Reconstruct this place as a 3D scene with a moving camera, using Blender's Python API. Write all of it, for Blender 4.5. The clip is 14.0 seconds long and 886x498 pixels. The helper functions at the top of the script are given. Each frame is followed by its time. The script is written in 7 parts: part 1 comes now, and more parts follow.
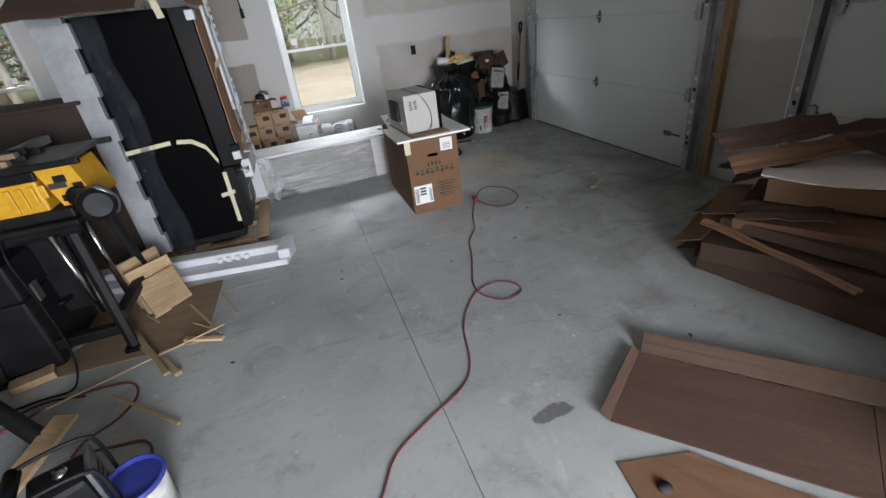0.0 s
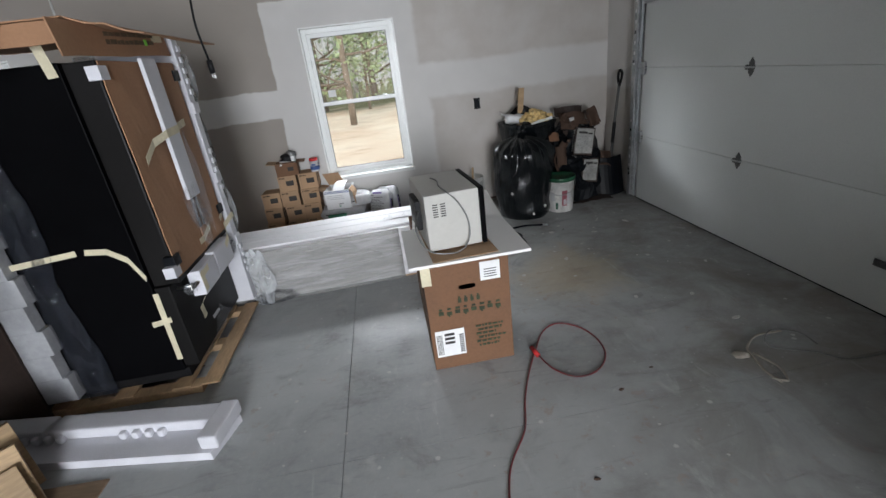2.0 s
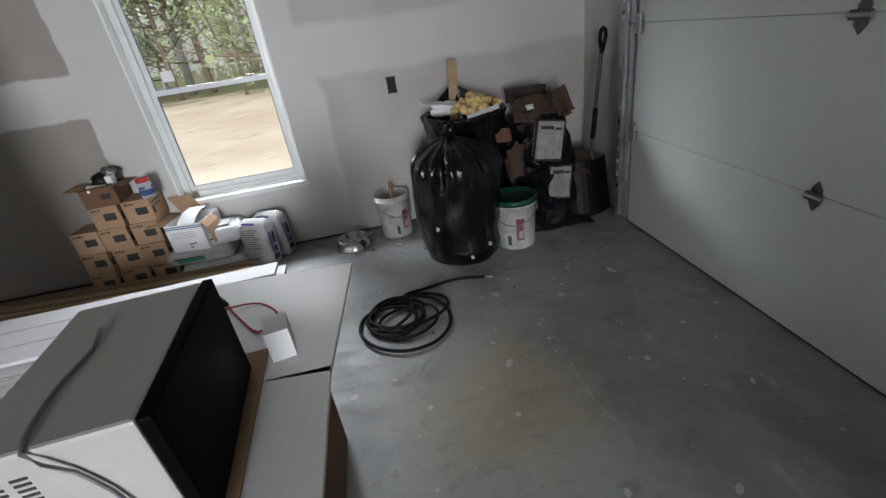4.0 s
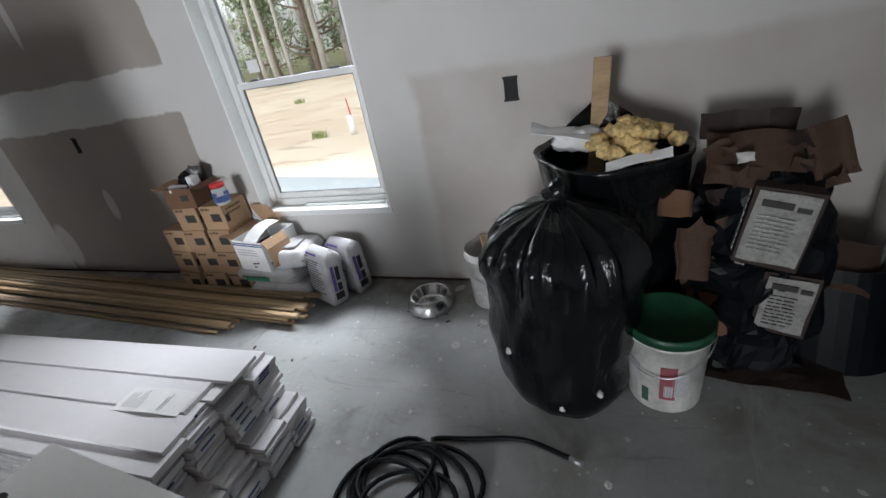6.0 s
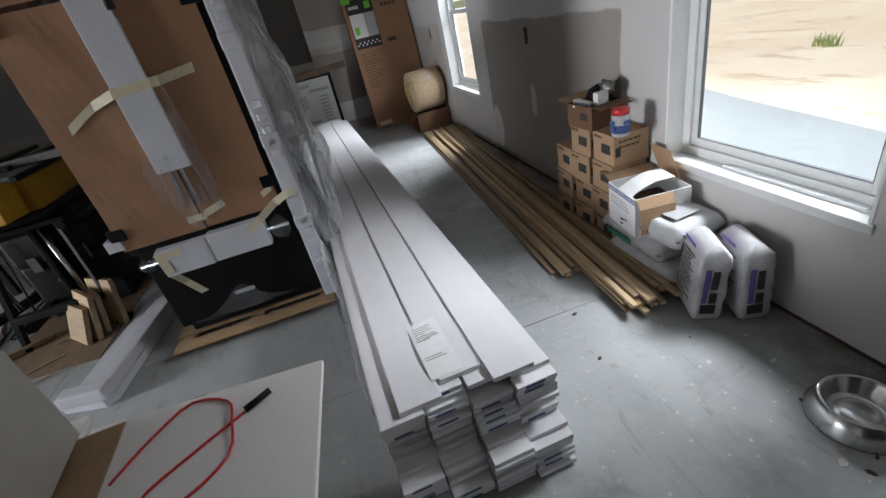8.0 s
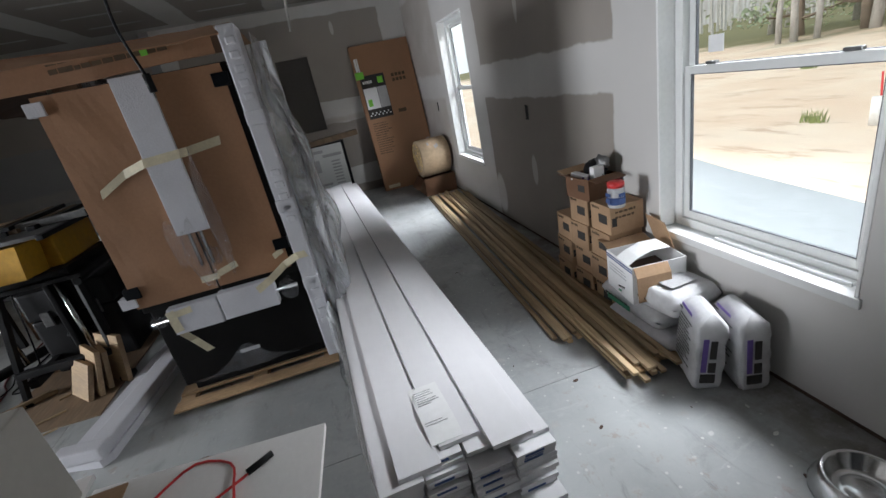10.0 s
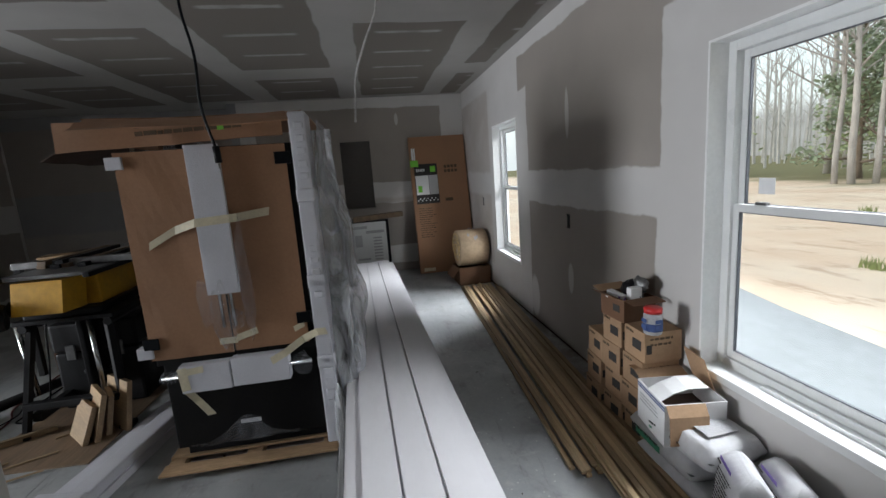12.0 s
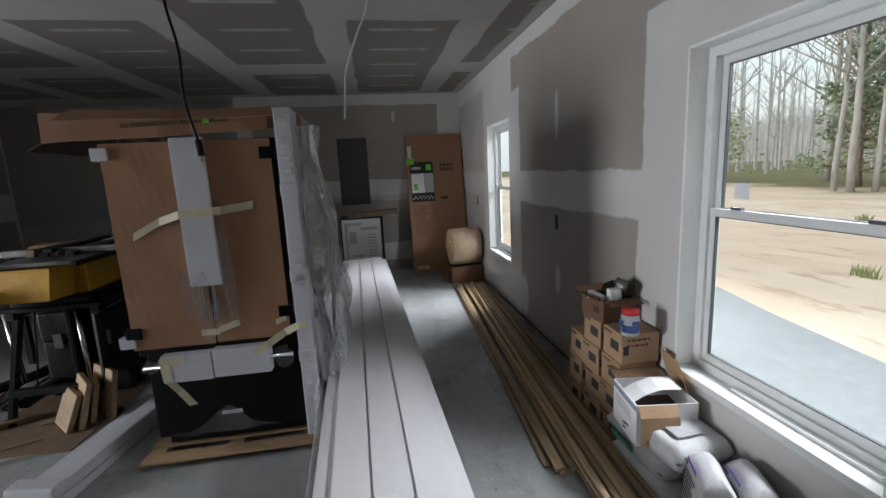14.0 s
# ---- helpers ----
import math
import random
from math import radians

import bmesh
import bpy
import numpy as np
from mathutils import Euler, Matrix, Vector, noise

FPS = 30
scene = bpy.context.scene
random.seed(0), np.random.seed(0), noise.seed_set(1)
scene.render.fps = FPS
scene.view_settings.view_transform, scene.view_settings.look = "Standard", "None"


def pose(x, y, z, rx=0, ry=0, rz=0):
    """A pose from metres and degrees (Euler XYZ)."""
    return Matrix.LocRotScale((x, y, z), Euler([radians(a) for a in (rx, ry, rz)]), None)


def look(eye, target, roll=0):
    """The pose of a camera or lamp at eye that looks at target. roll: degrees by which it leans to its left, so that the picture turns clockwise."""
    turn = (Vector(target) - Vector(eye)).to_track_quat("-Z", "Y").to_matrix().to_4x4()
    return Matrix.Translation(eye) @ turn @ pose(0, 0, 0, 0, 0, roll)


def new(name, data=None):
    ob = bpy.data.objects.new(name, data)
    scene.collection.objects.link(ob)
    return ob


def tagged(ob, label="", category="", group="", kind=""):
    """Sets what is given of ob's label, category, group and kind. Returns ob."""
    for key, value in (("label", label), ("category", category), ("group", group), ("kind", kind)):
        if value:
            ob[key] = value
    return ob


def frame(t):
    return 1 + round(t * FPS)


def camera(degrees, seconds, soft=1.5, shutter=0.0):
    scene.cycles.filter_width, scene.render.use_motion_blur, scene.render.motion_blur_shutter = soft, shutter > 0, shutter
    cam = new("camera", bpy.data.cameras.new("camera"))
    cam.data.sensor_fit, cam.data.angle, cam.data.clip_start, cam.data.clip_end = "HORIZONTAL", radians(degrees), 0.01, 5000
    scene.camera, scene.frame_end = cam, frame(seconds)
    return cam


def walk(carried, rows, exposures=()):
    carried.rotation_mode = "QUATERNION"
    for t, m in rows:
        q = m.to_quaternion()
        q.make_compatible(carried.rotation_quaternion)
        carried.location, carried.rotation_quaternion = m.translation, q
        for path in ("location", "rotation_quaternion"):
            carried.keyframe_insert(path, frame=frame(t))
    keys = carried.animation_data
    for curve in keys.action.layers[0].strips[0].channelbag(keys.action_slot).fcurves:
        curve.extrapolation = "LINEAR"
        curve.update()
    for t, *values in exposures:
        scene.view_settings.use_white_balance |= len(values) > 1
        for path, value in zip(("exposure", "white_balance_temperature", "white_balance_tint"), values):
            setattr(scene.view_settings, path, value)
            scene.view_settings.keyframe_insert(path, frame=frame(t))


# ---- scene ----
cam = camera(90.3, 14.0)
PATH = [
    (0, (0.611, 0.463, 1.527), (1.09, 2.16, 0.584), -7.4),
    (0.5, (0.714, 0.821, 1.502), (1.242, 2.511, 0.572), -6.8),
    (1, (0.972, 1.194, 1.513), (1.438, 2.941, 0.659), -7.3),
    (1.5, (1.141, 1.524, 1.581), (1.461, 3.334, 0.794), -7.6),
    (2, (1.306, 1.927, 1.571), (1.489, 3.761, 0.794), -7.2),
    (2.5, (1.604, 2.266, 1.54), (1.735, 4.089, 0.729), -6.9),
    (3, (1.836, 2.613, 1.506), (2.038, 4.404, 0.64), -7.8),
    (3.2, (1.914, 2.805, 1.505), (2.152, 4.58, 0.615), -8.3),
    (5.3, (2.778, 4.274, 1.397), (2.571, 6.043, 0.487), -10.3),
    (5.5, (2.852, 4.408, 1.442), (2.538, 6.155, 0.521), -10.3),
    (6, (2.808, 4.743, 1.455), (2.118, 6.383, 0.54), -10.9),
    (6.5, (2.646, 5.026, 1.489), (1.488, 6.375, 0.572), -12.4),
    (7, (2.561, 5.364, 1.463), (1.031, 6.243, 0.522), -15.4),
    (7.5, (2.487, 5.439, 1.451), (0.796, 5.853, 0.465), -16.5),
    (7.7, (2.477, 5.379, 1.446), (0.776, 5.739, 0.458), -14.7),
    (9.8, (2.548, 5.319, 1.509), (0.697, 5.54, 0.784), -10.8),
    (10, (2.542, 5.357, 1.507), (0.718, 5.732, 0.778), -12.0),
    (10.5, (2.551, 5.436, 1.508), (0.798, 6.085, 0.798), -12.6),
    (11, (2.518, 5.431, 1.526), (0.708, 5.99, 0.883), -10.6),
    (11.5, (2.5, 5.404, 1.543), (0.606, 5.796, 1.034), -7.4),
    (12, (2.501, 5.404, 1.557), (0.555, 5.702, 1.209), -4.1),
    (12.5, (2.522, 5.414, 1.563), (0.562, 5.761, 1.366), -1.0),
    (13, (2.501, 5.456, 1.546), (0.564, 5.882, 1.287), -0.8),
    (13.5, (2.522, 5.48, 1.545), (0.583, 5.856, 1.229), -1.9),
    (14, (2.541, 5.498, 1.55), (0.595, 5.794, 1.196), -2.8),
]
walk(cam, [(t, look(eye, target, roll)) for t, eye, target, roll in PATH], [(0, 0.0), (1.5, 0.1), (3, 0.1), (5.5, -0.2), (6.0, 0.1), (6.5, 0.08), (7.5, 0.04), (10, 0.08), (11, -0.2), (12.5, -0.1), (13.5, -0.22), (14, -0.28)])

# ---- world, sun and window light ----
world = bpy.data.worlds.new("world")
scene.world = world
world.use_nodes = True
wn, wl = world.node_tree.nodes, world.node_tree.links
sky = wn.new("ShaderNodeTexSky")
sky.sky_type = "NISHITA"
sky.sun_disc = False
sky.sun_elevation = radians(42)
sky.sun_rotation = radians(200)
sky.dust_density = 4.0
sky.air_density = 1.4
haze = wn.new("ShaderNodeMixRGB")
haze.inputs[0].default_value = 0.6
haze.inputs[2].default_value = (9.0, 9.6, 10.2, 1)
wl.new(sky.outputs[0], haze.inputs[1])
wl.new(haze.outputs[0], wn["Background"].inputs[0])
wn["Background"].inputs[1].default_value = 0.185

sun = new("sun", bpy.data.lights.new("sun", "SUN"))
sun.data.energy = 0.9
sun.data.angle = radians(20)
sun.data.color = (1.0, 0.96, 0.9)
sun.matrix_world = look((0, 0, 10), (math.sin(radians(20)) * 6.7, math.cos(radians(20)) * 6.7, 4.0))


def area_lamp(name, m, w, h, watts, color):
    ob = new(name, bpy.data.lights.new(name, "AREA"))
    ob.data.shape, ob.data.size, ob.data.size_y = "RECTANGLE", w, h
    ob.data.energy, ob.data.color = watts, color
    ob.matrix_world = m
    return ob


# added daylight: an assumed unseen opening behind the walker, and sky above both windows
area_lamp("assumed_opening_lamp", look((1.25, -2.85, 1.5), (1.25, 4.0, 0.85)), 1.7, 2.0, 440, (0.92, 0.965, 1.03))
area_lamp("window_daylight", look((1.12, 8.8, 3.15), (1.0, 5.2, 0.9)), 1.5, 0.8, 250, (0.92, 0.96, 1.02))
area_lamp("window_daylight_small", look((-2.75, 8.8, 3.0), (-1.9, 5.2, 0.9)), 1.6, 1.0, 430, (0.92, 0.96, 1.02))


# ---- materials ----
class Graph:
    """Short calls for building a node material."""

    def __init__(self, name):
        self.m = bpy.data.materials.new(name)
        self.m.use_nodes = True
        self.n, self.l = self.m.node_tree.nodes, self.m.node_tree.links
        self.b = self.n["Principled BSDF"]
        self.tc = self.n.new("ShaderNodeTexCoord")
        self.o = self.tc.outputs["Object"]

    def put(self, socket, v):
        if hasattr(v, "is_linked"):
            self.l.new(v, socket)
        elif isinstance(v, (tuple, list)) and len(v) == 3 and socket.type == "RGBA":
            socket.default_value = (*v, 1)
        else:
            socket.default_value = v

    def math(self, op, a, b=0.0, c=0.0, clamp=False):
        n = self.n.new("ShaderNodeMath")
        n.operation, n.use_clamp = op, clamp
        for s, v in zip(n.inputs, (a, b, c)):
            self.put(s, v)
        return n.outputs[0]

    def xyz(self, vec=None):
        n = self.n.new("ShaderNodeSeparateXYZ")
        self.put(n.inputs[0], vec or self.o)
        return n.outputs

    def noise(self, scale, detail=4, rough=0.55, vec=None, dist=0.0):
        n = self.n.new("ShaderNodeTexNoise")
        self.put(n.inputs["Vector"], vec or self.o)
        n.inputs["Scale"].default_value, n.inputs["Detail"].default_value = scale, detail
        n.inputs["Roughness"].default_value, n.inputs["Distortion"].default_value = rough, dist
        return n.outputs[0]

    def stretch(self, x, y, z, vec=None):
        n = self.n.new("ShaderNodeMapping")
        self.put(n.inputs[0], vec or self.o)
        n.inputs["Scale"].default_value = (x, y, z)
        return n.outputs[0]

    def ramp(self, v, lo, hi, a=0.0, b=1.0):
        n = self.n.new("ShaderNodeMapRange")
        n.interpolation_type = "SMOOTHSTEP"
        for s, q in zip(n.inputs, (v, lo, hi, a, b)):
            self.put(s, q)
        return n.outputs[0]

    def mix(self, f, a, b, mode="MIX"):
        n = self.n.new("ShaderNodeMixRGB")
        n.blend_type = mode
        for s, v in zip(n.inputs, (f, a, b)):
            self.put(s, v)
        return n.outputs[0]

    def bump(self, h, strength=0.3, dist=0.004):
        n = self.n.new("ShaderNodeBump")
        n.inputs["Strength"].default_value, n.inputs["Distance"].default_value = strength, dist
        self.put(n.inputs["Height"], h)
        self.l.new(n.outputs[0], self.b.inputs["Normal"])

    def rect(self, u, v, u0, u1, v0, v1, wob, soft=0.02):
        """1 inside the rectangle, with a wobbling edge."""
        a = self.math("SUBTRACT", self.math("ABSOLUTE", self.math("SUBTRACT", u, (u0 + u1) / 2)), abs(u1 - u0) / 2)
        b = self.math("SUBTRACT", self.math("ABSOLUTE", self.math("SUBTRACT", v, (v0 + v1) / 2)), abs(v1 - v0) / 2)
        d = self.math("ADD", self.math("MAXIMUM", a, b), wob)
        return self.ramp(d, -soft, soft, 1.0, 0.0)

    def done(self, color=None, rough=None, metal=None, **more):
        for k, v in (("Base Color", color), ("Roughness", rough), ("Metallic", metal), *more.items()):
            if v is not None:
                self.put(self.b.inputs[k.replace("_", " ")], v)
        return self.m


def rgb(c, k):
    return tuple(min(1, x * k) for x in c)


def surf(name, c, rough=0.6, metal=0.0, vary=0.25, big=1.5, fine=40.0, bump=0.15, streak=None, random=0.0, **more):
    """A plain material with variation at two scales, fine relief, and if wanted grain and a difference from piece to piece."""
    g = Graph(name)
    vec = g.stretch(*streak) if streak else g.o
    n1, n2 = g.noise(big, 3, vec=vec), g.noise(fine, 4, vec=vec)
    k = g.math("ADD", g.math("MULTIPLY", n1, 0.6), g.math("MULTIPLY", n2, 0.4))
    col = g.mix(g.ramp(k, 0.3, 0.7), rgb(c, 1 - vary), rgb(c, 1 + vary))
    if random:
        info = g.n.new("ShaderNodeObjectInfo")
        col = g.mix(1.0, col, g.mix(info.outputs["Random"], (1 - random,) * 3, (1, 1, 1)), "MULTIPLY")
    g.bump(n2, bump)
    return g.done(col, g.ramp(n1, 0.2, 0.8, max(0.03, rough - 0.1), min(1, rough + 0.1)), metal, **more)


PAPER, MUD = (0.33, 0.297, 0.265), (0.60, 0.585, 0.565)


def drywall(name, ua, va, areas, half=(), streaks=(), base=MUD):
    """Joint compound over drywall; areas lists rectangles of bare paper, half those with a thin coat, streaks screw marks."""
    g = Graph(name)
    p = g.xyz()
    u, v = p[ua], p[va]
    wob = g.math("MULTIPLY", g.math("SUBTRACT", g.noise(2.2, 5, 0.62), 0.5), 0.11)
    bare = 0.0
    for a in areas:
        bare = g.math("MAXIMUM", bare, g.rect(u, v, *a, wob, 0.009))
    thin = 0.0
    for a in half:
        thin = g.math("MAXIMUM", thin, g.rect(u, v, *a, wob, 0.03))
    for cu, cv, ru, rv in streaks:
        d = g.math("ADD", g.math("POWER", g.math("DIVIDE", g.math("SUBTRACT", u, cu), ru), 2.0), g.math("POWER", g.math("DIVIDE", g.math("SUBTRACT", v, cv), rv), 2.0))
        bare = g.math("MULTIPLY", bare, g.ramp(g.math("ADD", d, g.math("MULTIPLY", wob, 6.0)), 0.6, 1.1, 0.15, 1.0))
    cloud = g.noise(1.1, 4)
    fine = g.noise(60, 4)
    col = g.mix(g.ramp(cloud, 0.3, 0.7), rgb(base, 0.93), rgb(base, 1.05))
    col = g.mix(g.math("MULTIPLY", thin, g.ramp(g.noise(3, 4), 0.2, 0.7, 0.35, 0.75)), col, rgb(PAPER, 1.25))
    col = g.mix(bare, col, g.mix(g.ramp(cloud, 0.3, 0.7), rgb(PAPER, 0.94), rgb(PAPER, 1.06)))
    g.bump(g.math("ADD", g.math("MULTIPLY", fine, 0.25), g.math("MULTIPLY", bare, -1.0)), 0.25, 0.002)
    return g.done(col, 0.85)


def concrete_floor():
    g = Graph("concrete_floor")
    p = g.xyz()
    big, mid, fine = g.noise(0.7, 5, 0.6), g.noise(3.2, 6, 0.62, dist=0.6), g.noise(38, 5, 0.7)
    col = g.mix(g.ramp(big, 0.32, 0.68), (0.29, 0.305, 0.31), (0.43, 0.445, 0.445))
    col = g.mix(g.ramp(mid, 0.5, 0.78, 0, 0.75), col, (0.19, 0.19, 0.185))
    col = g.mix(g.ramp(g.noise(5.5, 5, 0.6), 0.6, 0.72, 0, 0.55), col, (0.52, 0.53, 0.52))
    col = g.mix(g.ramp(fine, 0.35, 0.8, 0, 0.35), col, (0.45, 0.45, 0.44))
    dirt = g.math("MULTIPLY", g.ramp(p[0], 1.3, 3.2), g.ramp(g.noise(1.6, 6, 0.65, dist=0.8), 0.38, 0.66, 0.1, 0.85))
    col = g.mix(dirt, col, (0.20, 0.185, 0.165))
    d = g.math("SQRT", g.math("ADD", g.math("POWER", g.math("SUBTRACT", p[0], 2.5), 2.0), g.math("POWER", g.math("SUBTRACT", p[1], 4.85), 2.0)))
    d = g.math("ADD", d, g.math("MULTIPLY", g.math("SUBTRACT", mid, 0.5), 1.1))
    col = g.mix(g.ramp(d, 0.1, 0.62, 0.5, 0.0), col, (0.42, 0.33, 0.2))
    s = g.math("ADD", g.math("POWER", g.math("DIVIDE", g.math("SUBTRACT", p[0], 1.32), 0.10), 2.0), g.math("POWER", g.math("DIVIDE", g.math("SUBTRACT", p[1], 1.6), 0.045), 2.0))
    col = g.mix(g.ramp(g.math("ADD", s, g.math("MULTIPLY", g.math("SUBTRACT", g.noise(14, 3), 0.5), 2.4)), 0.6, 1.0, 0.8, 0.0), col, (0.10, 0.09, 0.085))
    spl = g.n.new("ShaderNodeTexVoronoi")
    g.put(spl.inputs["Vector"], g.o)
    spl.inputs["Scale"].default_value = 5.0
    col = g.mix(g.ramp(g.math("ADD", spl.outputs[0], g.math("MULTIPLY", g.noise(25, 3), 0.12)), 0.09, 0.125, 0.65, 0.0), col, (0.62, 0.62, 0.6))
    scuff = g.noise(7.0, 6, 0.7, vec=g.stretch(0.35, 1.6, 1), dist=1.2)
    col = g.mix(g.ramp(scuff, 0.56, 0.72, 0, 0.45), col, (0.17, 0.165, 0.155))
    smear = g.noise(4.2, 6, 0.7, vec=g.stretch(1.7, 0.5, 1), dist=0.9)
    col = g.mix(g.ramp(smear, 0.58, 0.74, 0, 0.4), col, (0.55, 0.555, 0.55))
    rust = g.math("MULTIPLY", g.ramp(g.noise(11.0, 5, 0.7), 0.56, 0.68, 0, 0.45), g.ramp(big, 0.42, 0.6))
    col = g.mix(rust, col, (0.30, 0.20, 0.14))
    speck = g.n.new("ShaderNodeTexVoronoi")
    g.put(speck.inputs["Vector"], g.o)
    speck.inputs["Scale"].default_value = 17.0
    near_wall = g.ramp(p[1], 5.2, 6.4, 0.25, 0.8)
    col = g.mix(g.math("MULTIPLY", near_wall, g.ramp(g.math("ADD", speck.outputs[0], g.math("MULTIPLY", g.noise(40, 3), 0.2)), 0.16, 0.22, 1.0, 0.0)), col, (0.60, 0.60, 0.58))
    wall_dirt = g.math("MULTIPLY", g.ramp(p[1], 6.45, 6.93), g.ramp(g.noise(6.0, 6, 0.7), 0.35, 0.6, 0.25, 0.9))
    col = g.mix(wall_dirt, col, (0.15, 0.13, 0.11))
    g.bump(g.math("ADD", fine, g.math("MULTIPLY", mid, 0.5)), 0.25, 0.002)
    return g.done(col, g.ramp(g.math("ADD", g.math("MULTIPLY", mid, 0.6), g.math("MULTIPLY", scuff, 0.4)), 0.35, 0.7, 0.38, 0.74), Specular_IOR_Level=0.42)


def sand_mat():
    g = Graph("sandy_soil")
    a, b = g.noise(0.35, 5, 0.6), g.noise(1.7, 8, 0.78, vec=g.stretch(0.6, 1.5, 1))
    col = g.mix(g.ramp(a, 0.35, 0.65), (0.68, 0.52, 0.39), (0.77, 0.65, 0.52))
    col = g.mix(g.ramp(b, 0.54, 0.62, 0, 0.6), col, (0.40, 0.27, 0.185))
    y = g.xyz()[1]
    grass = g.ramp(g.math("ADD", y, g.math("MULTIPLY", a, 14.0)), 30.0, 36.0)
    col = g.mix(grass, col, g.mix(b, (0.12, 0.13, 0.05), (0.2, 0.17, 0.08)))
    g.bump(b, 0.7, 0.07)
    return g.done(col, 0.95)


def clear_film(name, tint, fac, rough=0.15, creases=18.0, pull=(1, 1, 0.3), relief=0.02):
    """Creased see-through plastic film."""
    g = Graph(name)
    vec = g.stretch(*pull)
    n = g.noise(creases, 6, 0.65, vec=vec, dist=1.5)
    tr = g.n.new("ShaderNodeBsdfTransparent")
    mx = g.n.new("ShaderNodeMixShader")
    g.put(mx.inputs[0], g.ramp(n, 0.35, 0.75, fac * 0.55, min(1.0, fac * 1.6)))
    g.l.new(tr.outputs[0], mx.inputs[1])
    g.l.new(g.b.outputs[0], mx.inputs[2])
    g.l.new(mx.outputs[0], g.n["Material Output"].inputs[0])
    g.bump(n, 1.0, relief)
    return g.done(tint, rough)


def glass_mat():
    g = Graph("window_glass")
    tr, gl, mx = (g.n.new("ShaderNode" + k) for k in ("BsdfTransparent", "BsdfGlossy", "MixShader"))
    tr.inputs[0].default_value = (0.93, 0.95, 0.94, 1)
    gl.inputs["Roughness"].default_value = 0.02
    mx.inputs[0].default_value = 0.001
    g.l.new(tr.outputs[0], mx.inputs[1])
    g.l.new(gl.outputs[0], mx.inputs[2])
    g.l.new(mx.outputs[0], g.n["Material Output"].inputs[0])
    return g.m


def wood_mat(name, c, streak, random=0.25, rough=0.65):
    return surf(name, c, rough, 0, 0.28, 2.0, 14.0, 0.2, streak, random)


def trash_bag_mat():
    g = Graph("black_bag_plastic")
    n = g.noise(4, 3, 0.5, vec=g.stretch(1.4, 1.4, 0.45), dist=1.0)
    f = g.noise(22, 4, 0.6, vec=g.stretch(1.2, 1.2, 0.6), dist=1.0)
    g.bump(g.math("ADD", n, g.math("MULTIPLY", f, 0.25)), 0.9, 0.022)
    return g.done((0.003, 0.004, 0.005), g.ramp(f, 0.3, 0.7, 0.12, 0.26), Specular_IOR_Level=0.45)


M_FLOOR = concrete_floor()
M_SAND = sand_mat()
M_APRON = surf("outdoor_concrete", (0.25, 0.26, 0.27), 0.8, vary=0.12, big=1.2, fine=9, bump=0.3)
M_NORTH = drywall("drywall_north", 0, 2,
                  [(-1.70, 0.31, 1.50, 2.36), (-1.93, 0.80, 2.30, 2.60), (-1.70, 0.28, -0.2, 1.205)],
                  [(1.88, 3.95, -0.2, 1.22), (1.80, 3.95, 1.58, 2.45), (-4.7, -3.1, 0.3, 1.2), (-4.7, -3.1, 1.5, 2.5)],
                  [(-0.82, 1.93, 0.035, 0.2), (-0.80, 0.62, 0.05, 0.13), (-1.62, 0.25, 0.12, 0.22)])
M_WEST = drywall("drywall_west", 1, 2, [(3.8, 6.6, 1.45, 2.58), (3.8, 6.6, 0.42, 1.12), (3.8, 6.6, -0.1, 0.14)],
                 [(3.8, 7, 1.1, 1.2)], [(5.9, 2.4, 0.03, 0.1)])
M_EAST = drywall("drywall_east", 1, 2, [], [(0, 7, 0.2, 1.1), (2.0, 3.6, 1.5, 2.4)])
M_SOUTH = drywall("drywall_south", 0, 2, [(-5, 4, 0.2, 1.1), (-5, 4, 1.5, 2.5)])
# Base darker than MUD: the dimness of the store end put into the colour.
M_JOG_SHADED = drywall("drywall_store_shaded", 1, 2, [(-3, 3.4, 1.6, 2.55)], [(-3, 3.4, 0.1, 1.0)], base=(0.30, 0.30, 0.30))
# Whiter than MUD: window light on the reveals is put into this colour.
M_RETURN = surf("drywall_return", (0.82, 0.82, 0.81), 0.85, vary=0.06, fine=50, bump=0.1)


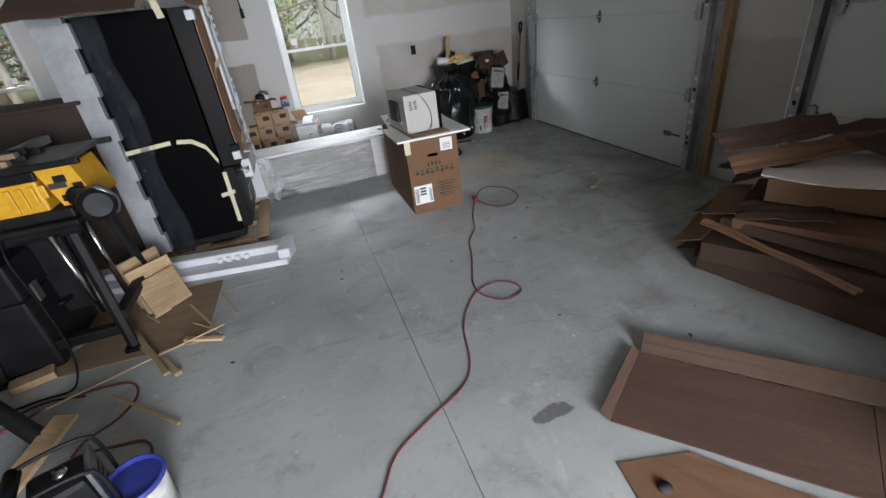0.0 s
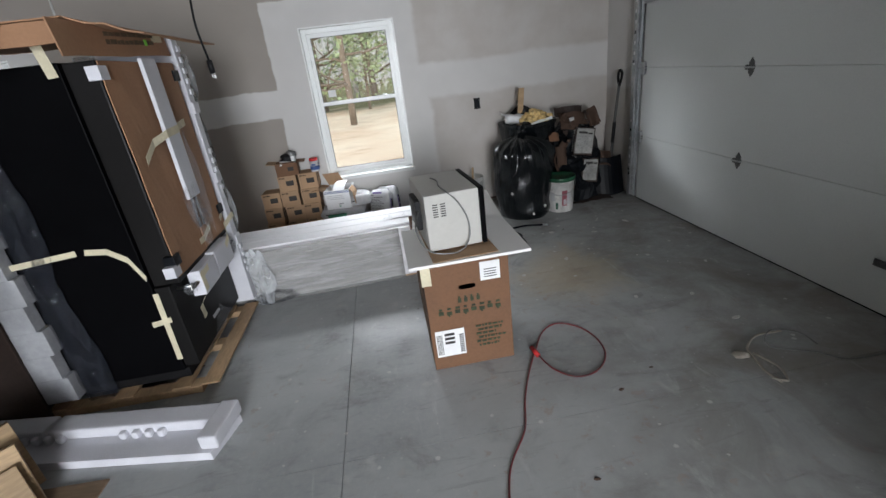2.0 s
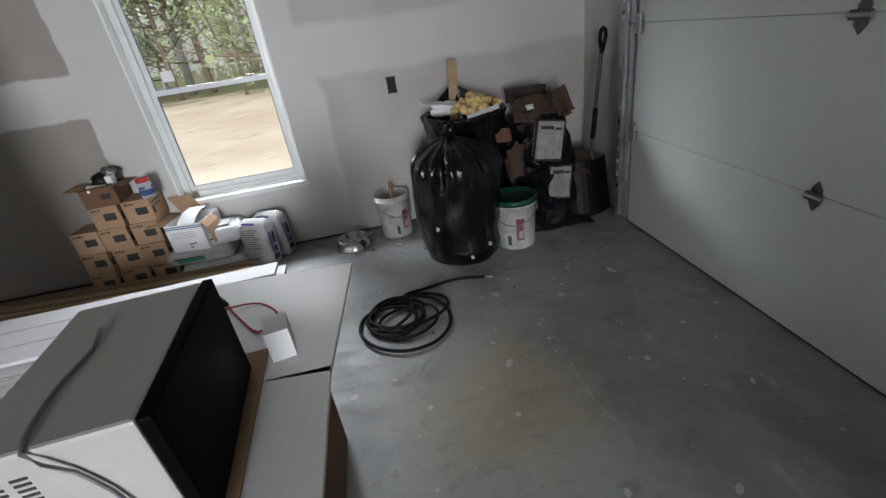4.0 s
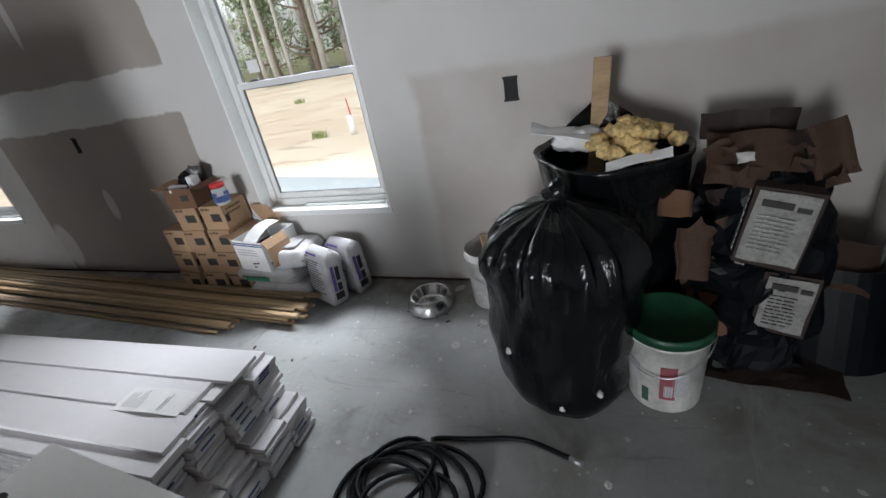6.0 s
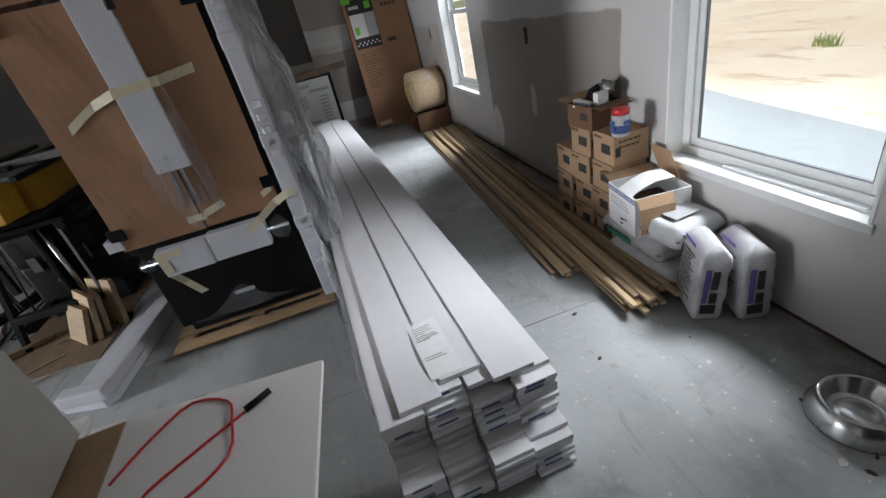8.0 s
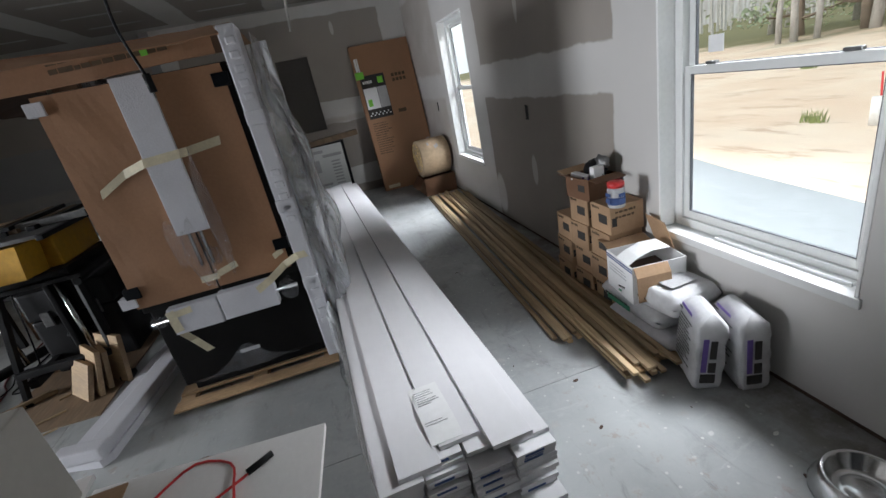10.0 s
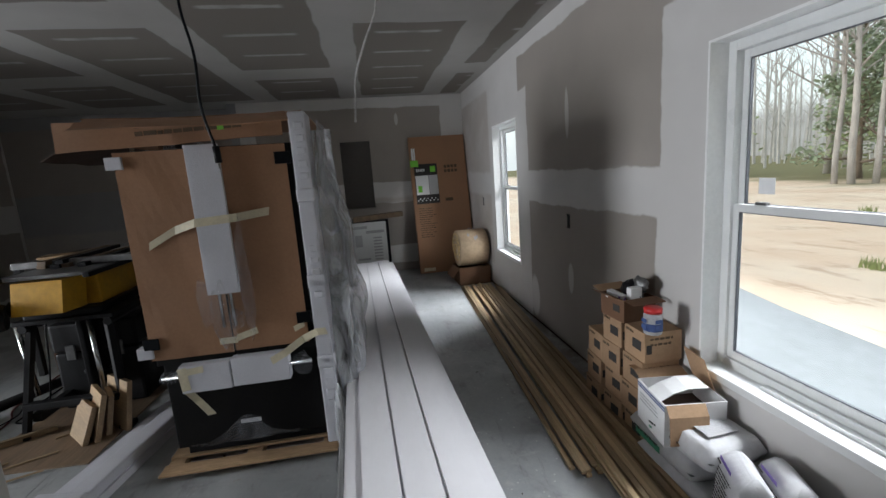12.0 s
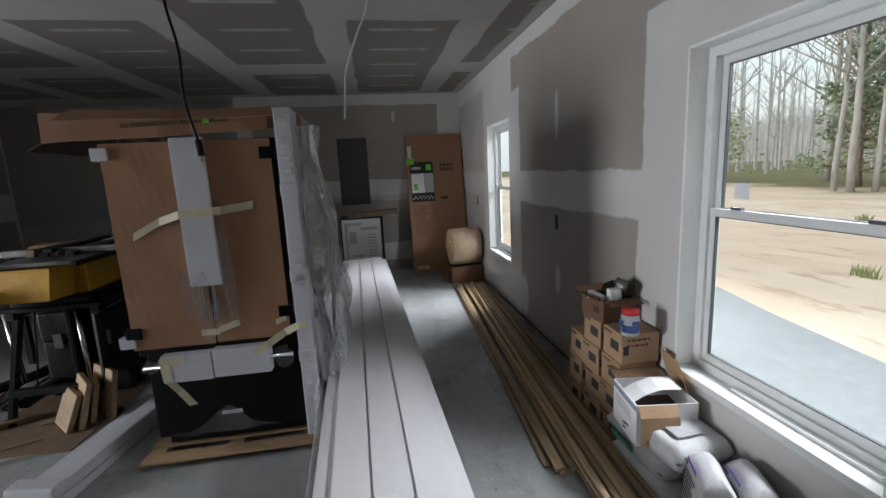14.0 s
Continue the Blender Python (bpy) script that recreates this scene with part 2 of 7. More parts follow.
def ceiling_mat():
    g = Graph("drywall_ceiling")
    p = g.xyz()
    wob = g.math("MULTIPLY", g.math("SUBTRACT", g.noise(1.8, 4), 0.5), 0.10)
    q = g.math("ADD", p[1], 1.95)
    fy = g.math("SUBTRACT", g.math("FRACT", g.math("DIVIDE", q, 1.2)), 0.5)
    dy = g.math("MULTIPLY", g.math("ABSOLUTE", fy), 1.2)
    band = g.ramp(g.math("ADD", dy, wob), 0.44, 0.46, 0.0, 1.0)
    row = g.math("FLOOR", g.math("DIVIDE", q, 1.2))
    fx = g.math("FRACT", g.math("DIVIDE", g.math("ADD", p[0], g.math("ADD", 1.0, g.math("MULTIPLY", g.math("MODULO", row, 2.0), 1.9))), 3.66))
    dx = g.math("MULTIPLY", g.math("ABSOLUTE", g.math("SUBTRACT", fx, 0.5)), 3.66)
    butt = g.ramp(g.math("ADD", dx, wob), 1.57, 1.59, 0.0, 1.0)
    sx = g.math("MULTIPLY", g.math("ABSOLUTE", g.math("SUBTRACT", g.math("FRACT", g.math("DIVIDE", g.math("ADD", p[0], 0.57), 0.61)), 0.5)), 0.61)
    wob2 = g.math("MULTIPLY", g.math("SUBTRACT", g.noise(9, 4), 0.5), 0.035)
    strip = g.math("MULTIPLY", g.ramp(g.math("ADD", sx, wob2), 0.018, 0.042, 1.0, 0.0), g.ramp(g.math("ADD", dy, g.math("MULTIPLY", wob2, 2.0)), 0.24, 0.31, 1.0, 0.0))
    strip = g.math("MULTIPLY", strip, g.ramp(g.noise(4, 3), 0.3, 0.6, 0.35, 1.0))
    edge = g.ramp(g.math("ADD", p[1], wob), 6.83, 6.85, 0.0, 1.0)
    edge2 = g.ramp(g.math("ADD", p[0], wob), -4.52, -4.50, 1.0, 0.0)
    mud = g.math("MAXIMUM", g.math("MAXIMUM", band, butt), g.math("MAXIMUM", strip, g.math("MAXIMUM", edge, edge2)))
    # Wall PAPER and MUD scaled down, the ceiling's weaker light put into the colour.
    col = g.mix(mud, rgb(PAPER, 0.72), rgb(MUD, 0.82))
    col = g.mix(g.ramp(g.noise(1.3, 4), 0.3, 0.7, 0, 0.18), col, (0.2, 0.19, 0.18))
    g.bump(g.math("ADD", g.math("MULTIPLY", g.noise(60, 3), 0.2), mud), 0.2, 0.002)
    return g.done(col, 0.88)


M_CEIL = ceiling_mat()
M_VINYL = surf("white_vinyl", (0.70, 0.71, 0.70), 0.35, vary=0.04, bump=0.03)
M_GLASS = glass_mat()
M_GASKET = surf("grey_weatherstrip", (0.10, 0.105, 0.12), 0.6, vary=0.1)
M_DOOR = surf("painted_steel_door", (0.60, 0.62, 0.61), 0.5, vary=0.05, big=0.8, fine=90, bump=0.12)
M_GALV = surf("galvanised_steel", (0.42, 0.43, 0.44), 0.42, 0.85, vary=0.3, big=6, fine=35, bump=0.15)
M_DARKSTEEL = surf("dark_steel", (0.11, 0.11, 0.11), 0.5, 0.6, vary=0.3, bump=0.2)
M_JAMB = wood_mat("jamb_wood", (0.34, 0.22, 0.11), (8, 8, 0.5))
M_RUBBER = surf("black_rubber", (0.006, 0.007, 0.009), 0.42, vary=0.3, bump=0.2, Specular_IOR_Level=0.12)
# Brighter copy of M_CARD, stronger light on the wrapping put into the colour.
M_CARD_F = surf("lit_cardboard", (0.35, 0.19, 0.105), 0.85, vary=0.10, big=2.5, fine=70, bump=0.12, random=0.12)
M_BEIGELABEL = surf("beige_label", (0.26, 0.255, 0.24), 0.7, vary=0.35, big=14, fine=90)
M_CARD = surf("cardboard", (0.165, 0.084, 0.045), 0.85, vary=0.12, big=4, fine=70, bump=0.12, random=0.15)
M_CARD_LIGHT = surf("light_cardboard", (0.40, 0.255, 0.15), 0.85, vary=0.12, big=3, fine=60, bump=0.12, random=0.15)
# Darker copy of M_CARD; on the piles it puts their shade into the colour.
M_CARD_DARK = surf("dark_cardboard", (0.065, 0.036, 0.023), 0.85, vary=0.2, big=2, fine=60, bump=0.15)
# Flat carton's brown is darkened, the shadow lying over it put into the colour.
M_FLATCARD = surf("shaded_cardboard", (0.085, 0.046, 0.031), 0.85, vary=0.2, big=1.5, fine=60, bump=0.15)
M_DARKBROWN = surf("dark_brown_wrap", (0.028, 0.016, 0.012), 0.75, vary=0.3, big=2, fine=40, bump=0.15)
M_ROPE = surf("dirty_rope", (0.30, 0.27, 0.23), 0.8, vary=0.2)
# Pale card raised further: light falling on the pile's top is in the colour.
M_CARD_PALE = surf("pale_cardboard", (0.82, 0.74, 0.69), 0.8, vary=0.08, bump=0.1)
M_INK = surf("black_print", (0.035, 0.032, 0.03), 0.8, vary=0.2)
M_BROWN_INK = surf("brown_print", (0.10, 0.065, 0.035), 0.8, vary=0.3)
M_GREEN_INK = surf("dark_green_print_ink", (0.035, 0.045, 0.022), 0.8, vary=0.5, big=18, fine=120)
M_EPS_FILM = surf("film_covered_foam", (0.34, 0.345, 0.36), 0.4, vary=0.14, big=6, fine=40, bump=0.4)
M_WHITE = surf("white_paper", (0.78, 0.78, 0.78), 0.7, vary=0.05, bump=0.05)
M_GREYLABEL = surf("grey_label", (0.42, 0.42, 0.43), 0.7, vary=0.2, fine=90)
M_BLUE = surf("blue_print", (0.05, 0.09, 0.24), 0.7, vary=0.2)
M_GREENINK = surf("green_print", (0.06, 0.28, 0.16), 0.7, vary=0.2)
M_LIME = surf("lime_label", (0.20, 0.62, 0.06), 0.6, vary=0.1)
M_PURPLE = surf("purple_print", (0.16, 0.10, 0.36), 0.7, vary=0.2)
M_MAROON = surf("maroon_print", (0.26, 0.07, 0.09), 0.7, vary=0.3, fine=60)
M_DARKGREEN = surf("dark_green_print", (0.03, 0.09, 0.06), 0.7, vary=0.3, fine=60)
M_REDPRINT = surf("red_print", (0.48, 0.06, 0.07), 0.7, vary=0.25)
M_EPS = surf("white_foam", (0.60, 0.60, 0.64), 0.75, vary=0.07, big=5, fine=160, bump=0.35)
M_MDF = surf("white_faced_board", (0.80, 0.79, 0.78), 0.45, vary=0.04, big=2, fine=60, bump=0.05)
M_TRIM = surf("primed_trim", (0.78, 0.77, 0.79), 0.5, vary=0.035, big=1.5, fine=25, bump=0.02, streak=(0.6, 1.2, 1.2), random=0.14)
M_TAPE = surf("masking_tape", (0.62, 0.56, 0.40), 0.65, vary=0.12, big=12, fine=90)
M_BLACK = surf("black_enamel", (0.0025, 0.0025, 0.003), 0.45, vary=0.2, bump=0.03, Specular_IOR_Level=0.03)
M_SLATE = surf("black_stainless", (0.007, 0.0065, 0.0065), 0.5, 0.0, vary=0.2, bump=0.04, Specular_IOR_Level=0.15)
M_CHROME = surf("brushed_steel", (0.62, 0.62, 0.62), 0.22, 1.0, vary=0.1, bump=0.03)
M_BAG = trash_bag_mat()
M_FILM = clear_film("stretch_film", (0.72, 0.74, 0.76), 0.42, creases=9.0)
M_FILM2 = clear_film("packing_film", (0.045, 0.05, 0.065), 0.25, 0.08, creases=16.0, relief=0.035)
M_CLEAR = clear_film("clear_crinkled_film", (0.55, 0.57, 0.62), 0.10, 0.08, creases=24.0, relief=0.04)
M_WRAP = clear_film("wrapped_film", (0.38, 0.375, 0.36), 0.45, 0.3, 3.0, (0.35, 1, 4.5), 0.012)
M_PINE = wood_mat("pine_wood", (0.40, 0.275, 0.155), (1, 6, 6))
M_LATH = wood_mat("lath_wood", (0.56, 0.41, 0.24), (0.6, 9, 9), 0.55)
M_PALLET = wood_mat("pallet_wood", (0.42, 0.28, 0.16), (5, 1, 5))
M_PLY = wood_mat("plywood_sheet", (0.24, 0.165, 0.105), (0.8, 5, 1))
M_CREAM = surf("cream_enamel", (0.46, 0.45, 0.42), 0.4, 0.0, vary=0.05, bump=0.04)
M_RED = surf("red_cable", (0.145, 0.028, 0.032), 0.45, vary=0.5, big=3, fine=14)
M_REDB = surf("bright_red", (0.55, 0.03, 0.03), 0.4, vary=0.1)
M_WHITEPL = surf("white_plastic", (0.50, 0.49, 0.47), 0.45, vary=0.28, big=9, fine=45)
M_GREENPL = surf("green_plastic", (0.008, 0.060, 0.028), 0.4, vary=0.3, big=9)
M_BLUEPL = surf("blue_plastic", (0.035, 0.05, 0.28), 0.4, vary=0.2)
M_YELLOW = surf("yellow_plastic", (0.62, 0.33, 0.02), 0.45, vary=0.15, big=6)
M_GREYMET = surf("grey_metal", (0.20, 0.20, 0.20), 0.4, 0.7, vary=0.3, big=6)
M_BLACKPL = surf("black_plastic", (0.009, 0.009, 0.010), 0.5, vary=0.25, big=6, bump=0.15, Specular_IOR_Level=0.22)
M_SACK = surf("paper_sack", (0.56, 0.56, 0.57), 0.75, vary=0.12, big=9, fine=26, bump=0.8)
M_KRAFT = surf("kraft_facing", (0.50, 0.37, 0.24), 0.75, vary=0.14, big=6, fine=25, bump=0.3)
M_FOAMY = surf("yellow_foam", (0.64, 0.46, 0.20), 0.85, vary=0.5, big=24, fine=60, bump=0.9)
# Grey bark and leaf colours are lifted pale, aerial haze put into the colour.
M_BARK = surf("tree_bark", (0.42, 0.395, 0.375), 0.9, vary=0.25, big=3, fine=14, bump=0.5, streak=(2, 2, 0.5))
M_PINEBARK = surf("pine_bark", (0.24, 0.19, 0.15), 0.9, vary=0.25, big=3, fine=14, bump=0.5)
# Paler copy of M_BARK with still more distance haze in its colour.
M_FAR_BARK = surf("haze_tinted_bark", (0.54, 0.52, 0.50), 0.9, vary=0.15, big=2, fine=9, bump=0.2)
M_LEAF = surf("pine_leaf", (0.27, 0.33, 0.22), 0.8, vary=0.35, big=1.0, fine=6)
M_LEAFY = surf("spring_leaf", (0.36, 0.42, 0.24), 0.8, vary=0.4, big=1.0, fine=6)
M_GRASS = surf("grass_blade", (0.24, 0.28, 0.11), 0.8, vary=0.4, big=3)
M_BRICKRED = surf("red_stain_post", (0.30, 0.12, 0.08), 0.7, vary=0.2)
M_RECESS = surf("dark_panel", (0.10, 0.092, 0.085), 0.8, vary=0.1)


# ---- mesh helpers ----
def part(name, bm, mat, parent=None, label=""):
    """Links a bmesh as one mesh object under its thing."""
    me = bpy.data.meshes.new(name)
    bmesh.ops.recalc_face_normals(bm, faces=bm.faces)
    bm.to_mesh(me)
    bm.free()
    me.materials.append(mat)
    ob = new(name, me)
    if parent is not None:
        ob.parent = parent
    return tagged(ob, label)


def thing(name, label, category, m=None, group="", kind=""):
    ob = new(name)
    ob.empty_display_size = 0.1
    if m is not None:
        ob.matrix_world = m
    return tagged(ob, label, category, group, kind)


def single(name, bm, mat, label, category, m=None, group="", kind=""):
    ob = part(name, bm, mat)
    if m is not None:
        ob.matrix_world = m
    return tagged(ob, label, category, group, kind)


def box(x0, x1, y0, y1, z0, z1, bevel=0.0, bm=None, m=None):
    bm = bm or bmesh.new()
    t = Matrix.Translation(((x0 + x1) / 2, (y0 + y1) / 2, (z0 + z1) / 2)) @ Matrix.Diagonal((x1 - x0, y1 - y0, z1 - z0, 1))
    vs = bmesh.ops.create_cube(bm, size=1, matrix=(m or Matrix()) @ t)["verts"]
    if bevel:
        es = list({e for v in vs for e in v.link_edges})
        bmesh.ops.bevel(bm, geom=es, offset=bevel, segments=2, affect="EDGES", profile=0.6)
    return bm


def smooth(ob):
    for p in ob.data.polygons:
        p.use_smooth = True
    return ob


def curve_points(points, step=0.03):
    """Points along a smooth curve through the given ones."""
    p = [Vector(q) for q in points]
    p = [p[0] * 2 - p[1]] + p + [p[-1] * 2 - p[-2]]
    out = []
    for i in range(1, len(p) - 2):
        n = max(2, int((p[i + 1] - p[i]).length / step))
        for k in range(n):
            t = k / n
            out.append(0.5 * ((2 * p[i]) + (p[i + 1] - p[i - 1]) * t + (2 * p[i - 1] - 5 * p[i] + 4 * p[i + 1] - p[i + 2]) * t * t
                              + (3 * p[i] - p[i - 1] - 3 * p[i + 1] + p[i + 2]) * t ** 3))
    return out + [p[-2]]


def tube(points, r, sides=8, bm=None, step=0.03, raw=False, taper=None):
    bm = bm or bmesh.new()
    pts = [Vector(q) for q in points] if raw else curve_points(points, step)
    rings, up = [], Vector((0.02, 0.03, 1))
    for i, p in enumerate(pts):
        d = (pts[min(i + 1, len(pts) - 1)] - pts[max(i - 1, 0)]).normalized()
        s = d.cross(up)
        s = s.normalized() if s.length > 1e-3 else Vector((1, 0, 0))
        u = s.cross(d).normalized()
        up = u if abs(d.z) > 0.8 else Vector((0.02, 0.03, 1))
        rr = r if taper is None else r + (taper - r) * i / max(1, len(pts) - 1)
        rings.append([bm.verts.new(p + (s * math.cos(a) + u * math.sin(a)) * rr) for a in (2 * math.pi * k / sides for k in range(sides))])
    for a, b in zip(rings, rings[1:]):
        for k in range(sides):
            bm.faces.new((a[k], a[(k + 1) % sides], b[(k + 1) % sides], b[k]))
    bm.faces.new(rings[0][::-1]), bm.faces.new(rings[-1])
    return bm


def lathe(profile, sides=32, bm=None, wob=None):
    """Turns (radius, height) pairs round the z axis; wob(angle, height) scales the radius."""
    bm = bm or bmesh.new()
    rings = []
    for r, z in profile:
        rings.append([bm.verts.new((math.cos(a) * r * (wob(a, z) if wob else 1), math.sin(a) * r * (wob(a, z) if wob else 1), z))
                      for a in (2 * math.pi * k / sides for k in range(sides))])
    for a, b in zip(rings, rings[1:]):
        for k in range(sides):
            bm.faces.new((a[k], a[(k + 1) % sides], b[(k + 1) % sides], b[k]))
    if profile[0][0] > 1e-4:
        bm.faces.new(rings[0][::-1])
    if profile[-1][0] > 1e-4:
        bm.faces.new(rings[-1])
    bmesh.ops.remove_doubles(bm, verts=bm.verts, dist=1e-5)
    return bm


def slab(poly, z0, z1, bm=None):
    """An upright prism over a polygon of (x, y)."""
    bm = bm or bmesh.new()
    lo, hi = [bm.verts.new((x, y, z0)) for x, y in poly], [bm.verts.new((x, y, z1)) for x, y in poly]
    n = len(poly)
    for i in range(n):
        bm.faces.new((lo[i], lo[(i + 1) % n], hi[(i + 1) % n], hi[i]))
    bm.faces.new(lo[::-1]), bm.faces.new(hi)
    return bm


def sheet(rows, thick=0.004, bm=None):
    """A thin bent sheet through a grid of points, with thickness."""
    bm = bm or bmesh.new()
    g = [[Vector(p) for p in r] for r in rows]
    nr, nc = len(g), len(g[0])
    off = []
    for i in range(nr):
        line = []
        for j in range(nc):
            a = g[min(i + 1, nr - 1)][j] - g[max(i - 1, 0)][j]
            b = g[i][min(j + 1, nc - 1)] - g[i][max(j - 1, 0)]
            c = a.cross(b)
            line.append(c.normalized() * thick if c.length > 1e-9 else Vector((0, 0, thick)))
        off.append(line)
    A = [[bm.verts.new(p) for p in r] for r in g]
    B = [[bm.verts.new(p + o) for p, o in zip(r, q)] for r, q in zip(g, off)]
    for i in range(nr - 1):
        for j in range(nc - 1):
            bm.faces.new((A[i][j], A[i][j + 1], A[i + 1][j + 1], A[i + 1][j]))
            bm.faces.new((B[i][j], B[i + 1][j], B[i + 1][j + 1], B[i][j + 1]))
    rim = [(i, 0) for i in range(nr)] + [(nr - 1, j) for j in range(1, nc)] + [(i, nc - 1) for i in range(nr - 2, -1, -1)] + [(0, j) for j in range(nc - 2, 0, -1)]
    for (a, b), (c, d) in zip(rim, rim[1:] + rim[:1]):
        bm.faces.new((A[a][b], A[c][d], B[c][d], B[a][b]))
    return bm


def rough_up(bm, amount, scale, seed=0.0):
    for v in bm.verts:
        v.co += noise.noise_vector(v.co * scale + Vector((seed, seed, seed))) * amount
    return bm


# ---- structure ----
X0, X1, Y0, Y1, H = -4.62, 3.90, -3.0, 6.95, 2.74
XJ, YJ = -5.05, 3.45


def wall_with_holes(name, axis, at, thick, u0, u1, holes, mat, top=H):
    """A wall at the plane axis = at, its body on the far side by thick, with rectangular holes (u0, u1, z0, z1)."""
    bm = bmesh.new()
    us = sorted({u0, u1, *(h[0] for h in holes), *(h[1] for h in holes)})
    zs = sorted({0.0, top, *(h[2] for h in holes), *(h[3] for h in holes)})
    for a, b in zip(us, us[1:]):
        for c, d in zip(zs, zs[1:]):
            if any(h[0] <= a and b <= h[1] and h[2] <= c and d <= h[3] for h in holes):
                continue
            lo, hi = sorted((at, at + thick))
            if axis == "y":
                box(a, b, lo, hi, c, d, bm=bm)
            else:
                box(lo, hi, a, b, c, d, bm=bm)
    bmesh.ops.remove_doubles(bm, verts=bm.verts, dist=1e-4)
    dup = {}
    for f in bm.faces:
        c = f.calc_center_median()
        dup.setdefault((round(c.x, 3), round(c.y, 3), round(c.z, 3)), []).append(f)
    bmesh.ops.delete(bm, geom=[f for v in dup.values() if len(v) > 1 for f in v], context="FACES_ONLY")
    ob = part(name, bm, mat)
    return tagged(ob, kind="structure")


W1 = (0.64, 1.595, 0.50, 2.04)
W2 = (-2.93, -2.03, 0.505, 2.05)
wall_north = wall_with_holes("wall_north", "y", Y1, 0.17, X0 - 0.15, X1 + 0.15, [W1, W2], M_NORTH)
wall_east = wall_with_holes("wall_east", "x", X1, 0.15, Y0, Y1, [(3.56, 6.10, 0.0, 2.45), (0.35, 2.5, 0.0, 2.45)], M_EAST)
# The south hole is an assumed opening, unseen, behind the added lamp.
wall_south = wall_with_holes("wall_south", "y", Y0, -0.15, XJ - 0.15, X1 + 0.15, [(-0.4, 2.3, 0.0, 2.4)], M_SOUTH)
# Two unseen walls added behind the walker to block and shape the south light.
for a, b in ((XJ, -0.5), (2.1, X1)):
    tagged(part("wall_partition", box(a, b, 0.06, 0.18, 0, H), M_SOUTH), kind="structure")
wall_west = wall_with_holes("wall_west", "x", X0, -0.12, YJ + 0.12, Y1, [(5.00, 5.46, 1.06, 2.10)], M_WEST)
wall_jog = wall_with_holes("wall_jog", "y", YJ, 0.12, XJ - 0.15, X0, [], M_JOG_SHADED)
wall_store = wall_with_holes("wall_store", "x", XJ, -0.12, Y0, YJ, [], M_JOG_SHADED)
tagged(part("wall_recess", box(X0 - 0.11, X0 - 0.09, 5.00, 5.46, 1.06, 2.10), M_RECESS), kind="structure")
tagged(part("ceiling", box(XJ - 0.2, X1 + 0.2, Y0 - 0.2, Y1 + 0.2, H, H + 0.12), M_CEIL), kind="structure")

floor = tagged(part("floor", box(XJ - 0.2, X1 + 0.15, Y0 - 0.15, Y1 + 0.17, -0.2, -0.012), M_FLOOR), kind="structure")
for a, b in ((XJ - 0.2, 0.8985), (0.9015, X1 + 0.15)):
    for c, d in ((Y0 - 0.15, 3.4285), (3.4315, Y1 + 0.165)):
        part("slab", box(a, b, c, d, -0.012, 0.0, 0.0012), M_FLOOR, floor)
tagged(part("baseboard_gap", box(X0 + 0.01, X1 - 0.01, Y1 - 0.004, Y1 - 0.001, 0.0, 0.016), M_CARD_DARK), kind="structure")


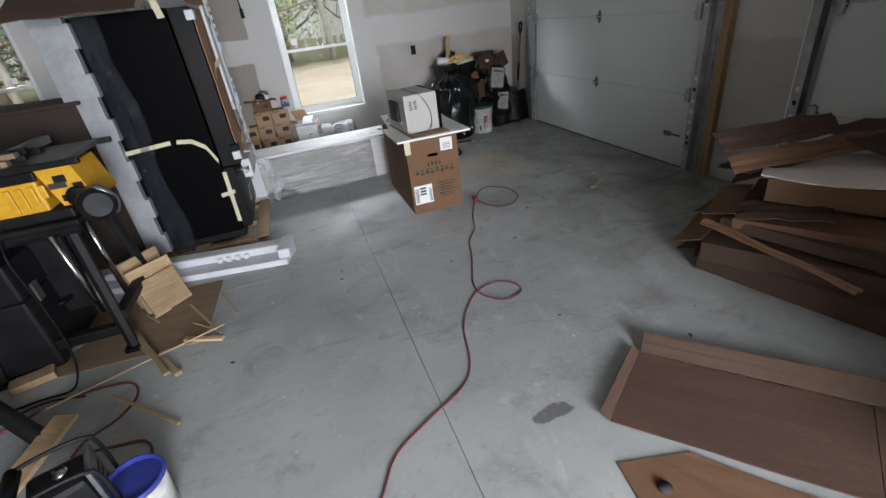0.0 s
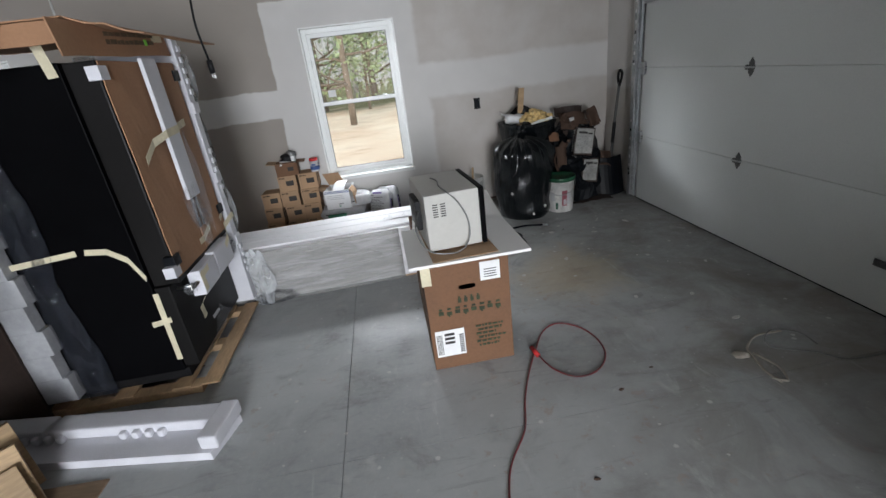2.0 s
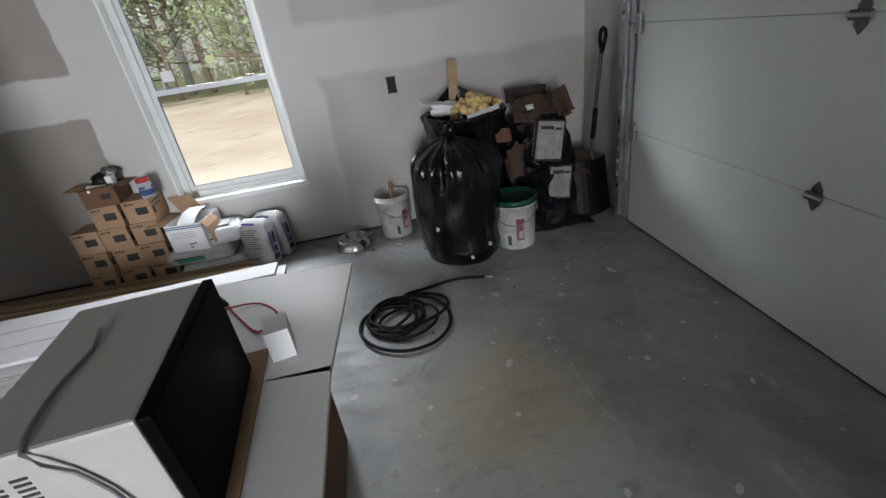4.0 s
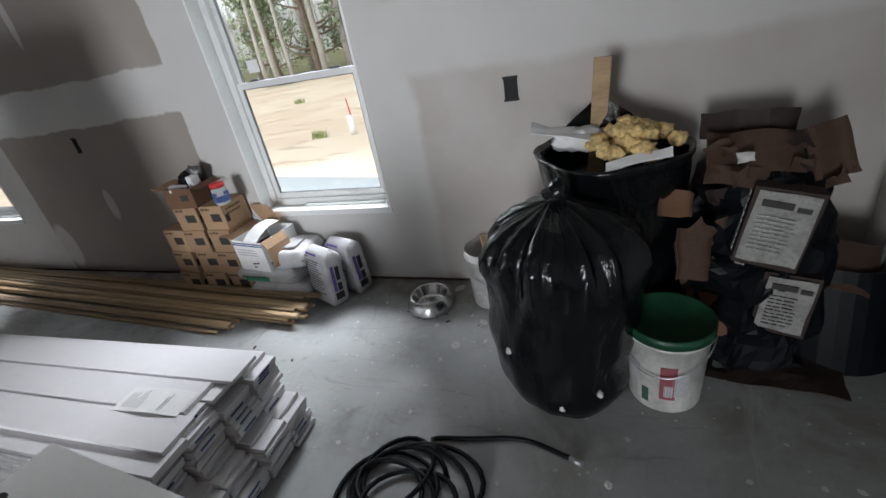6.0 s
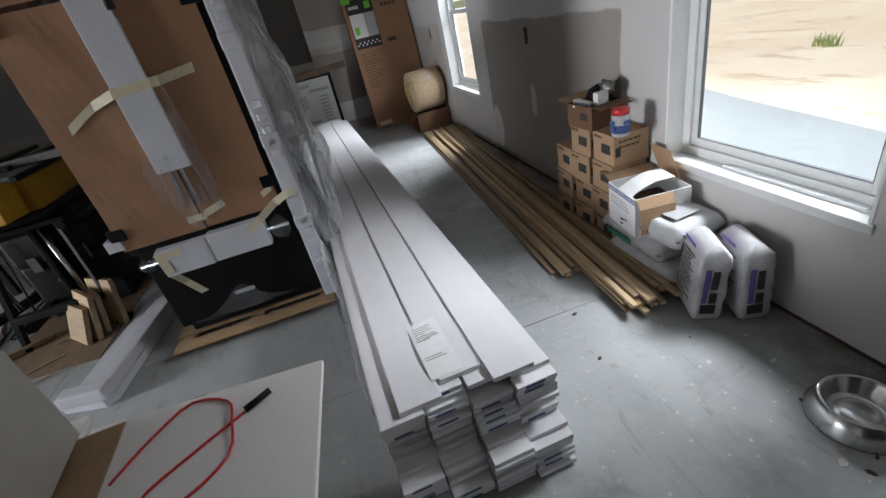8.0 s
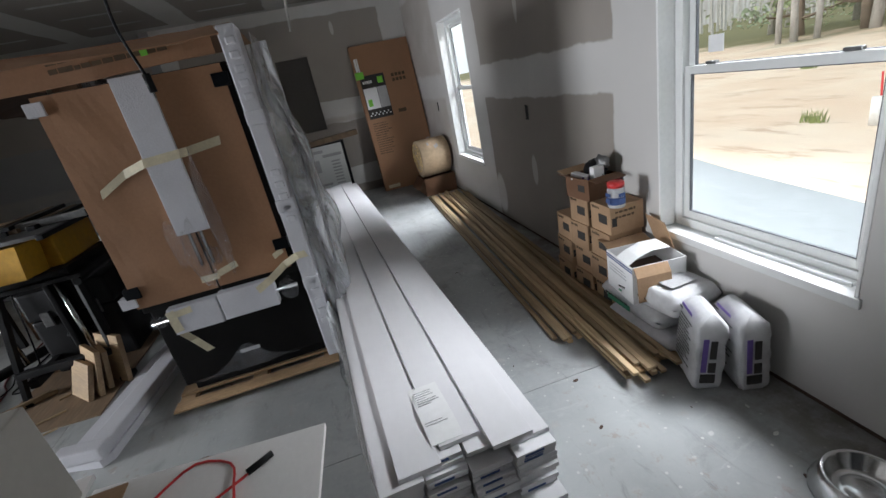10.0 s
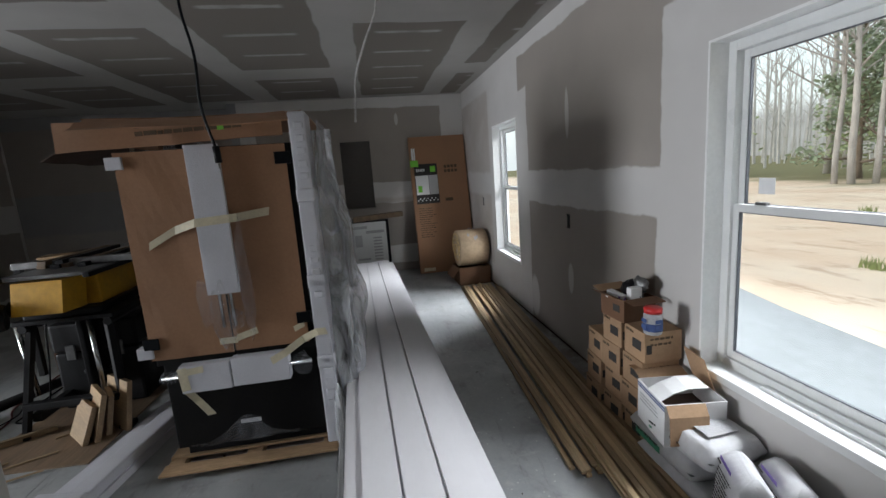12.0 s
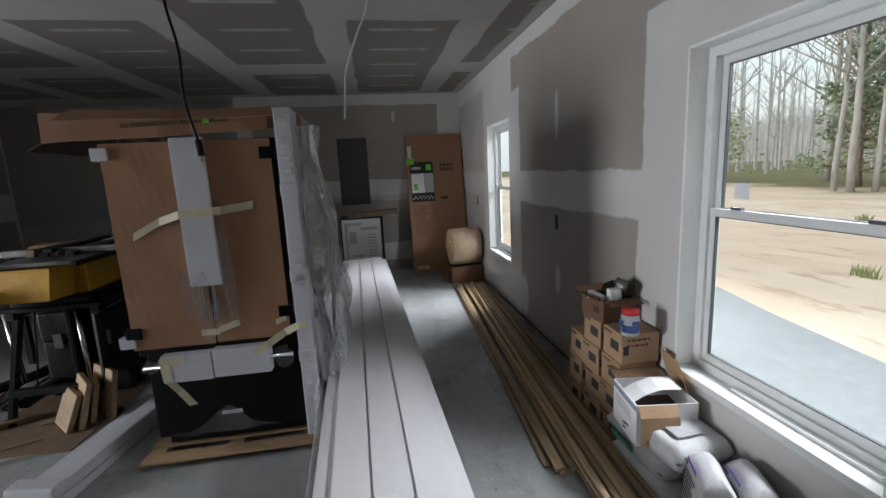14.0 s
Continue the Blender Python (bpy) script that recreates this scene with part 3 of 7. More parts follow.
def window(name, w):
    x0, x1, z0, z1 = w
    top = tagged(new(name), kind="structure")
    part("return_trim", box(x0, x1, Y1 + 0.0, Y1 + 0.115, z0 - 0.0, z0 + 0.012, bm=None), M_RETURN, top)
    bm = box(x0, x0 + 0.012, Y1 - 0.003, Y1 + 0.115, z0 + 0.012, z1)
    box(x1 - 0.012, x1, Y1 - 0.003, Y1 + 0.115, z0 + 0.012, z1, bm=bm)
    box(x0 + 0.012, x1 - 0.012, Y1 - 0.003, Y1 + 0.115, z1 - 0.012, z1, bm=bm)
    part("return_trim", bm, M_RETURN, top)
    part("window_sill", box(x0 - 0.012, x1 + 0.012, Y1 - 0.012, Y1 + 0.115, z0 - 0.02, z0 + 0.018, 0.004), M_VINYL, top)
    part("window_stop", box(x0 + 0.30, x1 - 0.06, Y1 + 0.055, Y1 + 0.1, z0 + 0.018, z0 + 0.032, 0.002), M_VINYL, top)
    x0, x1, z0, z1 = x0 + 0.012, x1 - 0.012, z0 + 0.018, z1 - 0.012
    a, b = Y1 + 0.09, Y1 + 0.16
    bm = box(x0, x0 + 0.045, a, b, z0, z1, 0.003)
    box(x1 - 0.045, x1, a, b, z0, z1, 0.003, bm)
    box(x0 + 0.045, x1 - 0.045, a, b, z1 - 0.045, z1, 0.003, bm)
    box(x0 + 0.045, x1 - 0.045, a, b, z0, z0 + 0.045, 0.003, bm)
    part("window_frame", bm, M_VINYL, top)
    mid = (z0 + z1) / 2 + 0.02
    for zl, zh, y, k in ((z0 + 0.045, mid + 0.02, Y1 + 0.105, 0), (mid - 0.02, z1 - 0.045, Y1 + 0.128, 1)):
        xl, xh = x0 + 0.045, x1 - 0.045
        sash = part("sash", box(xl, xl + 0.032, y, y + 0.022, zl, zh, 0.002), M_VINYL, top)
        bm = box(xh - 0.032, xh, y, y + 0.022, zl, zh, 0.002)
        part("sash_stile", bm, M_VINYL, sash)
        part("sash_rail", box(xl + 0.032, xh - 0.032, y, y + 0.022, zl, zl + 0.038, 0.002), M_VINYL, sash)
        part("sash_rail", box(xl + 0.032, xh - 0.032, y, y + 0.022, zh - 0.036, zh, 0.002), M_VINYL, sash)
        pane = part("pane", box(xl + 0.03, xh - 0.03, y + 0.009, y + 0.013, zl + 0.03, zh - 0.03), M_GLASS, sash)
        pane.visible_shadow = False
        for a, b, c, d in ((xl + 0.032, xl + 0.037, zl + 0.038, zh - 0.036), (xh - 0.037, xh - 0.032, zl + 0.038, zh - 0.036), (xl + 0.037, xh - 0.037, zl + 0.038, zl + 0.042), (xl + 0.037, xh - 0.037, zh - 0.04, zh - 0.036)):
            part("gasket", box(a, b, y + 0.004, y + 0.018, c, d), M_GASKET, sash)
        for a, b in ((xl - 0.007, xl - 0.001), (xh + 0.001, xh + 0.007)):
            part("jamb_liner", box(a, b, y - 0.014, y + 0.002, zl, zh), M_GASKET, sash)
    for f in (0.2, 0.8):
        c = x0 + (x1 - x0) * f
        part("sash_lock", box(c - 0.03, c + 0.03, Y1 + 0.108, Y1 + 0.127, mid + 0.02, mid + 0.034, 0.004), M_GREYMET, top)
    return top


win1 = window("window_1", W1)
win2 = window("window_2", W2)
part("sticker", box(0.80, 0.88, Y1 + 0.133, Y1 + 0.1345, 1.36, 1.43), M_WHITE, win1)
part("sticker", box(-2.30, -2.24, Y1 + 0.133, Y1 + 0.1345, 1.36, 1.42), M_WHITE, win2)


def hinge(parent, y, z, roller=False):
    bm = lathe([(0.0, 0.0), (0.03, 0.0), (0.03, 0.004), (0.0, 0.004)], 6, None)
    bmesh.ops.transform(bm, verts=bm.verts, matrix=Matrix.Translation((3.857, y, z)) @ pose(0, 0, 0, 0, -90, 0) @ Matrix.Diagonal((2.1, 0.9, 1, 1)))
    box(3.836, 3.853, y - 0.035, y + 0.035, z - 0.016, z + 0.016, 0.003, bm)
    h = part("hinge", bm, M_DARKSTEEL, parent, "dark steel hinge")
    bm = tube([(3.84, y - 0.04, z), (3.84, y + 0.04, z)], 0.008, 8, raw=True)
    if roller:
        s = 1 if roller > 0 else -1
        tube([(3.84, y, z), (3.84, y + s * 0.1, z)], 0.006, 8, bm, raw=True)
        box(3.83, 3.853, y - 0.028, y + 0.028, z - 0.055, z + 0.055, 0.004, bm)
    part("hinge_pin", bm, M_GALV, h)


def garage_door(name, y0, y1, sections):
    top = tagged(new(name), kind="structure")
    for i in range(sections):
        z = 0.012 + i * 0.645
        part("door_panel", box(3.857, 3.898, y0, y1, z, z + 0.643, 0.003), M_DOOR, top)
    part("door_seal", box(3.862, 3.893, y0, y1, 0.0, 0.0125, 0.003), M_RUBBER, top)
    for z in (0.65, 1.295, 1.94):
        for f in (0.5,):
            hinge(top, y0 + (y1 - y0) * f, z)
        hinge(top, y0 + 0.035, z, -1)
        hinge(top, y1 - 0.035, z, 1)
    for y, s in ((y0 - 0.065, -1), (y1 + 0.065, 1)):
        bm = box(3.80, 3.803, y - 0.028, y + 0.028, 0.02, 2.5)
        box(3.80, 3.86, y + s * 0.028 - 0.0015, y + s * 0.028 + 0.0015, 0.02, 2.5, bm=bm)
        box(3.857, 3.86, y - 0.028, y + 0.01, 0.02, 2.5, bm=bm)
        tr = part("door_track", bm, M_GALV, top, "galvanised roller track")
        bm = box(3.862, 3.868, y + s * 0.035, y + s * 0.075, 0.0, 2.55)
        box(3.862, 3.897, y + s * 0.075 - 0.003, y + s * 0.075, 0.0, 2.55, bm=bm)
        part("angle_bracket", bm, M_GALV, top)
        for k in range(14):
            zz = 0.25 + k * 0.09 + (0.45 if k > 6 else 0)
            part("track_slot", box(3.7985, 3.7998, y - 0.012, y + 0.012, zz, zz + 0.03), M_WHITE if k % 5 else M_RUBBER, tr)
        for zz in (0.3, 1.35):
            part("track_bolt", box(3.79, 3.8, y - 0.012, y + 0.012, zz, zz + 0.024, 0.003), M_DARKSTEEL, tr)
    return top


gd1 = garage_door("door_1", 3.52, 6.16, 4)
gd2 = garage_door("door_2", 0.30, 2.56, 4)
bm = box(3.815, 3.857, 3.55, 6.13, 1.86, 1.866)
box(3.815, 3.819, 3.55, 6.13, 1.84, 1.90, bm=bm)
part("door_strut", bm, M_GALV, gd1, "galvanised stiffening strut")
part("door_tag", box(3.809, 3.813, 5.42, 5.47, 1.80, 1.86, 0.004), M_REDB, gd1, "small red tag")
bm = box(3.845, 3.857, 3.70, 3.78, 0.27, 0.31, 0.003)
box(3.835, 3.845, 3.58, 3.75, 0.285, 0.30, 0.003, bm)
part("slide_bolt", bm, M_DARKSTEEL, gd1, "dark steel slide bolt")
tagged(part("door_jamb_trim", box(3.84, 3.899, 3.26, 3.335, 0.0, 2.6, 0.003), M_JAMB), kind="structure")
tagged(part("door_jamb_trim", box(3.872, 3.899, 3.335, 3.45, 0.0, 2.6, 0.002), M_GALV), kind="structure")
tagged(part("door_jamb_trim", box(3.87, 3.899, 6.23, 6.34, 0.0, 2.6, 0.002), M_RETURN), kind="structure")
tagged(part("door_jamb_trim", box(3.87, 3.899, 2.62, 2.72, 0.0, 2.6, 0.002), M_RETURN), kind="structure")


def wall_box(name, cx, cz, w, h):
    top = tagged(new(name), kind="structure")
    bm = box(cx - w / 2, cx + w / 2, Y1 - 0.0035, Y1 - 0.001, cz - h / 2, cz + h / 2)
    part("outlet_hole", bm, M_RUBBER, top)
    bm = box(cx - w / 2 - 0.004, cx + w / 2 + 0.004, Y1 - 0.006, Y1 - 0.0035, cz + h / 2, cz + h / 2 + 0.012, 0.001)
    box(cx - w / 2 - 0.004, cx + w / 2 + 0.004, Y1 - 0.006, Y1 - 0.0035, cz - h / 2 - 0.012, cz - h / 2, 0.001, bm)
    part("outlet_tab", bm, M_BLACKPL, top)


wall_box("wall_outlet", 2.385, 1.105, 0.066, 0.092)
wall_box("wall_outlet", -0.82, 1.09, 0.045, 0.09)
wall_box("wall_outlet", -3.52, 1.10, 0.045, 0.09)


# ---- outdoors ----
tagged(part("ground", box(-150, 150, Y1 + 0.17, 300, -0.5, -0.13), M_SAND), kind="structure")
tagged(part("pavement", slab([(-4.5, Y1 + 0.172), (5.5, Y1 + 0.172), (5.5, 8.9), (0.6, 9.1), (-1.2, 9.4), (-4.5, 10.2)], -0.129, -0.04), M_APRON), kind="structure")
tagged(part("ground_behind", box(-60, 60, -80, Y0 - 0.15, -0.3, -0.02), M_APRON), kind="structure")


def tree(name, x, y, h, r, seed, kind):
    rnd = random.Random(seed)
    top = thing(name, "tall bare deciduous tree with grey bark" if kind == "bare" else "evergreen pine with dark green needles beyond the sandy yard", "tree", pose(x, y, -0.35), "trees at the wood's edge")
    bm = bmesh.new()
    lean = rnd.uniform(-0.04, 0.04)
    trunk = [(lean * z + 0.10 * noise.noise(Vector((seed, z * 0.4, 0))), 0.1 * noise.noise(Vector((z * 0.4, seed, 3))), z) for z in np.linspace(0, h, 9)]
    tube(trunk, r, 7, bm, raw=True, taper=r * 0.25)
    tips = []

    def limb(p, d, ln, rr, depth):
        q = [p]
        for _ in range(4):
            d = (d + Vector((rnd.uniform(-.35, .35), rnd.uniform(-.35, .35), rnd.uniform(-.1, .35)))).normalized()
            q.append(q[-1] + d * ln / 4)
        tube(q, rr, 4, bm, raw=True, taper=rr * 0.3)
        tips.append(q[-1])
        if depth:
            for k in (2, 3, 4):
                limb(q[k], (d + Vector((rnd.uniform(-1, 1), rnd.uniform(-1, 1), rnd.uniform(-.2, .7)))).normalized(), ln * 0.5, rr * 0.45, depth - 1)

    for k in range({"bare": 12, "near": 34}.get(kind, 26)):
        f = rnd.uniform(0.3, 1) if kind == "bare" else rnd.uniform(0.12, 1)
        a = rnd.uniform(0, 6.28)
        z = h * f
        i = min(7, int(f * 8))
        p = Vector(trunk[i]).lerp(Vector(trunk[i + 1]), f * 8 - i) if f < 1 else Vector(trunk[-1])
        rise = 0.8 if kind == "bare" else 0.05
        limb(p, Vector((math.cos(a), math.sin(a), rise)).normalized(), h * (0.3 if kind == "bare" else (0.34 if kind == "near" else 0.27) * (1.12 - f)), r * 0.38 * (1.2 - f), 2 if kind == "bare" else 1)
    smooth(part("trunk", bm, M_BARK if kind == "bare" else M_PINEBARK, top))
    if kind != "bare":
        verts, faces = [], []
        wide = 0.55 if kind == "spring" else 0.34
        for t in tips:
            for _ in range(26 if kind == "pine" else 12):
                c = t + Vector((rnd.gauss(0, wide), rnd.gauss(0, wide), rnd.gauss(0, wide * 0.6)))
                a, b = (Vector((rnd.uniform(-1, 1), rnd.uniform(-1, 1), rnd.uniform(-.6, .6))).normalized() * rnd.uniform(.05, .15) for _ in range(2))
                n = len(verts)
                verts += [c - a, c + b, c + a, c - b]
                faces.append((n, n + 1, n + 2, n + 3))
        me = bpy.data.meshes.new("crown")
        me.from_pydata([tuple(v) for v in verts], [], faces)
        me.materials.append(M_LEAF if kind == "pine" else M_LEAFY)
        ob = new("crown", me)
        ob.parent = top
    return top


TREES = [(-8.5, 27, 13, 0.22, "bare"), (-10.2, 28, 14, 0.26, "bare"), (-11.0, 26.5, 12, 0.2, "bare"), (-7.2, 31, 15, 0.24, "bare"), (-13.5, 30, 14, 0.25, "bare"),
         (-5.5, 29, 9, 0.2, "pine"), (-4.0, 33, 13, 0.25, "bare"), (-16, 33, 15, 0.25, "bare"), (-19, 31, 13, 0.2, "bare"), (-1.5, 27, 9.5, 0.22, "pine"),
         (1.2, 31, 11, 0.24, "pine"), (3.5, 28, 12, 0.2, "bare"), (-22, 36, 14, 0.25, "bare"), (-6.6, 27.5, 8.0, 0.16, "pine"), (0.0, 34, 14, 0.22, "bare"),
         (6.0, 32, 12, 0.24, "pine"), (-12.2, 34, 8, 0.2, "pine"), (-2.9, 24.5, 4.6, 0.08, "spring"), (-9.3, 33.5, 6.5, 0.09, "spring"), (0.9, 24.8, 5.0, 0.08, "spring"),
         (-27, 30, 13, 0.22, "bare"), (-33, 34, 14, 0.24, "bare"), (-30, 27, 8, 0.2, "pine"), (0.35, 18.5, 11, 0.13, "near"), (-24, 28, 5.4, 0.08, "spring"), (-12.6, 24.6, 12, 0.15, "bare"), (-13.2, 24.5, 11, 0.12, "bare"), (-12.1, 25.1, 11, 0.12, "bare"), (-11.6, 27, 9, 0.2, "pine"), (-14.6, 27.5, 7.5, 0.18, "pine"), (-17.5, 31, 4.6, 0.07, "spring")]
for i, (x, y, h, r, k) in enumerate(TREES):
    tree("pine_tree" if k in ("pine", "near") else "young_tree" if k == "spring" else "bare_tree", x, y, h, r, i + 3, k)

rnd = random.Random(5)
bm = bmesh.new()
for i in range(260):
    x, y = rnd.uniform(-75, 35), rnd.uniform(38, 75)
    h, r = rnd.uniform(9, 17), rnd.uniform(0.06, 0.2)
    lx = rnd.uniform(-.8, .8)
    tube([(x, y, -.4), (x + lx * .5, y, h * .5), (x + lx, y, h)], r, 4, bm, raw=True, taper=r * .3)
    for k in range(7):
        z = rnd.uniform(.3, .95) * h
        a = rnd.uniform(0, 6.28)
        e = Vector((math.cos(a), math.sin(a), 1.0)) * rnd.uniform(1.2, 3)
        p = Vector((x + lx * z / h, y, z))
        tube([p, p + e * .5 + Vector((0, 0, .2)), p + e], r * .4, 3, bm, raw=True, taper=.01)
tagged(part("far_woods", bm, M_FAR_BARK), "bare woods behind the sandy yard, haze mixed into the bark colour", "woods", kind="stuff")

# Woods sheet glows by emission, its pale haze and daylight put into the colour.
g = Graph("glowing_distant_woods")
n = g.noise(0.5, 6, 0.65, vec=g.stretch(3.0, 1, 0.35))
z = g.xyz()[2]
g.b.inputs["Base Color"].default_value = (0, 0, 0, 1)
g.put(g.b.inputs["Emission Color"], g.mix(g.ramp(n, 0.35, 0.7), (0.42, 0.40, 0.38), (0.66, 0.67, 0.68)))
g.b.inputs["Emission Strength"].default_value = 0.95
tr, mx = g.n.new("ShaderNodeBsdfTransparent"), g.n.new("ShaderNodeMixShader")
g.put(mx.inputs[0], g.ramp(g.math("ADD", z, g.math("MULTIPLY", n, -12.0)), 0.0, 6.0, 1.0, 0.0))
g.l.new(tr.outputs[0], mx.inputs[1]), g.l.new(g.b.outputs[0], mx.inputs[2]), g.l.new(mx.outputs[0], g.n["Material Output"].inputs[0])
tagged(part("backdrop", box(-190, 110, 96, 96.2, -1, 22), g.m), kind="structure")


def tuft(x, y, seed, n=60, s=0.7):
    rnd = random.Random(seed)
    bm = bmesh.new()
    for _ in range(n):
        a, rr = rnd.uniform(0, 6.28), rnd.uniform(0, .16) * s
        p = Vector((math.cos(a) * rr * 1.8, math.sin(a) * rr, 0))
        t = p + Vector((rnd.gauss(0, .07), rnd.gauss(0, .07), rnd.uniform(.12, .3))) * s
        w = Vector((0.008, 0.004, 0))
        bm.faces.new([bm.verts.new(q) for q in (p - w, p + w, t)])
    single("grass_tuft", bm, M_GRASS, "small green grass tuft on bare sandy soil", "grass", pose(x, y, -0.13), "grass tufts in the yard", "stuff")


for i, (x, y) in enumerate(((-2.25, 11.9), (-6.2, 17.0))):
    tuft(x, y, i)
pipe = thing("drain_pipe", "short white plastic pipe stub with orange tape standing in sand", "pipe", pose(-1.5, 11.9, -0.13))
smooth(part("pipe", lathe([(0.06, 0), (0.06, 0.34), (0.05, 0.34), (0.05, 0.1)], 20), M_WHITE, pipe))
smooth(part("stake", tube([(0.0, 0.09, 0), (-0.05, 0.09, 0.62)], 0.012, 6, raw=True), M_REDB, pipe))
bm = box(-3.95, -3.78, 8.0, 8.17, -0.04, 2.6, 0.01)
single("porch_post", bm, M_BRICKRED, "red-brown square porch post outside the small window", "post")

# ---- things ----
def marks(parent, mat, origin, ux, uz, rects, name="print", lift=0.0015):
    """Thin flat marks on a face: rects are (u, w, v, h) measured along ux and uz from origin."""
    if name.startswith("label") and name != "label_print" and len(rects) > 1:
        return [marks(parent, mat, origin, ux, uz, [r], name, lift) for r in rects]
    if name == "print" and len(rects) > 1 and max(q[1] for q in rects) > 0.03:
        return [marks(parent, mat, origin, ux, uz, [q], name, lift) for q in rects]
    ux, uz = Vector(ux).normalized(), Vector(uz).normalized()
    nrm = ux.cross(uz)
    bm = bmesh.new()
    for u, w, v, h in rects:
        a = Vector(origin) + ux * u + uz * v + nrm * lift * 0.3
        q = [a, a + ux * w, a + ux * w + uz * h, a + uz * h]
        lo, hi = [bm.verts.new(p) for p in q], [bm.verts.new(p + nrm * lift) for p in q]
        bm.faces.new(hi)
        for i in range(4):
            bm.faces.new((lo[i], lo[(i + 1) % 4], hi[(i + 1) % 4], hi[i]))
    return part(name, bm, mat, parent)


def lines(rnd, u0, w, v0, rows, pitch, h, fill=0.8):
    """Bars standing for lines of unreadable print."""
    out = []
    for r in range(rows):
        u = u0
        while u < u0 + w * rnd.uniform(fill, 1.0):
            ww = rnd.uniform(0.008, 0.03) * max(1, w * 4)
            out.append((u, min(ww, u0 + w - u), v0 - r * pitch, h * rnd.uniform(0.7, 1)))
            u += ww + 0.006
    return [o for o in out if o[1] > 0.002]


def strip(points, width, axis, thick=0.0008, bm=None):
    """A flat ribbon through points, as wide as width along axis."""
    a = Vector(axis).normalized() * width / 2
    return sheet([[Vector(p) - a for p in points], [Vector(p) + a for p in points]], thick, bm)


# ---- refrigerator in its packing ----
fridge = thing("refrigerator", "black refrigerator still in cardboard, foam and tape on its wooden pallet", "refrigerator", pose(0, 0, 0))
FY0, FY1 = 4.215, 5.03
part("body", box(-0.70, -0.03, FY0, FY1, 0.12, 1.76, 0.006), M_BLACK, fridge, "glossy black cabinet")
part("door", box(-0.018, 0.118, FY0 + 0.003, 4.612, 0.655, 1.755, 0.008), M_SLATE, fridge)
part("door", box(-0.018, 0.118, 4.618, FY1 - 0.003, 0.655, 1.755, 0.008), M_SLATE, fridge)
dr = part("drawer", box(-0.025, 0.055, FY0 + 0.003, FY1 - 0.003, 0.14, 0.645, 0.008), M_SLATE, fridge, "dark freezer drawer")
bm = tube([(0.145, FY0 + 0.03, 0.595), (0.145, FY1 - 0.03, 0.595)], 0.011, 12, raw=True)
for y in (FY0 + 0.08, FY1 - 0.08):
    tube([(0.055, y, 0.595), (0.145, y, 0.595)], 0.009, 10, bm, raw=True)
smooth(part("handle", bm, M_CHROME, dr, "steel bar handle"))
for y in (4.59, 4.645):
    bm = tube([(0.152, y, 0.84), (0.152, y, 1.6)], 0.010, 12, raw=True)
    smooth(part("handle", bm, M_CHROME, fridge, "steel bar handle"))
part("kick_plate", box(-0.66, -0.02, FY0 + 0.02, FY1 - 0.02, 0.06, 0.12, 0.003), M_BLACKPL, fridge)


def wavy(y0, y1, z0, z1, x, seed, n=10, amp=0.006):
    return [[(x + amp * noise.noise(Vector((seed, y * 6, z * 6))), y, z) for y in np.linspace(y0, y1, n)] for z in np.linspace(z1, z0, n)]


part("card_sheet", sheet(wavy(FY0 - 0.005, 4.612, 0.695, 1.75, 0.13, 1), 0.005), M_CARD_F, fridge, "brown cardboard sheet taped over the door")
part("card_sheet", sheet(wavy(4.622, FY1 - 0.03, 0.70, 1.75, 0.13, 2), 0.005), M_CARD_F, fridge, "brown cardboard sheet taped over the door")
part("foam_strip", box(0.15, 0.172, 4.54, 4.695, 1.02, 1.765, 0.004), M_EPS, fridge, "white foam strip between the doors")
part("foam_pad", box(0.10, 0.172, 4.34, 4.588, 0.51, 0.66, 0.006), M_EPS, fridge, "white foam pad on the drawer")
part("foam_pad", box(0.10, 0.172, 4.596, 4.885, 0.515, 0.67, 0.006), M_EPS, fridge, "white foam pad on the drawer")
# corner post of foam, with teeth
post = part("foam_post", box(-0.06, 0.155, FY1 + 0.004, FY1 + 0.085, 0.10, 1.90, 0.008), M_EPS, fridge, "white foam corner post")
for z in np.arange(0.2, 1.85, 0.062):
    if int(z * 3.2) % 2:
        part("tooth", box(0.155, 0.168, FY1 + 0.03, FY1 + 0.075, z, z + 0.035, 0.006), M_EPS, post)
for z in (0.55, 1.0, 1.45):
    part("rib", box(-0.07, 0.168, FY1 + 0.002, FY1 + 0.092, z, z + 0.07, 0.008), M_EPS, post)
part("foam_post", rough_up(box(-0.30, -0.02, FY1 + 0.004, FY1 + 0.05, 0.1, 1.88, 0.01), 0.004, 5), M_EPS, fridge, "white foam side panel")
bm = bmesh.new()
for i in range(12):
    z = 0.10 + i * 0.148
    w = 0.10 if i % 2 else 0.125
    box(-0.70 - 0.04 * (1 - i / 12), -0.70 + w, FY0 - 0.075, FY0 - 0.003, z, z + 0.149, 0.004, bm)
part("foam_post", bm, M_EPS_FILM, fridge, "white foam corner post under film")
part("foam_post", box(-0.80, -0.70, FY0 - 0.06, FY0 + 0.1, 0.1, 1.87, 0.008), M_EPS_FILM, fridge, "white foam corner post under film")
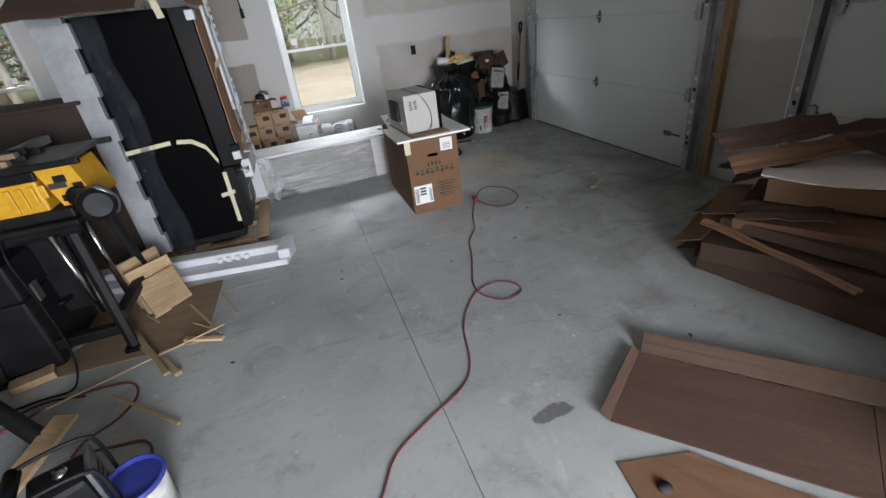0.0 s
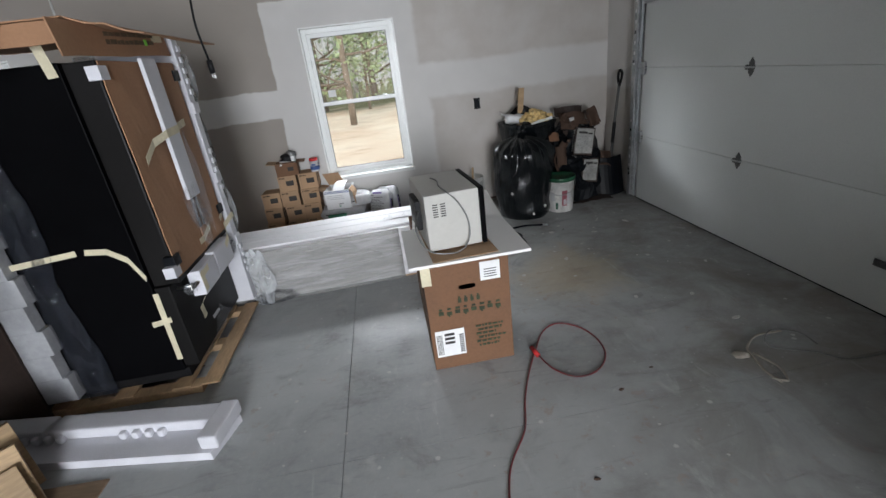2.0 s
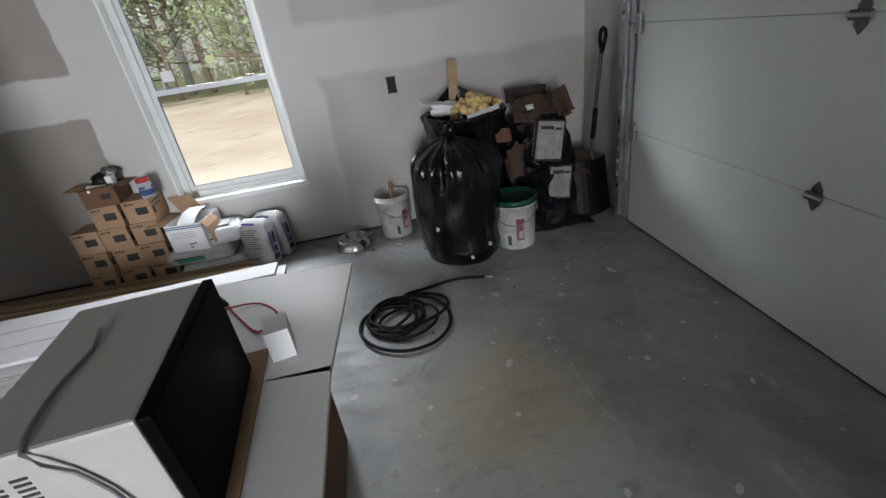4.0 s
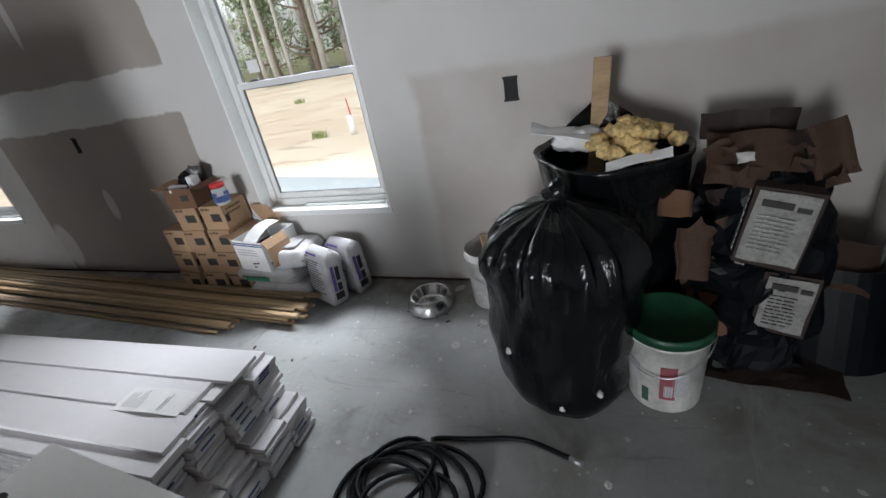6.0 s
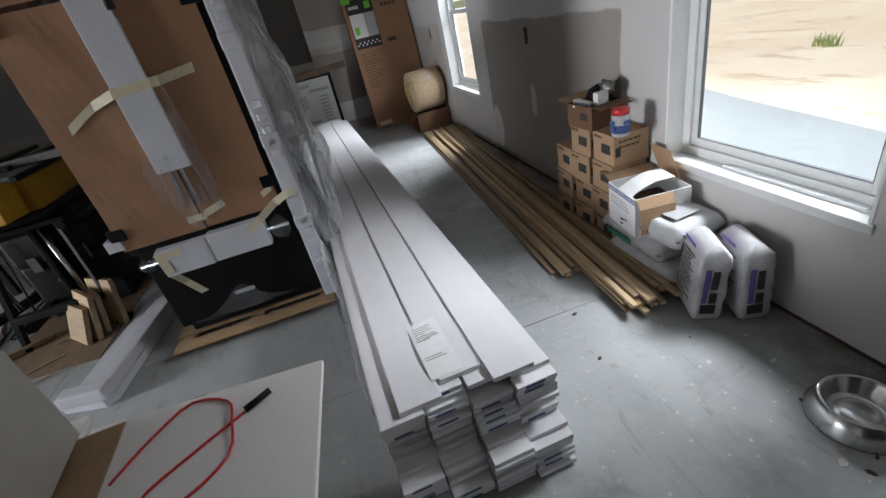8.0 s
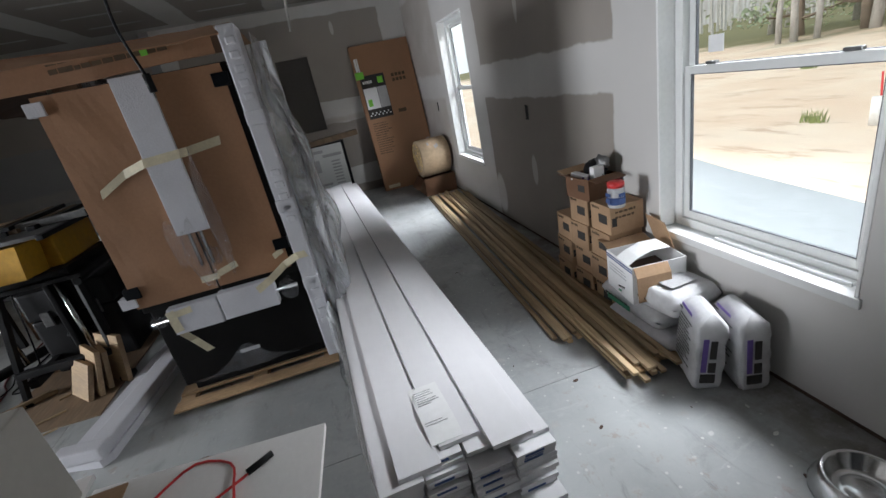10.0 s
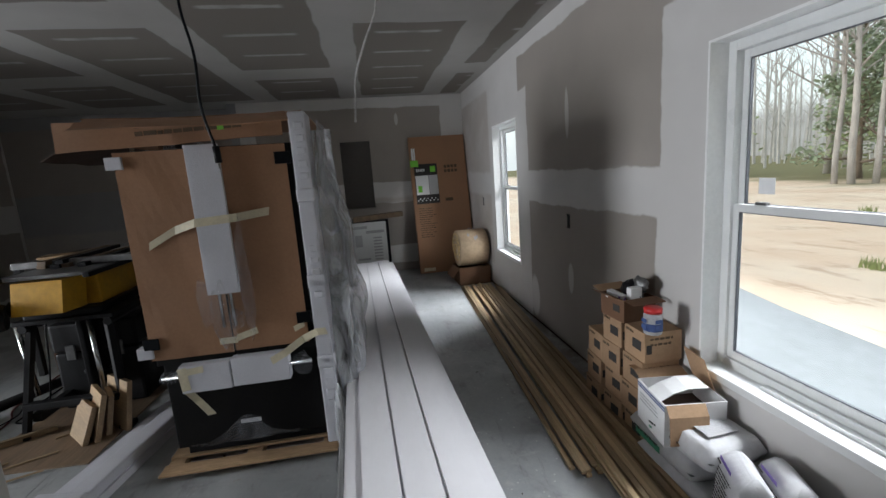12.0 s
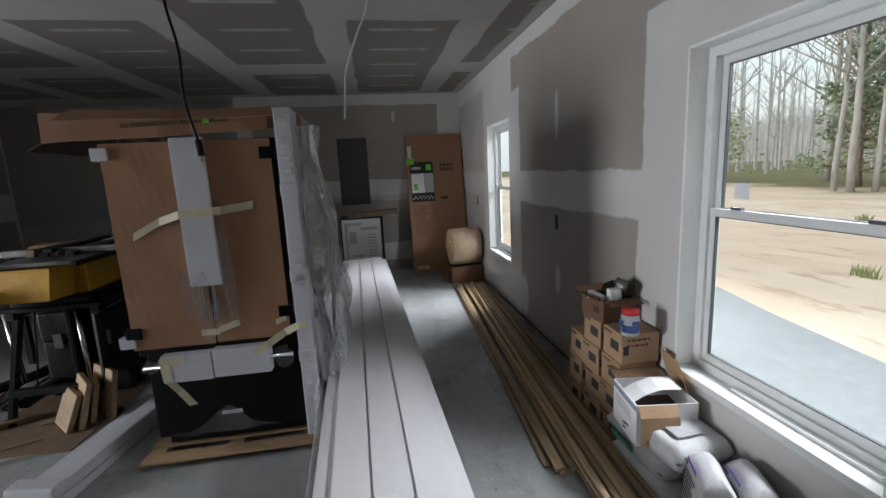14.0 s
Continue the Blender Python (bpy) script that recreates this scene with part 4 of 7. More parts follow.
# films
rows = []
for k in range(28):
    z = 0.04 + k * 0.068
    w = 0.16 + 0.02 * math.sin(k * 0.5) + 0.02 * noise.noise(Vector((k * 0.5, 2, 1)))
    rows.append([(-0.575 + u * w, FY0 - 0.012 - 0.016 * (0.5 + noise.noise(Vector((u * 4, k * 0.7, 0)))), z) for u in np.linspace(0, 1, 8)])
smooth(part("film", sheet(rows, 0.0006), M_FILM2, fridge, "creased clear packing film"))
rows = []
for k in range(30):
    z = 0.0 + k * 0.064
    rows.append([(-0.5 + 0.62 * u + 0.03 * noise.noise(Vector((u * 5, k * .35, 7))), FY1 + 0.13 + 0.10 * math.sin(3.14 * min(1, k / 26)) + 0.05 * math.sin(u * 9 + k * .25) * (1 - k / 40) + 0.05 * noise.noise(Vector((u * 3, k * .22, 3))), z) for u in np.linspace(0, 1, 16)])
smooth(part("film", sheet(rows, 0.0006), M_FILM, fridge, "loose clear plastic film hanging at the side"))
rows = []
for k in range(16):
    z = 0.06 + k * 0.115 + 0.02
    rows.append([(0.11 + 0.05 * math.sin(k * .8 + u * 3) * u, FY1 + 0.10 + 0.10 * u + 0.03 * noise.noise(Vector((u * 4, k * .6, 9))), z) for u in np.linspace(0, 1, 6)])
smooth(part("film", sheet(rows, 0.0006), M_FILM, fridge, "loose clear plastic film hanging at the side"))


def crumple(parent, c, r, seed, label="crumpled clear film", mat=None):
    bm = bmesh.new()
    bmesh.ops.create_icosphere(bm, subdivisions=3, radius=1.0)
    for v in bm.verts:
        k = 1 + 0.45 * noise.noise(v.co * 2.6 + Vector((seed, 0, 0))) + 0.2 * noise.noise(v.co * 7 + Vector((0, seed, 0)))
        v.co = Vector(c) + Vector((v.co.x * r[0], v.co.y * r[1], v.co.z * r[2])) * k
    return part("film", bm, mat or M_CLEAR, parent, label)


crumple(fridge, (0.17, 4.60, 0.90), (0.02, 0.055, 0.17), 1)
crumple(fridge, (0.17, 4.73, 1.07), (0.018, 0.03, 0.26), 2)
crumple(fridge, (0.145, 4.95, 0.585), (0.025, 0.05, 0.06), 3)
part("film", rough_up(sheet([[(0.068 + 0.02 * v, 4.30 + 0.58 * u, 0.145 + v * (0.03 + 0.13 * math.exp(-((u - 0.52) / 0.2) ** 2))) for v in np.linspace(0, 1, 9)] for u in np.linspace(0, 1, 24)], 0.0006), 0.014, 11), M_CLEAR, fridge, "crumpled clear film")
crumple(fridge, (0.17, 4.52, 0.98), (0.02, 0.03, 0.12), 14)
crumple(fridge, (0.17, 4.66, 0.88), (0.02, 0.04, 0.05), 15)
crumple(fridge, (0.13, 4.27, 0.59), (0.03, 0.04, 0.03), 6)
bm = box(0.055, 0.057, 4.56, 4.67, 0.24, 0.262)
part("badge", bm, M_GREYLABEL, fridge)
# tape
T = lambda pts, w, ax, lab="strip of cream masking tape": part("tape", strip(pts, w, ax, 0.0008), M_TAPE, fridge, lab)
T([(0.140, 4.30, 1.29), (0.140, 4.43, 1.36), (0.174, 4.535, 1.39), (0.174, 4.70, 1.40), (0.140, 4.725, 1.40), (0.140, 4.885, 1.42)], 0.042, (0, 0.15, 1))
T([(0.139, 4.55, 0.76), (0.139, 4.64, 0.76)], 0.035, (0, 0, 1))
T([(0.141, 4.64, 0.77), (0.141, 4.745, 0.80)], 0.035, (0, -.2, 1))
T([(0.174, 4.80, 0.63), (0.174, 4.88, 0.67), (0.14, 4.97, 0.72), (0.170, 5.05, 0.76), (0.171, 5.10, 0.76)], 0.04, (0, -0.3, 1))
T([(0.174, 4.355, 0.65), (0.175, 4.365, 0.53), (0.10, 4.38, 0.43), (0.08, 4.43, 0.33)], 0.045, (0, 1, 0.15))
T([(0.174, 4.36, 0.625), (0.174, 4.46, 0.635)], 0.035, (0, 0, 1))
T([(0.140, 4.93, 0.78), (0.140, 4.985, 0.805)], 0.03, (0, -.2, 1))
T([(-0.26, 4.206, 0.903), (-0.16, 4.206, 0.89), (-0.08, 4.206, 0.83), (-0.03, 4.206, 0.71)], 0.032, (0.3, 0, 1))
T([(-0.62, 4.185, 0.885), (-0.30, 4.206, 0.905)], 0.03, (0, 0, 1))
T([(-0.02, 4.207, 0.62), (-0.03, 4.207, 0.20)], 0.030, (1, 0, 0))
T([(-0.095, 4.205, 0.44), (0.01, 4.205, 0.455)], 0.032, (0, 0, 1))
T([(-0.085, 4.206, 1.88), (-0.06, 4.206, 1.70)], 0.045, (1, 0, 0.1))
for y, z, mat in ((4.215, 1.70, M_EPS), (4.985, 1.68, M_RUBBER), (4.225, 0.785, M_RUBBER), (4.99, 0.84, M_RUBBER), (4.19, 0.74, M_EPS)):
    part("clip", box(0.09, 0.146, y - 0.04, y + 0.035, z - 0.03, z + 0.03, 0.004), mat, fridge)
# cardboard cap on top with its flaps
part("card_cap", rough_up(sheet([[(x, y, 1.90 + 0.01 * math.sin(y * 5)) for y in np.linspace(4.10, 5.10, 8)] for x in np.linspace(-0.75, 0.12, 6)], 0.006), 0.006, 3), M_CARD_F, fridge, "cardboard cap on the top")
part("card_flap", rough_up(sheet([[(0.12 + 0.26 * u, y + 0.05 * u, 1.90 - 0.075 * u + 0.015 * noise.noise(Vector((y * 4, u * 3, 0)))) for y in np.linspace(4.12, 5.02, 9)] for u in np.linspace(0, 1, 5)], 0.006), 0.008, 4), M_CARD_F, fridge, "bent cardboard flap")
part("card_flap", rough_up(sheet([[(0.125 + 0.012 * u, y, 1.90 - 0.11 * u - 0.03 * (5.0 - y) * u) for y in np.linspace(3.98, 5.0, 9)] for u in np.linspace(0, 1, 4)], 0.006), 0.006, 5), M_CARD_F, fridge, "cardboard side of the cap")
part("card_flap", rough_up(sheet([[(x, 4.10 - 0.04 * u, 1.90 - 0.085 * u) for x in np.linspace(-0.80, 0.12, 8)] for u in np.linspace(0, 1, 3)], 0.006), 0.006, 6), M_CARD_F, fridge, "cardboard side of the cap")
part("card_flap", rough_up(sheet([[(x, 4.10 - 0.35 * u, 1.90 - 0.16 * u) for x in np.linspace(-0.78, -0.1, 6)] for u in np.linspace(0, 1, 4)], 0.006), 0.01, 7), M_CARD_DARK, fridge, "drooping dark cardboard flap")
rnd = random.Random(3)
marks(fridge, M_BROWN_INK, (0.142, 4.33, 1.805), (0, 1, 0.04), (0, 0, 1), lines(rnd, 0.0, 0.5, 0.05, 2, 0.035, 0.022))
marks(fridge, M_LIME, (0.144, 4.70, 1.83), (0, 1, 0.04), (0, 0, 1), [(0, 0.03, 0, 0.03)])
T([(0.143, 4.80, 1.87), (0.143, 4.93, 1.875)], 0.035, (0, 0, 1))
# pallet
pal = thing("pallet", "raw pine shipping pallet under the wrapped refrigerator", "pallet", pose(0, 0, 0))
for x0, x1 in ((0.065, 0.16), (-0.10, -0.0), (-0.42, -0.31), (-0.76, -0.66)):
    part("board", box(x0, x1, 4.14, 5.08, 0.045, 0.058, 0.002), M_PALLET, pal)
for y in (4.14, 4.56, 4.99):
    part("runner", box(-0.76, 0.06, y, y + 0.085, 0.0, 0.045, 0.003), M_PALLET, pal)

# ---- carton, boards and microwave ----
carton = thing("carton", "large printed brown cardboard carton with white labels under white boards", "box", pose(0, 0, 0))
part("carton_body", rough_up(box(1.385, 1.835, 3.935, 4.80, 0.0, 0.635, 0.006), 0.004, 2), M_CARD, carton)
rnd = random.Random(8)
bm = bmesh.new()
pts = [(1.605 + 0.045 * math.cos(a) * (1 if abs(math.cos(a)) > 0.3 else 1), 0.493 + 0.013 * math.copysign(abs(math.sin(a)) ** 0.4, math.sin(a))) for a in np.linspace(0, 2 * math.pi, 20, endpoint=False)]
vs = [bm.verts.new((x, 3.9305, z)) for x, z in pts]
bm.faces.new(vs)
bmesh.ops.solidify(bm, geom=bm.faces[:], thickness=0.002)
part("hand_hole", bm, M_INK, carton)
O = (1.385, 3.9315, 0.0)
marks(carton, M_WHITE, O, (1, 0, 0), (0, 0, 1), [(0.295, 0.105, 0.512, 0.105), (0.02, 0.16, 0.085, 0.165)], "label")
icons = []
for i in range(8):
    x = 0.055 + i * 0.044
    icons += [(x, 0.028, 0.345 - 0.006 * (i % 2), 0.022), (x + 0.004, 0.016 + 0.004 * (i % 3), 0.372, 0.012)]
    if i % 2:
        icons += [(x + 0.008, 0.009, 0.33, 0.012)]
for i in range(4):
    icons += [(0.165 + i * 0.033, 0.018, 0.405, 0.026), (0.168 + i * 0.033, 0.010, 0.433, 0.010)]
for q in icons:
    marks(carton, M_GREEN_INK, O, (1, 0, 0), (0, 0, 1), [q], "icon")
for i in range(6):
    x, w = 0.245 + 0.012 * (i % 2), 0.15 - 0.02 * (i % 3)
    for q in lines(rnd, x, w, 0.238 - i * 0.025, 1, 0.02, 0.015, 0.95):
        marks(carton, M_GREEN_INK, O, (1, 0, 0), (0, 0, 1), [q], "text_bar")
for q in [(0.07, 0.055, 0.215 - 0.026 * i, 0.015) for i in range(3)] + [(0.027 + 0.0065 * i, 0.0032, 0.10, 0.125) for i in range(5)] + [(0.150, 0.024, 0.10 + 0.012 * i, 0.006) for i in range(10)] + [(0.315, 0.065, 0.53 + .014 * i, 0.004) for i in range(4)]:
    marks(carton, M_INK, O, (1, 0, 0), (0, 0, 1), [q], "label_print", 0.003)
marks(carton, M_BROWN_INK, (1.3815, 4.75, 0), (0, -1, 0), (0, 0, 1), lines(rnd, 0.1, 0.5, 0.5, 3, 0.06, 0.03) + lines(rnd, 0.2, 0.4, 0.25, 4, 0.03, 0.015))
T2 = part("tape", strip([(1.40, 3.9345 - 0.004, 0.53), (1.40, 3.93, 0.637)], 0.05, (1, 0, 0), 0.0008), M_TAPE, carton, "strip of tape")

single("white_board", box(-0.29, 0.34, -0.28, 0.28, 0, 0.016, 0.001), M_MDF, "white melamine-faced board laid across the carton", "board", pose(1.61, 4.195, 0.6375, 0, 0, 0.5), "loose white boards")
single("white_board", box(-0.26, 0.30, -0.31, 0.325, 0, 0.016, 0.001), M_MDF, "white melamine-faced board behind the microwave with a red cord", "board", pose(1.675, 4.79, 0.6375, 0, 0, -5.0), "loose white boards")
single("card_sheet", rough_up(sheet([[(x, y, 0.0) for y in np.linspace(-0.34, 0.34, 6)] for x in np.linspace(-0.17, 0.17, 5)], 0.004), 0.002, 6), M_CARD_LIGHT, "torn flat piece of brown cardboard under the microwave", "cardboard", pose(1.60, 4.27, 0.656, 0, 0, 3))

mw = thing("microwave", "off-white microwave oven on cardboard, grey power cord looped over it", "microwave", pose(1.585, 4.275, 0.672, 0, 0, 4.5))
part("housing", box(-0.155, 0.13, -0.235, 0.235, 0.0, 0.30, 0.008), M_CREAM, mw)
part("door", box(0.132, 0.158, -0.237, 0.237, -0.002, 0.302, 0.005), M_BLACK, mw, "black front door")
bm = bmesh.new()
for c in range(2):
    for r in range(6):
        x, z = -0.115 + c * 0.04, 0.245 - r * 0.0125
        box(x, x + 0.026, -0.2365, -0.234, z, z + 0.006, 0.001, bm)
part("vent", bm, M_INK, mw, "small dark vent slots")
part("back_vent", box(-0.185, -0.155, -0.1, 0.1, 0.08, 0.24, 0.006), M_BLACKPL, mw)
for x in (-0.12, 0.1):
    for y in (-0.2, 0.2):
        part("foot", box(x - 0.012, x + 0.012, y - 0.012, y + 0.012, -0.006, 0.0, 0.001), M_RUBBER, mw)
smooth(part("power_cord", tube([(-0.17, -0.1, 0.19), (-0.21, -0.2, 0.12), (-0.16, -0.27, 0.02), (-0.02, -0.285, -0.005), (0.05, -0.262, 0.04), (0.06, -0.246, 0.14), (0.02, -0.244, 0.24), (-0.03, -0.24, 0.300), (-0.045, -0.1, 0.306), (-0.03, 0.02, 0.306), (-0.05, 0.1, 0.306)], 0.004), M_GREYMET, mw, "thin grey power cord"))

single("small_white_box", box(-0.035, 0.035, -0.05, 0.05, 0, 0.10, 0.002), M_WHITE, "small open white box behind the microwave on white board", "box", pose(1.80, 4.60, 0.654, 0, 0, 12))
rc = thing("test_cord", "thin bright red cord with black plug looped on white board", "cable", pose(0, 0, 0))
smooth(part("cord", tube([(1.545, 4.935, 0.660), (1.62, 4.82, 0.659), (1.70, 4.72, 0.658), (1.75, 4.80, 0.658), (1.67, 4.905, 0.658), (1.57, 4.905, 0.666), (1.48, 4.88, 0.659), (1.435, 4.78, 0.658), (1.51, 4.70, 0.658), (1.62, 4.63, 0.658)], 0.0035), M_REDB, rc, "thin red cord"))
smooth(part("plug", tube([(1.545, 4.935, 0.664), (1.505, 4.995, 0.664)], 0.009, 8, raw=True), M_BLACKPL, rc, "black plug"))

# ---- stack of primed trim boards ----
STACK = pose(1.5, 5.25, 0, 0, 0, 2.1) @ pose(-1.5, -5.205, 0)
rnd = random.Random(11)
meshes = {}
for c, (yc, w) in enumerate(((5.24, 0.138), (5.385, 0.138), (5.53, 0.138), (5.675, 0.138))):
    layers = (22, 22, 22, 21)[c]
    run = 0.0
    for k in range(layers):
        if rnd.random() < 0.3:
            run = rnd.uniform(-0.07, 0.05)
        end = 1.56 + (0.06 if k < 9 else 0.0) - 0.05 * (k / layers) + run + rnd.uniform(-0.012, 0.012) + (c - 1.5) * 0.012
        start = -3.40 + rnd.uniform(-0.06, 0.06)
        if k == layers - 1:
            end = (1.55, 1.50, 1.52, 1.53)[c]
        key = (c, "board")
        if not meshes:
            bmx = box(-2.49, 2.49, -w / 2, w / 2, 0, 0.0168, 0.0012)
            ob = part("trim_board", bmx, M_TRIM)
            meshes[0] = ob.data
        else:
            ob = new("trim_board", meshes[0])
        ob.matrix_world = STACK @ Matrix.Translation(((start + end) / 2, yc + rnd.uniform(-0.004, 0.004), k * 0.0184 + 0.012)) @ Matrix.Diagonal(((end - start) / 4.98, 1, 1, 1))
        tagged(ob, "long white primed trim board in a tall stack, ends staggered", "board", "stack of primed trim boards")
        if rnd.random() < 0.34:
            st = part("stamp", box(0, 0.0012, -0.045, 0.022, 0.004, 0.0125), M_BLUE)
            box_m = STACK @ Matrix.Translation((end, yc, k * 0.0184 + 0.012))
            st.matrix_world = box_m
            mw_inv = ob.matrix_world.inverted()
            st.parent = ob
            st.matrix_parent_inverse = mw_inv
for x in (-2.9, -1.4, 0.2, 1.3):
    single("bearer", box(x, x + 0.09, 5.17, 5.74, 0, 0.0115, 0.001), M_PALLET, "thin wooden bearer under the board stack", "wood strip", STACK)
ZT = 22 * 0.0184 + 0.012
for yc, x1, x0 in ((5.31, 1.53, -3.3), (5.46, 1.47, -3.3), (5.61, 1.55, -3.35)):
    ob = new("trim_board", meshes[0])
    ob.matrix_world = STACK @ Matrix.Translation(((x0 + x1) / 2, yc, ZT)) @ Matrix.Diagonal(((x1 - x0) / 4.98, 1, 1, 1))
    tagged(ob, "long white primed trim board lying on top of the stack", "board", "stack of primed trim boards")
rows = [[(x, 5.155 - 0.012 * (0.5 + 0.5 * noise.noise(Vector((x * 1.2, z * 30, 0)))) - (0.01 if z < 0.03 else 0), z) for z in np.linspace(0.004, ZT + 0.01, 22)] for x in np.linspace(-3.3, 1.30, 90)]
wrap = thing("stretch_wrap", "grey stretch wrap creased along the side of the board stack", "plastic wrap", STACK)
smooth(part("wrap_sheet", sheet(rows, 0.0006), M_WRAP, wrap))
crumple(wrap, (0.28, 5.12, 0.05), (0.16, 0.035, 0.05), 12, "loose crumpled end of the wrap", M_FILM2)
crumple(wrap, (0.20, 5.13, 0.22), (0.10, 0.03, 0.22), 15, "loose crumpled end of the wrap", M_FILM)
doc = thing("delivery_note", "white printed delivery note lying on the trim boards", "paper", STACK)
part("paper", rough_up(sheet([[(x, y + 0.02 * (x - 1.3), ZT + 0.022 + 0.004 * math.sin(x * 20)) for y in np.linspace(5.365, 5.475, 5)] for x in np.linspace(1.16, 1.46, 9)], 0.0008), 0.001, 9), M_WHITE, doc)
bm = bmesh.new()
for i in range(9):
    x = 1.20 + i * 0.012 + (0.08 if i > 6 else 0)
    box(x, x + 0.003, 5.375, 5.375 + rnd.uniform(0.04, 0.09), ZT + 0.0278, ZT + 0.0288, bm=bm)
part("print", bm, M_GREYLABEL, doc)

# ---- wooden laths along the wall ----
rnd = random.Random(4)
lath = part("wood_lath", box(-1.0, 1.0, -0.014, 0.014, 0, 0.017, 0.0015), M_LATH)
lath_mesh = lath.data
bpy.data.objects.remove(lath)
for i in range(34):
    a = i < 14
    k = i if a else i - 14
    f = (k % 7) / 6.0
    lay = k // 7
    if a:
        p0 = Vector((-3.05 + rnd.uniform(-.12, .1), 6.50 + 0.26 * f, 0)); p1 = Vector((0.64 + rnd.uniform(-.06, .03), 6.30 + 0.19 * f, 0))
    else:
        p0 = Vector((-2.85 + rnd.uniform(-.1, .15), 6.64 + 0.25 * f, 0)); p1 = Vector((1.12 + rnd.uniform(-.09, .03), 6.41 + 0.24 * f, 0))
    z = lay * 0.0185 + (0.0185 if not a else 0) * (1 if lay == 0 else 1)
    p0 += Vector((0, rnd.uniform(-.05, .05), 0))
    p1 += Vector((0, rnd.uniform(-.02, .02), 0))
    z += rnd.uniform(0, 0.006)
    d = p1 - p0
    ob = new("wood_lath", lath_mesh)
    ob.matrix_world = Matrix.Translation((p0 + p1) / 2 + Vector((0, 0, z))) @ Matrix.Rotation(math.atan2(d.y, d.x), 4, "Z") @ Matrix.Diagonal((d.length / 2, 1, 1, 1))
    tagged(ob, "long thin raw wooden lath on the concrete floor along the wall", "wood strip", "bundle of laths")

# ---- back wall things ----
mb = thing("flat_carton", "tall brown carton with black and green label leaning on wall", "box", pose(-4.20, 6.49, 0.0, 0, -10.5, 0))
part("carton_body", rough_up(box(-0.06, 0.06, -0.44, 0.44, 0.0, 2.13, 0.005), 0.003, 2), M_CARD_F, mb)
MO = (0.0625, -0.44, 0.0)
marks(mb, M_INK, MO, (0, 1, 0), (0, 0, 1), [(0.05, 0.36, 1.08, 0.62)], "label")
marks(mb, M_WHITE, MO, (0, 1, 0), (0, 0, 1), [(0.06, 0.20, 1.22, 0.30)], "label_field", 0.003)
marks(mb, M_GREYLABEL, MO, (0, 1, 0), (0, 0, 1), [(0.265, 0.14, 1.22, 0.30)], "label_field", 0.003)
marks(mb, M_LIME, MO, (0, 1, 0), (0, 0, 1), [(0.30, 0.08, 1.57, 0.09), (0.0, 0.12, 1.66, 0.10), (0.09, 0.06, 1.26, 0.10)], "label_field", 0.0045)
marks(mb, M_WHITE, MO, (0, 1, 0), (0, 0, 1), [(0.08 + 0.028 * i, 0.018, 1.585, 0.04) for i in range(5)] + [(0.03, 0.03, 1.77, 0.18), (0.065, 0.02, 1.76, 0.19)] + [(0.07 + 0.03 * i, 0.016, 1.12 + .03 * (i % 2), 0.02) for i in range(11)], "label_print", 0.0048)
rnd = random.Random(21)
marks(mb, M_BROWN_INK, MO, (0, 1, 0), (0, 0, 1), lines(rnd, 0.07, 0.30, 1.0, 14, 0.034, 0.014, 0.5) + [(0.52 + 0.055 * i, 0.04, 1.55 + .07 * j, 0.045) for i in range(4) for j in range(2)] + [(0.5, 0.12, 1.10, 0.05)])
part("tape", strip([(0.063, -0.38, 0.055), (0.063, -0.2, 0.055)], 0.05, (0, 0, 1), 0.001), M_TAPE, mb)

ap = thing("boxed_appliance", "appliance with ribbed white metal back panel in dark casing", "appliance", pose(0, 0, 0))
part("cabinet", box(-4.45, -3.96, 5.0, 5.60, 0.0, 0.92, 0.006), M_BLACKPL, ap)
part("back_panel", box(-3.96, -3.945, 5.02, 5.575, 0.03, 0.90, 0.006), M_VINYL, ap)
bm = bmesh.new()
for i in range(8):
    box(-3.945, -3.938, 5.38, 5.50, 0.66 - i * 0.045, 0.68 - i * 0.045, 0.002, bm)
for a, b, c, d in ((5.06, 5.10, 0.3, 0.85), (5.10, 5.30, 0.81, 0.85), (5.28, 5.54, 0.74, 0.78), (5.12, 5.22, 0.55, 0.72), (5.14, 5.32, 0.35, 0.38)):
    box(-3.945, -3.932, a, b, c, d, 0.006, bm)
part("panel_rib", bm, M_GREYLABEL, ap)
part("edge", box(-3.965, -3.935, 5.58, 5.615, 0.0, 0.93, 0.004), M_BLACKPL, ap)
single("wood_plank", box(-0.08, 0.08, -0.36, 0.36, 0, 0.07, 0.004), M_PLY, "short brown plank across the top of the appliance", "wood plank", pose(-4.03, 5.48, 0.93, 3, 0, 0))

kb = thing("open_carton", "low open cardboard carton holding an insulation roll below the small window", "box", pose(-3.42, 6.70, 0, 0, 0, 2))
bm = box(-0.19, 0.19, -0.22, 0.22, 0, 0.006)
for a, b, c, d in ((-0.19, -0.185, -0.22, 0.22), (0.185, 0.19, -0.22, 0.22), (-0.185, 0.185, -0.22, -0.215), (-0.185, 0.185, 0.215, 0.22)):
    box(a, b, c, d, 0.006, 0.24, bm=bm)
part("carton_body", bm, M_CARD, kb)
part("flap", sheet([[(-0.185 + 0.37 * u, -0.222 - 0.10 * v, 0.24 - 0.13 * v) for v in (0, 0.5, 1)] for u in (0, 0.5, 1)], 0.004), M_CARD, kb)
roll = thing("insulation_roll", "fat roll of kraft paper faced insulation resting on the open carton", "insulation roll", pose(-3.42, 6.70, 0.492, 90, 0, 2))
